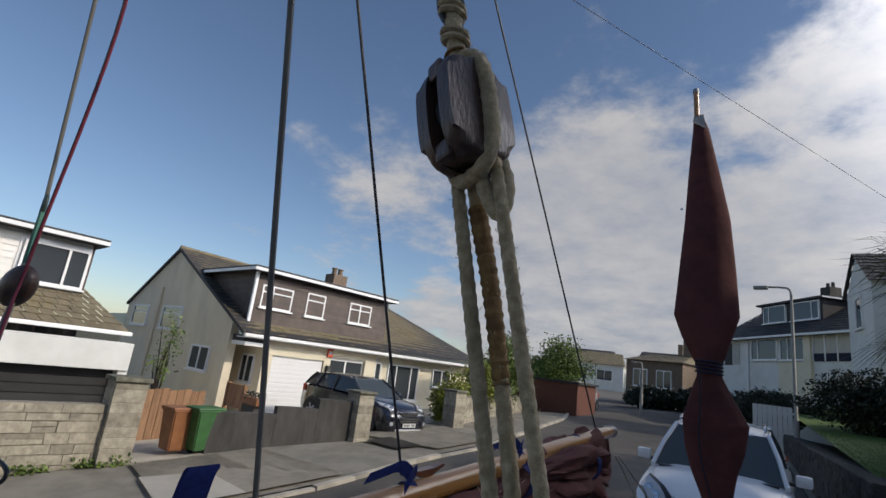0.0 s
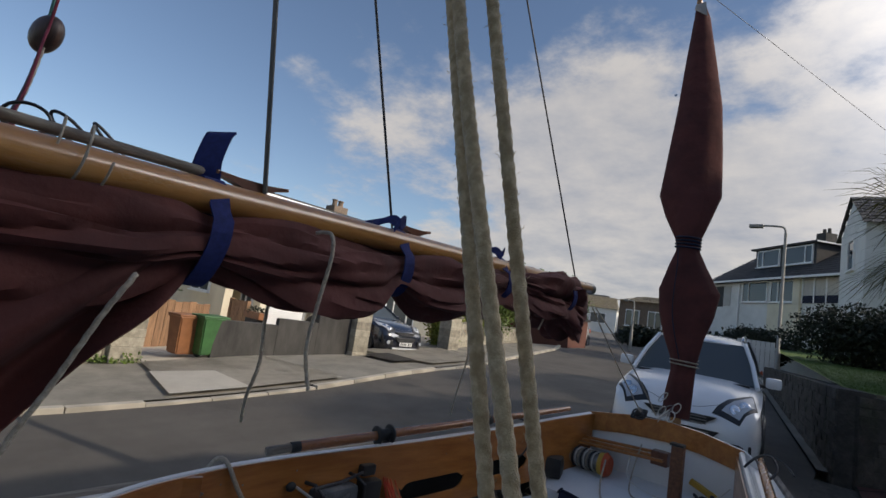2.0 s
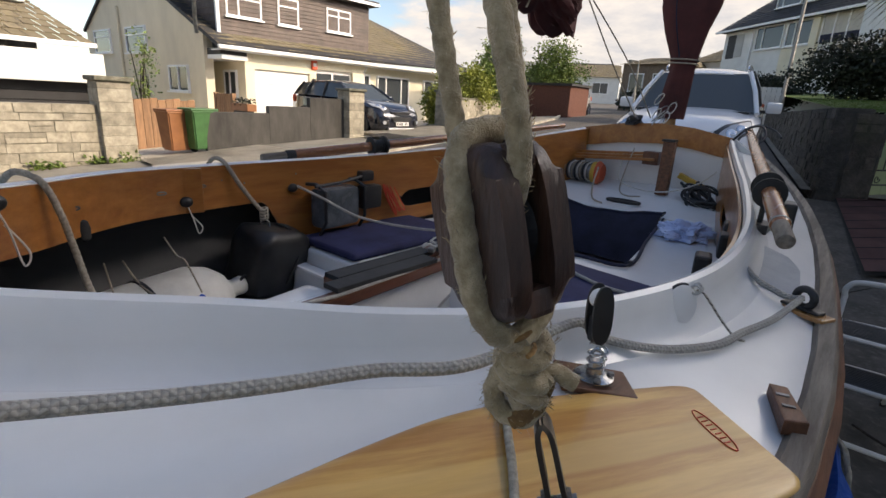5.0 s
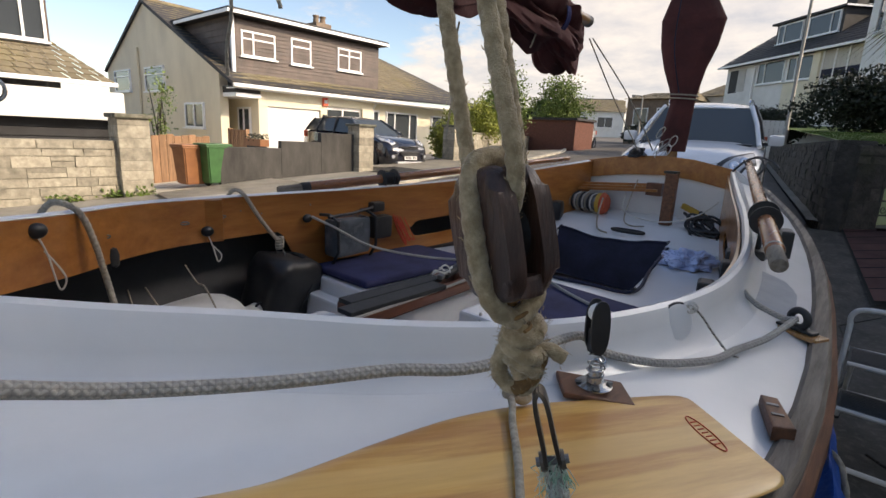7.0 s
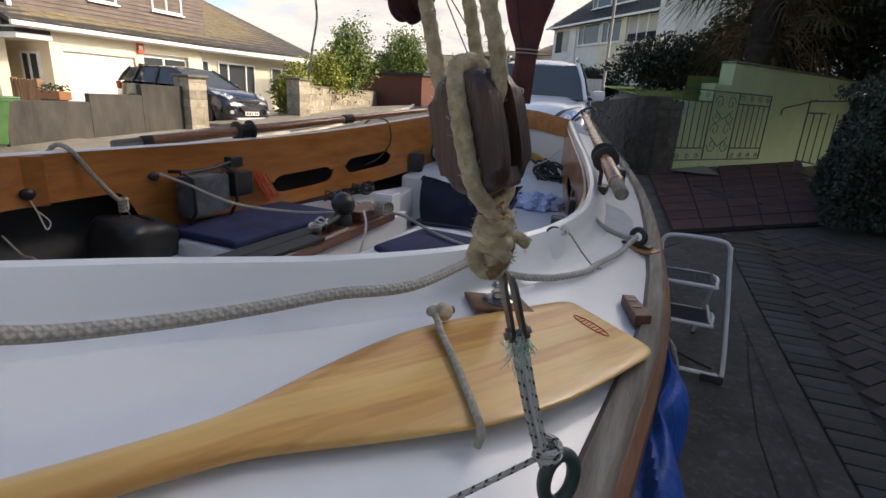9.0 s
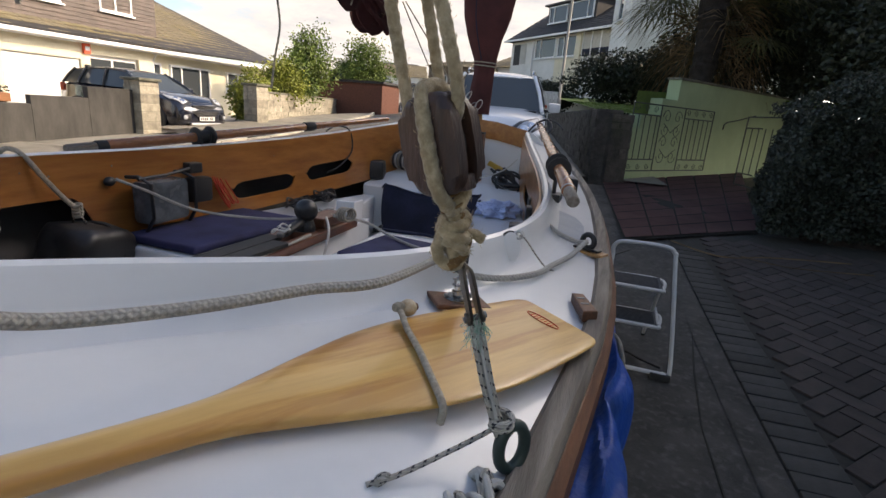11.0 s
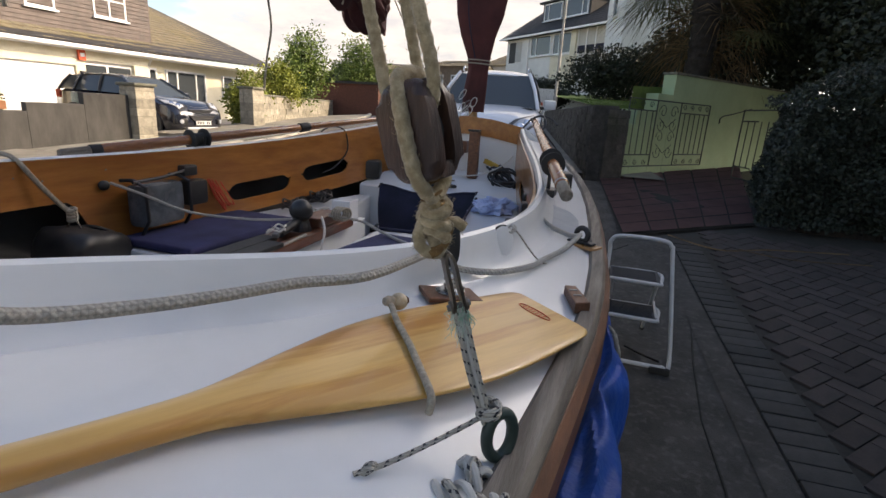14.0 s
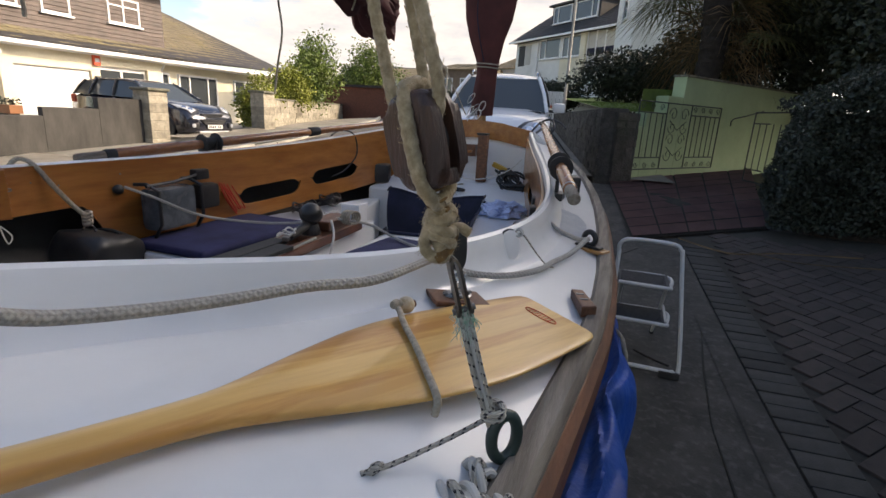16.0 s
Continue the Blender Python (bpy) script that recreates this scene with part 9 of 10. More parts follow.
for i, (x, y) in enumerate(rows):
    w = thing("weeds", "small green weeds at the foot of the wall", "weeds", "weeds along the wall")
    part("tuft", leaves(bmesh.new(), 150, blob((x, y, ground_z(x, y) + 0.10), (0.12, 0.28, 0.10), i + 50, 0.4, 0.9), 0.08, random.Random(60 + i)), M_LEAF, w)
    tagged(w.children[0], kind="stuff")

# ---- street furniture and the houses beyond ----
def street_lamp(base, h, arm, label):
    t = thing("street_lamp", label, "street lamp", "street lamps")
    b = Vector(base)
    part("post", tube(bmesh.new(), [b - Vector((0, 0, 0.1)), b + Vector((0, 0, 1.2)), b + Vector((0, 0, 1.25)), b + Vector((0, 0, h - 0.25))], [0.085, 0.085, 0.055, 0.045], 12), M_GALVPOST, t, "grey painted steel post", True)
    part("arm", tube(bmesh.new(), smooth_path([b + Vector((0, 0, h - 0.27)), b + Vector((arm * 0.06, 0, h - 0.06)), b + Vector((arm * 0.3, 0, h)), b + Vector((arm * 0.75, 0, h + 0.02))], 6), 0.035, 10), M_GALVPOST, t, "", True)
    part("lantern", B((min(arm * 0.7, arm * 1.15), -0.11, h - 0.06), (max(arm * 0.7, arm * 1.15), 0.11, h + 0.06), Matrix.Translation(b), 0.03), M_GALVPOST, t, "flat grey lantern head", True)
    return t


street_lamp((-2.2, 20.0, 1.0), 5.52, -0.95, "tall grey street lamp beside the garden wall")
street_lamp((-9.95, 28.0, 1.2), 2.85, -0.5, "slender street lamp further down the street")
wg = thing("side_gate", "white boarded side gate panel beside the wall", "gate")
for k in range(8):
    part("board", B((-3.75 + 0.15 * k, 22.0 + 0.03 * k, 1.0), (-3.61 + 0.15 * k, 22.04 + 0.03 * k, 2.58)), M_WHITEWALL, wg)
part("rail", B((-3.75, 22.3, 2.3), (-2.5, 22.36, 2.4)), M_WHITEWALL, wg)

hr = thing("house", "pale terraced house with a slate roof and dormers", "house")
hm = pose(-7.61, 35.08, 0, 0, 0, -44.16)
wl_r = part("front_wall", B((0, 0, 0.5), (9.6, 0.3, 6.2), hm), M_WHITEWALL, hr, "pale rendered front wall")
part("end_wall", prism(bmesh.new(), [(0, 0.5), (8.2, 0.5), (8.2, 6.2), (3.9, 8.9), (0, 6.2)], 0.0, 0.3, hm @ Matrix(((0, 0, 1, 0), (1, 0, 0, 0.3), (0, 1, 0, 0), (0, 0, 0, 1)))), M_WHITEWALL_DIM, hr)
# no opening here: a thin dark panel stands for the porch's shade
porch = part("porch_recess", B((0.30, -0.012, 4.75), (1.05, -0.001, 6.02), hm), M_DARKDOOR, wl_r, "flat dark panel for the shade in the open porch")
part("porch_screen", B((1.05, -0.03, 4.80), (1.68, -0.001, 6.02), hm), M_WHITEWALL_DIM, wl_r)
part("yellow_column", B((6.60, -0.16, 3.4), (7.02, -0.001, 6.19), hm), M_RENDER, wl_r, "cream rendered pier")
part("cream_panel", B((4.75, -0.02, 3.2), (6.59, -0.001, 4.90), hm), M_RENDER, wl_r)
window(wl_r, hm @ pose(2.72, 0, 5.02), 2.0, 1.14, [0.55, 2.0], curtain=True)
window(wl_r, hm @ pose(4.92, 0, 5.00), 1.62, 1.14, [0.55, 1.62], curtain=True)
bal = part("balcony", B((7.05, -0.02, 4.95), (9.2, -0.001, 6.19), hm), M_CURTAIN, wl_r, "glazed balcony front")
for k in range(3):
    part("glazing_bar", B((7.05 + 0.70 * k, -0.07, 4.95), (7.11 + 0.70 * k, -0.021, 6.19), hm), M_UPVC, bal)
    part("panel", B((7.12 + 0.70 * k, -0.055, 4.95), (7.73 + 0.70 * k, -0.022, 5.32), hm), M_NAVYDARK, bal, "dark blue lower panel")
part("downpipe", rod(bmesh.new(), hm @ Vector((2.47, -0.06, 6.1)), hm @ Vector((2.47, -0.06, 1.0)), 0.05), M_UPVC, hr)


def hp(x, y, z):
    return hm @ Vector((x, y, z))


part("roof", tile_roof(tile_roof(bmesh.new(), hp(-0.3, -0.4, 6.26), hp(9.9, -0.4, 6.26), hp(9.9, 3.9, 9.0), hp(-0.3, 3.9, 9.0), 0.3), hp(-0.3, 8.3, 6.2), hp(9.9, 8.3, 6.2), hp(9.9, 3.9, 9.0), hp(-0.3, 3.9, 9.0), 0.3), M_SLATE, hr, "dark slate roof")
part("roof_core", prism(bmesh.new(), [(-0.36, 6.20), (8.2, 6.16), (3.9, 8.94)], -0.25, 9.85, hm @ Matrix(((0, 0, 1, 0), (1, 0, 0, 0), (0, 1, 0, 0), (0, 0, 0, 1)))), M_SLATE, hr)
part("gutter", B((-0.3, -0.52, 6.16), (9.9, -0.40, 6.26), hm), M_UPVC, hr)
dr2 = part("dormer", B((2.25, 1.0, 7.0), (6.62, 4.2, 8.26), hm), M_FASCIA, hr, "dark clad dormer")
part("flat_roof", B((2.05, 0.80, 8.26), (6.80, 4.3, 8.36), hm), M_FASCIA, dr2)
part("roof_trim", B((6.80, 0.82, 8.27), (6.83, 4.3, 8.35), hm), M_UPVC, dr2)
window(dr2, hm @ pose(2.45, 1.0, 7.22), 1.72, 0.98, [0.45, 1.72], curtain=True)
window(dr2, hm @ pose(4.55, 1.0, 7.22), 1.88, 0.98, [1.40, 1.88], curtain=True)
chr_ = part("chimney", B((3.70, 3.5, 8.6), (4.35, 4.2, 9.55), hm), M_DARKWALL, hr, "dark rendered chimney with pots")
for k in range(2):
    part("pot", lathe(bmesh.new(), [(0.10, 9.55), (0.085, 9.85)], 10, hm @ pose(3.86 + 0.33 * k, 3.85, 0)), M_DARKWALL, chr_)
hw = thing("house", "white rendered gable house above the garden", "house")
NX, NY, FX, FY = -0.16, 23.4, -1.01, 27.0
gl = math.hypot(FX - NX, FY - NY)
hwm = pose(NX, NY, 0, 0, 0, math.degrees(math.atan2(FY - NY, FX - NX)))
gw2 = part("gable_wall", prism(bmesh.new(), [(0, 0.6), (gl, 0.6), (gl, 7.55), (gl * 0.5, 8.85), (0, 7.55)], -0.3, 0.0, hwm @ Matrix(((1, 0, 0, 0), (0, 0, 1, 0), (0, 1, 0, 0), (0, 0, 0, 1)))), M_WHITEWALL, hw, "white rendered gable wall")
part("front_wall", B((0.0, -7.0, 0.6), (0.3, -0.3, 7.5), hwm), M_WHITEWALL, hw, "white rendered front wall")
f = lambda a, b, c: hwm @ Vector((a, b, c))
part("roof", tile_roof(tile_roof(bmesh.new(), f(-0.25, -7.2, 7.42), f(-0.25, 0.15, 7.42), f(gl * 0.5, 0.15, 8.95), f(gl * 0.5, -7.2, 8.95), 0.3), f(gl + 0.25, -7.2, 7.42), f(gl + 0.25, 0.15, 7.42), f(gl * 0.5, 0.15, 8.95), f(gl * 0.5, -7.2, 8.95), 0.3), M_SLATE, hw, "dark slate roof")
window(gw2, hwm @ pose(gl * 0.62, 0.0, 5.9, 0, 0, 180), 0.95, 1.25, 1)


def small_house(x, y, z, w, d, h, rh, rz, wall, roof_m, label, chim=True):
    t = thing("house", label, "house", "houses down the street")
    m = pose(x, y, z, 0, 0, rz)
    wl2 = part("wall", B((-w / 2, 0, -1.5), (w / 2, d, h), m), wall, t)
    f = lambda a, b, c: m @ Vector((a, b, c))
    part("roof", tile_roof(tile_roof(bmesh.new(), f(-w / 2 - 0.2, -0.3, h - 0.05), f(w / 2 + 0.2, -0.3, h - 0.05), f(w / 2 - 0.6, d / 2, h + rh), f(-w / 2 + 0.6, d / 2, h + rh), 0.4, 0.5), f(w / 2 + 0.2, d, h - 0.05), f(w / 2 + 0.2, -0.3, h - 0.05), f(w / 2 - 0.6, d / 2, h + rh), f(w / 2 - 0.6, d / 2, h + rh), 0.4, 0.5), roof_m, t)
    part("roof_core", prism(bmesh.new(), [(-0.2, h - 0.06), (d, h - 0.06), (d / 2, h + rh - 0.06)], -w / 2 + 0.3, w / 2 - 0.3, m @ Matrix(((0, 0, 1, 0), (1, 0, 0, 0), (0, 1, 0, 0), (0, 0, 0, 1)))), roof_m, t)
    for k in range(2):
        window(wl2, m @ pose(-w * 0.36 + k * w * 0.42, 0, h * 0.35), w * 0.26, h * 0.42, 2)
    if chim:
        part("chimney", B((w * 0.25, d * 0.45, h + rh * 0.3), (w * 0.25 + 0.7, d * 0.45 + 0.7, h + rh + 1.6), m), M_CHIM, t)
    return t


small_house(-13.9, 41.5, 1.9, 4.6, 6, 3.2, 0.7, -8, M_CHIM, M_ROOF, "brown brick house at the bend of the street")
small_house(-9.6, 45.0, 2.2, 5.5, 6, 3.4, 1.2, -20, M_WHITEWALL, M_ROOF, "white house with a tiled roof at the bend")
small_house(-31.0, 68.0, 2.4, 8, 7, 3.4, 1.8, 18, M_WHITEWALL, M_ROOF, "white bungalow far down the street", False)
small_house(-38.0, 82.0, 2.8, 8, 7, 4.2, 2.0, 18, M_WHITEWALL, M_SLATE, "far white house down the street", False)
small_house(-27.0, 84.0, 2.8, 8, 7, 4.6, 2.0, 8, M_WHITEWALL, M_SLATE, "far house with a slate roof down the street")
small_house(-22.5, 72.0, 2.6, 6, 7, 3.6, 1.6, 0, M_RENDERGREY, M_ROOF, "beige far bungalow down the street", False)
shed = thing("shed", "dark red brick garage behind the garden wall", "garage")
part("wall", B((-14.5, 22.4, 0.4), (-10.9, 24.4, 2.45), pose(0, 0, 0), 0.02), mat("red_brown_brick", (0.16, 0.065, 0.045), 0.9, (0.10, 0.045, 0.032), 12), shed)
part("roof_edge", B((-14.6, 22.3, 2.45), (-10.8, 24.5, 2.56)), M_FASCIA, shed)
shrub((-9.2, 36.5, 2.3), (2.2, 2.0, 0.9), 2600, 0.2, M_LEAFDARK, "low dark shrubs at the bend of the street", 19)
shrub((-12.0, 36.0, 2.2), (2.0, 2.0, 0.8), 2400, 0.2, M_LEAFDARK, "dark hedge at the bend of the street", 20, name="hedge", category="hedge")
shrub((-6.8, 34.0, 2.2), (1.6, 2.2, 1.0), 2400, 0.18, M_LEAFDARK, "dark hedge before the terraced house", 21, name="hedge", category="hedge")
# wooded hill closing the street
rows = []
for i, a in enumerate(np.linspace(-75, 50, 90)):
    d = Vector((math.sin(radians(a)), math.cos(radians(a)), 0))
    hgt = 14 + 9 * noise.noise(Vector((a * 0.05, 0, 3))) + 3.0 * noise.noise(Vector((a * 0.3, 2, 0))) + 1.0 * noise.noise(Vector((a * 1.7, 2, 5)))
    rows.append([tuple(d * 330 + Vector((0, 0, -5))), tuple(d * 360 + Vector((0, 0, hgt * 0.6))), tuple(d * 400 + Vector((0, 0, hgt))), tuple(d * 460 + Vector((0, 0, hgt * 0.8)))])
link("backdrop", sheet(bmesh.new(), rows), M_HILL, None, "hazy wooded hill beyond the street", True, kind="structure", category="hill")

# ---- parked cars ----
def car(m, paint, label, glass=None, plate=True, grille="dark"):
    """A small sport utility car, nose towards its own -y, standing on z = 0."""
    c = thing("car", label, "car", "parked cars", matrix=m)
    ST2 = [(0.00, 0.30, 0.66, 0.60), (0.05, 0.24, 0.74, 0.76), (0.16, 0.21, 0.86, 0.84), (0.32, 0.20, 0.94, 0.885), (0.60, 0.20, 1.00, 0.905), (0.95, 0.20, 1.055, 0.91), (1.22, 0.20, 1.09, 0.91), (1.6, 0.20, 1.10, 0.905), (2.4, 0.20, 1.12, 0.91), (3.3, 0.21, 1.15, 0.905), (3.9, 0.24, 1.17, 0.88), (4.25, 0.30, 1.10, 0.82), (4.36, 0.42, 0.92, 0.72)]
    rows = []
    for y, zb, zt, w in ST2:
        sec = [(0, zt + 0.02), (w * 0.55, zt + 0.012), (w * 0.86, zt - 0.03), (w * 0.965, zt - 0.10), (w * 0.985, zb + (zt - zb) * 0.60), (w, zb + (zt - zb) * 0.42), (w * 0.985, zb + (zt - zb) * 0.2), (w * 0.93, zb)]
        rows.append([(-x, y, z) for x, z in sec[::-1]] + [(x, y, z) for x, z in sec[1:]])
    bm = sheet(bmesh.new(), rows)
    for r in (rows[0], rows[-1]):
        bm.faces.new([bm.verts.new(p) for p in r])
    bmesh.ops.remove_doubles(bm, verts=bm.verts, dist=0.0005)
    body = part("body", bm, paint, c, "", True)

    def on_body(x, y, lift=0.0):
        """Height of the bonnet and wings over a point of the plan."""
        ys = [q[0] for q in ST2]
        zt, w = float(np.interp(y, ys, [q[2] for q in ST2])), float(np.interp(y, ys, [q[3] for q in ST2]))
        zb = float(np.interp(y, ys, [q[1] for q in ST2]))
        z = float(np.interp(abs(x), (0, w * 0.55, w * 0.86, w * 0.965, w * 0.985), (zt + 0.02, zt + 0.012, zt - 0.03, zt - 0.10, zb + (zt - zb) * 0.6)))
        return Vector((x, y, z + lift))

    def patch(corners, lift, n=8):
        a, b, d, e = (Vector((*q, 0)) for q in corners)
        return sheet(bmesh.new(), [[on_body(*a.lerp(b, i / n).lerp(e.lerp(d, i / n), j / n).xy, lift) for j in range(n + 1)] for i in range(n + 1)], 0.01)
    # greenhouse: glass, with roof and pillars in the body colour
    G = [((1.18, 1.07), (1.98, 1.555)), ((2.2, 1.10), (2.4, 1.60)), ((3.2, 1.13), (3.2, 1.59)), ((4.22, 1.13), (3.85, 1.53))]
    wb, wt = 0.80, 0.60
    bm = bmesh.new()
    lo = [[bm.verts.new((s * (wb if i < 3 else 0.74), G[i][0][0], G[i][0][1])) for i in range(4)] for s in (-1, 1)]
    hi = [[bm.verts.new((s * wt, G[i][1][0], G[i][1][1])) for i in range(4)] for s in (-1, 1)]
    for s in (0, 1):
        for i in range(3):
            bm.faces.new((lo[s][i], lo[s][i + 1], hi[s][i + 1], hi[s][i]))
    bm.faces.new((lo[0][0], lo[1][0], hi[1][0], hi[0][0]))
    bm.faces.new((lo[0][3], lo[1][3], hi[1][3], hi[0][3]))
    part("glasshouse", bm, glass or M_CARGLASS, c, "dark reflecting windows")
    rows = []
    for y, z, w in ((1.96, 1.562, 0.60), (2.1, 1.60, 0.61), (2.5, 1.635, 0.615), (3.1, 1.635, 0.61), (3.6, 1.60, 0.60), (3.95, 1.545, 0.58)):
        rows.append([(x * w, y, z - 0.045 * abs(x) ** 3) for x in (-1.04, -0.9, -0.5, 0, 0.5, 0.9, 1.04)])
    part("roof", sheet(bmesh.new(), rows, 0.02), paint, c, "", True)
    for s in (-1, 1):
        for a, b in (((wb + 0.012, 1.15, 1.06), (wt + 0.012, 1.99, 1.57)), ((wb + 0.006, 2.62, 1.11), (wt + 0.012, 2.66, 1.60)), ((wb, 3.55, 1.13), (wt + 0.008, 3.4, 1.59)), ((0.75, 4.22, 1.12), (0.60, 3.86, 1.55))):
            part("pillar", tube(bmesh.new(), [(s * a[0], a[1], a[2]), (s * (a[0] + b[0]) / 2 + s * 0.015, (a[1] + b[1]) / 2, (a[2] + b[2]) / 2 + 0.02), (s * b[0], b[1], b[2])], 0.032, 8), paint if a[1] != 2.62 else M_BLACK, body)
        if paint is M_CARWHITE:
            part("roof_rail", tube(bmesh.new(), smooth_path([(s * 0.57, 2.1, 1.60), (s * 0.57, 2.25, 1.665), (s * 0.57, 3.4, 1.66), (s * 0.56, 3.65, 1.60)], 5), 0.018, 8), M_CHROME, c)
        mir = part("mirror", B((-0.10, -0.06, -0.07), (0.10, 0.05, 0.075), pose(s * 0.995, 1.52, 1.13), 0.04), paint, c, "", True)
        part("mirror_arm", B((-0.08, -0.03, -0.02), (0.08, 0.03, 0.02), pose(s * 0.90, 1.54, 1.08)), M_BLACK, mir)
        # headlamp: a clear swept lens over dark and bright bowls, laid on the wing
        hl = part("headlamp", patch([(s * x, y) for x, y in ((0.765, 0.74), (0.36, 0.085), (0.66, 0.055), (0.835, 0.36))], 0.012), M_BLACK, c, "swept headlamp with dark surround", True)
        part("lens", patch([(s * x, y) for x, y in ((0.765, 0.64), (0.46, 0.125), (0.655, 0.095), (0.815, 0.37))], 0.020), M_LAMPGLASS, hl, "clear lens", True)
        for x, y in ((0.60, 0.17), (0.70, 0.28)):
            part("bowl", lathe(bmesh.new(), [(0.062, -0.01), (0.066, 0.004), (0.045, 0.012), (0.02, 0.004)], 16, tilt(on_body(s * x, y, 0.016), 0, Vector((s * 0.35, -0.75, 0.6)))), M_CHROME, hl, "", True)
        fg = part("fog_lamp_recess", B((-0.15, -0.02, -0.075), (0.15, 0.05, 0.085), pose(s * 0.66, 0.035, 0.44, 0, 0, s * 24), 0.03), M_BLACK, c, "black fog lamp recess", True)
        part("fog_lamp", lathe(bmesh.new(), [(0.055, 0), (0.055, 0.012), (0.02, 0.02)], 16, tilt(Vector((s * 0.67, 0.012, 0.445)), 0, Vector((s * 0.35, -1, 0)))), M_LAMPGLASS, fg)
        for y in (0.86, 3.50):
            wh = part("wheel", lathe(bmesh.new(), [(0.22, -0.11), (0.32, -0.105), (0.345, -0.07), (0.345, 0.07), (0.32, 0.105), (0.22, 0.11)], 28, pose(s * 0.815, y, 0.345, 0, 90, 0)), M_RUBBER, c, "black tyre on a silver alloy wheel", True)
            part("rim", lathe(bmesh.new(), [(0.225, 0.0), (0.225, 0.02)], 24, pose(s * 0.895, y, 0.345, 0, 90 * s, 0)), M_BLACK, wh)
            for k in range(5):
                a = k * 2 * math.pi / 5 + 0.3
                part("spoke", B((0.02, -0.035, -0.012), (0.215, 0.035, 0.014), pose(s * 0.918, y, 0.345, 0, 90 * s, 0) @ Matrix.Rotation(a, 4, "Z"), 0.008), M_CARGREY, wh)
            # body has no cut-out: a flat black disc stands for the shaded arch opening
            part("arch_liner", lathe(bmesh.new(), [(0.40, -0.02), (0.40, 0.006), (0.33, 0.004)], 28, pose(s * 0.905, y, 0.345, 0, 90 * s, 0)), M_BLACK, body)
            part("arch", tube(bmesh.new(), [(s * 0.900, y + 0.405 * math.cos(a), 0.345 + 0.405 * math.sin(a)) for a in np.linspace(-0.35, math.pi + 0.35, 20)], 0.028, 8), M_BLACK, body)
    # grilles, plate, lower trim
    for z0, z1, w, nm in ((0.66, 0.765, 0.42, "upper_grille"), (0.455, 0.615, 0.46, "lower_grille")):
        g = part(nm, prism(bmesh.new(), [(-w, z1), (-w * 0.62, z0), (w * 0.62, z0), (w, z1)], 0.0, 0.06, Matrix(((1, 0, 0, 0), (0, 0, 1, -0.030 if z0 < 0.6 else 0.0), (0, 1, 0, 0), (0, 0, 0, 1)))), M_BLACK, c, "black mesh grille")
        for k in range(3):
            zz = z0 + (z1 - z0) * (k + 0.5) / 3
            part("bar", B((-w * 0.75, -0.036 if z0 < 0.6 else -0.006, zz - 0.006), (w * 0.75, -0.029 if z0 < 0.6 else 0.001, zz + 0.006)), M_CHROME if grille == "chrome" else M_GALV, g)
    if plate:
        p = part("number_plate", B((-0.26, -0.052, 0.355), (0.26, -0.04, 0.465)), M_PLATE, c, "white plate with dark bars")
        for k in range(7):
            if k != 4:
                part("bar", B((-0.22 + 0.064 * k, -0.056, 0.375), (-0.185 + 0.064 * k, -0.0525, 0.445)), M_BLACK, p)
    part("skid_trim", B((-0.52, -0.03, 0.235), (0.52, 0.06, 0.30), None, 0.02), M_CARGREY if grille == "chrome" else M_BLACK, c, "", True)
    part("bonnet_seam", tube(bmesh.new(), [on_body(p[0], p[1], 0.0005) for p in smooth_path([(-0.76, 1.12, 0), (-0.72, 0.70, 0), (-0.58, 0.34, 0), (-0.34, 0.16, 0), (0, 0.11, 0), (0.34, 0.16, 0), (0.58, 0.34, 0), (0.72, 0.70, 0), (0.76, 1.12, 0)], 8)], 0.003, 5), M_GALV, body)
    for s in (-1, 1):
        part("tail_lamp", B((-0.06, -0.05, -0.11), (0.06, 0.05, 0.11), pose(s * 0.80, 4.15, 1.0, -8, 0, s * 22), 0.025), M_ORANGE, c, "red tail lamp", True)
    part("wiper_cowl", B((-0.72, 1.10, 1.055), (0.72, 1.22, 1.085), None, 0.01), M_BLACK, c)
    return c


car(pose(-1.50, 6.42, 0.40, 3, 0, 8) @ Matrix.Diagonal((0.93, 0.92, 0.99, 1)), M_CARWHITE, "white sport utility car parked behind the boat")
car(pose(-9.92, 10.30, 0.39, 0, 0, 90) @ Matrix.Diagonal((0.95, 0.97, 0.91, 1)), M_CARNAVY, "dark navy sport utility car on the opposite drive", grille="chrome")
car(pose(-12.5, 24.2, 1.02, 0, 0, 12), M_CARGREY, "silver car parked down the street")

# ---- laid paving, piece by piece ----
# block colours carry part of the shade beside the house
pav = link("paving", sheet(bmesh.new(), [[(edge_x(y) - 0.01, y, ground_z(1.4, y) + 0.004), (3.0, y, ground_z(3, y) + 0.004), (6.5, y, ground_z(6, y) + 0.004)] for y in np.linspace(-4, 6.6, 24)]), M_JOINT, None, "herringbone block paving with mossy joints, darkened for shade", kind="structure", category="paving")
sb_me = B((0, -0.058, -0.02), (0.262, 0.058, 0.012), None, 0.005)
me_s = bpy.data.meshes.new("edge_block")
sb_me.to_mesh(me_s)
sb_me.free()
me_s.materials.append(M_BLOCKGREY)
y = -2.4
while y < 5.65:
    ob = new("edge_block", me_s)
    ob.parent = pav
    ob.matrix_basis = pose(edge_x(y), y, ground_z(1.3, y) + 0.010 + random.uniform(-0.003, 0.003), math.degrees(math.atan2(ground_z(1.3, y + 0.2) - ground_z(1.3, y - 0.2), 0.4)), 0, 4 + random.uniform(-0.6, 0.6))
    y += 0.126
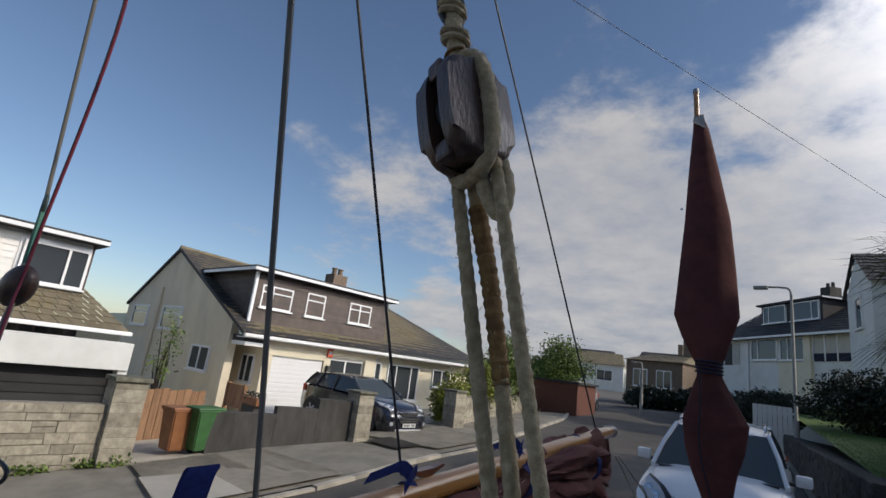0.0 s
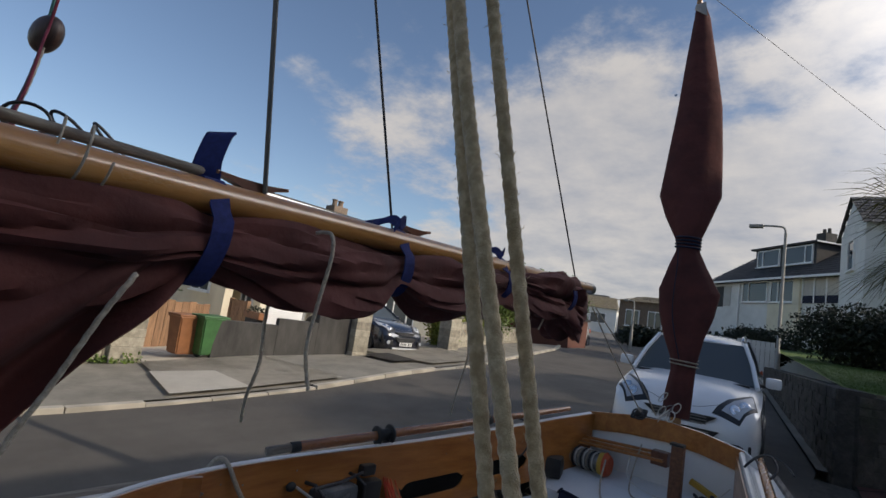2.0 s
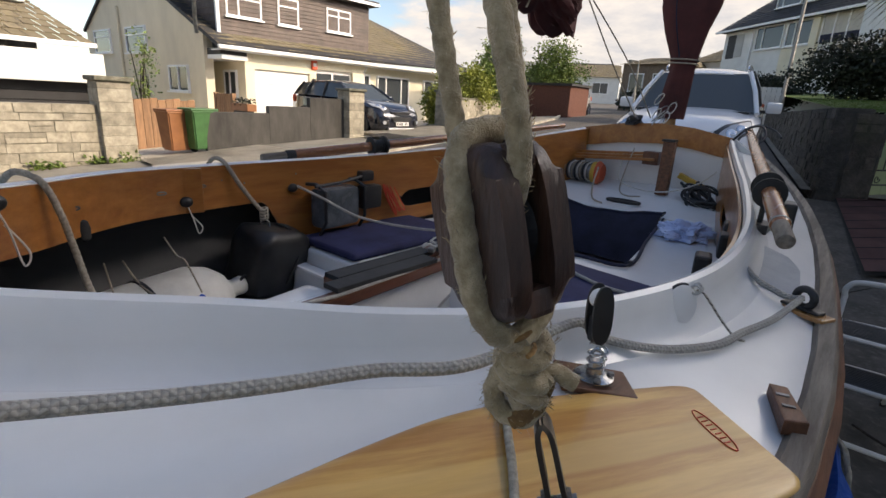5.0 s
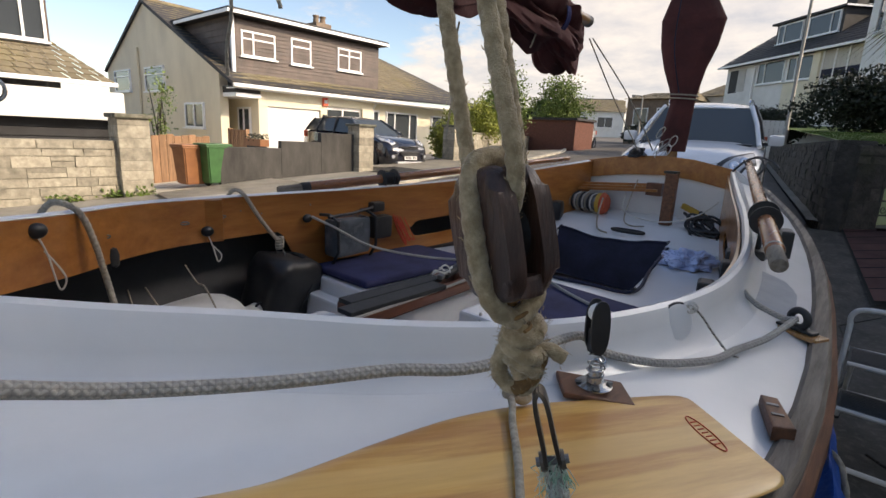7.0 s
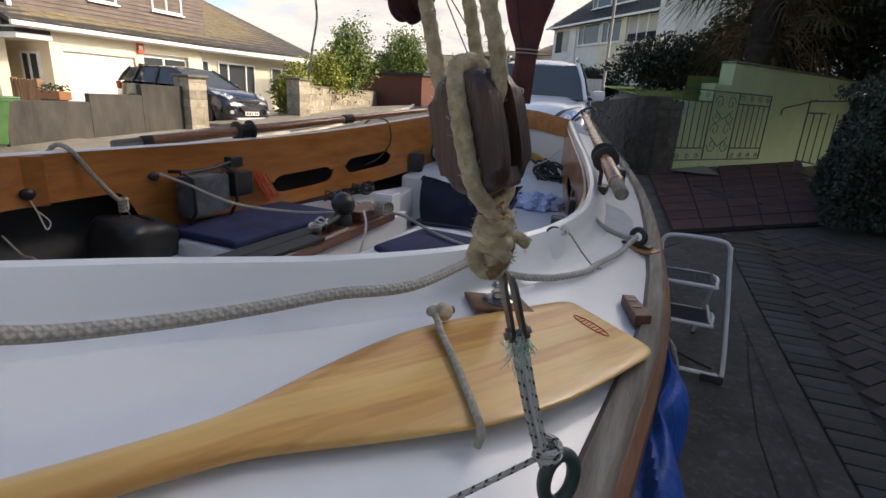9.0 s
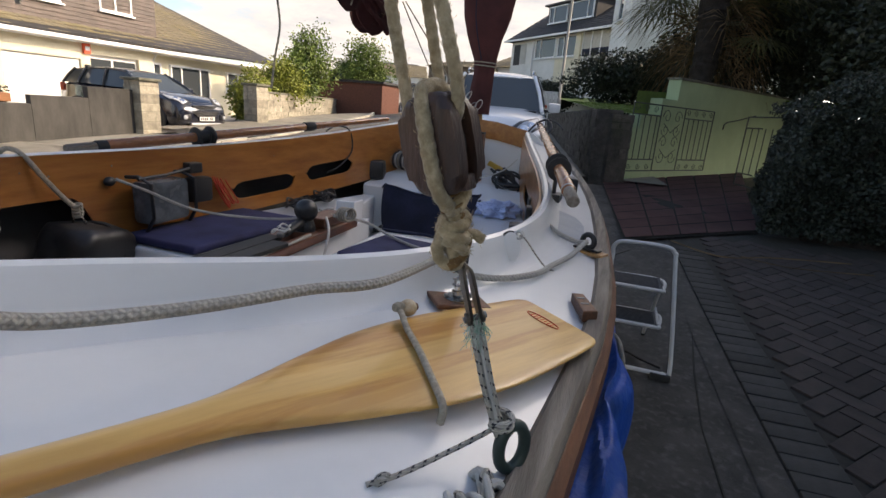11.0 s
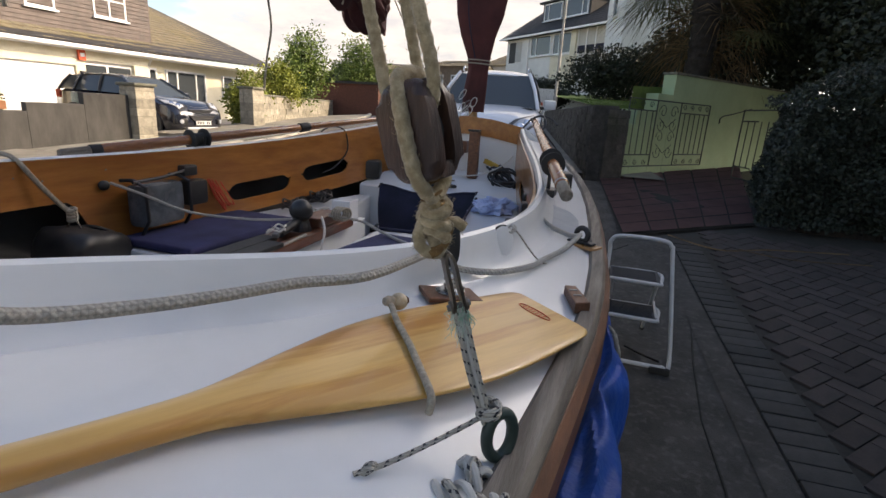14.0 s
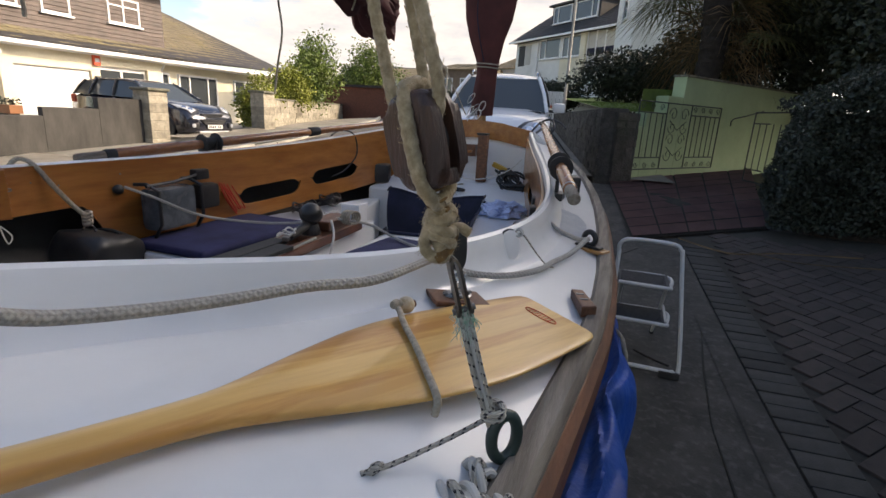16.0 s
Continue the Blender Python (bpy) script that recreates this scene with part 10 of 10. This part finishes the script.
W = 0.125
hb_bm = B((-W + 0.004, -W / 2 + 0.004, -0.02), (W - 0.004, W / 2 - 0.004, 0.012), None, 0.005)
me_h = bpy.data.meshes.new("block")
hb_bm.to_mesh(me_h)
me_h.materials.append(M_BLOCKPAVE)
rest, count = [], 0
rot = Matrix.Rotation(radians(48), 4, "Z")
cells = []
for i in range(-70, 71):
    for j in range(-70, 71):
        k = (i - j) % 4
        if k == 0:
            c, turn = Vector(((i + 1) * W, (j + 0.5) * W, 0)), 0
        elif k == 2:
            c, turn = Vector(((i + 0.5) * W, j * W, 0)), 90
        else:
            continue
        p = rot @ c + Vector((2.6, 3.0, 0))
        if edge_x(p.y) + 0.36 < p.x < 6.0 and -3.2 < p.y < 6.1:
            cells.append((p, turn))
cells.sort(key=lambda q: (q[0] - Vector((1.6, 3.0, 0))).length)
bm = bmesh.new()
hb_bm.verts.ensure_lookup_table()
src_v = [v.co.copy() for v in hb_bm.verts]
src_f = [[v.index for v in f.verts] for f in hb_bm.faces]
verts, faces = [], []
for n, (p, turn) in enumerate(cells):
    z = ground_z(p.x, p.y) + 0.008 + random.uniform(-0.003, 0.003)
    m = pose(p.x, p.y, z, math.degrees(math.atan2(ground_z(p.x, p.y + 0.2) - ground_z(p.x, p.y - 0.2), 0.4)) + random.uniform(-0.5, 0.5), random.uniform(-0.5, 0.5), 0) @ Matrix.Rotation(radians(48 + turn), 4, "Z")
    if n < 300:
        ob = new("block", me_h)
        ob.parent = pav
        ob.matrix_basis = m
    else:
        o = len(verts)
        verts += [tuple(m @ v) for v in src_v]
        faces += [[o + q for q in f] for f in src_f]
hb_bm.free()
bm.free()
me = bpy.data.meshes.new("far_blocks")
me.from_pydata(verts, [], faces)
m_island = M_BLOCKPAVE.copy()
me.materials.append(m_island)
fb = new("far_blocks", me)
fb.parent = pav
tagged(fb, kind="stuff")

# red concrete slabs inside the gates
redp = link("red_paving", sheet(bmesh.new(), [[(0.05, 8.9, 0.455), (2.9, 12.4, 0.60)], [(0.48, 5.5, 0.212), (2.0, 6.6, 0.31)]]), M_JOINT, None, "weathered red paving inside the garden gate", kind="structure", category="paving")
qa, qb, qc, qd = Vector((0.48, 5.52, 0.235)), Vector((2.0, 6.62, 0.33)), Vector((2.9, 12.4, 0.62)), Vector((0.05, 8.9, 0.475))
for i in range(5):
    for j in range(9):
        def q(u, v):
            return qa.lerp(qb, u).lerp(qd.lerp(qc, u), v)
        u0, u1, v0, v1 = i / 5 + 0.006, (i + 1) / 5 - 0.006, j / 9 + 0.004, (j + 1) / 9 - 0.004
        bm = bmesh.new()
        dz = Vector((0, 0, random.uniform(-0.003, 0.003)))
        f = bm.faces.new([bm.verts.new(q(a, b) + dz) for a, b in ((u0, v0), (u1, v0), (u1, v1), (u0, v1))])
        bmesh.ops.solidify(bm, geom=[f], thickness=0.02)
        part("slab", bm, M_REDPAVE, redp)
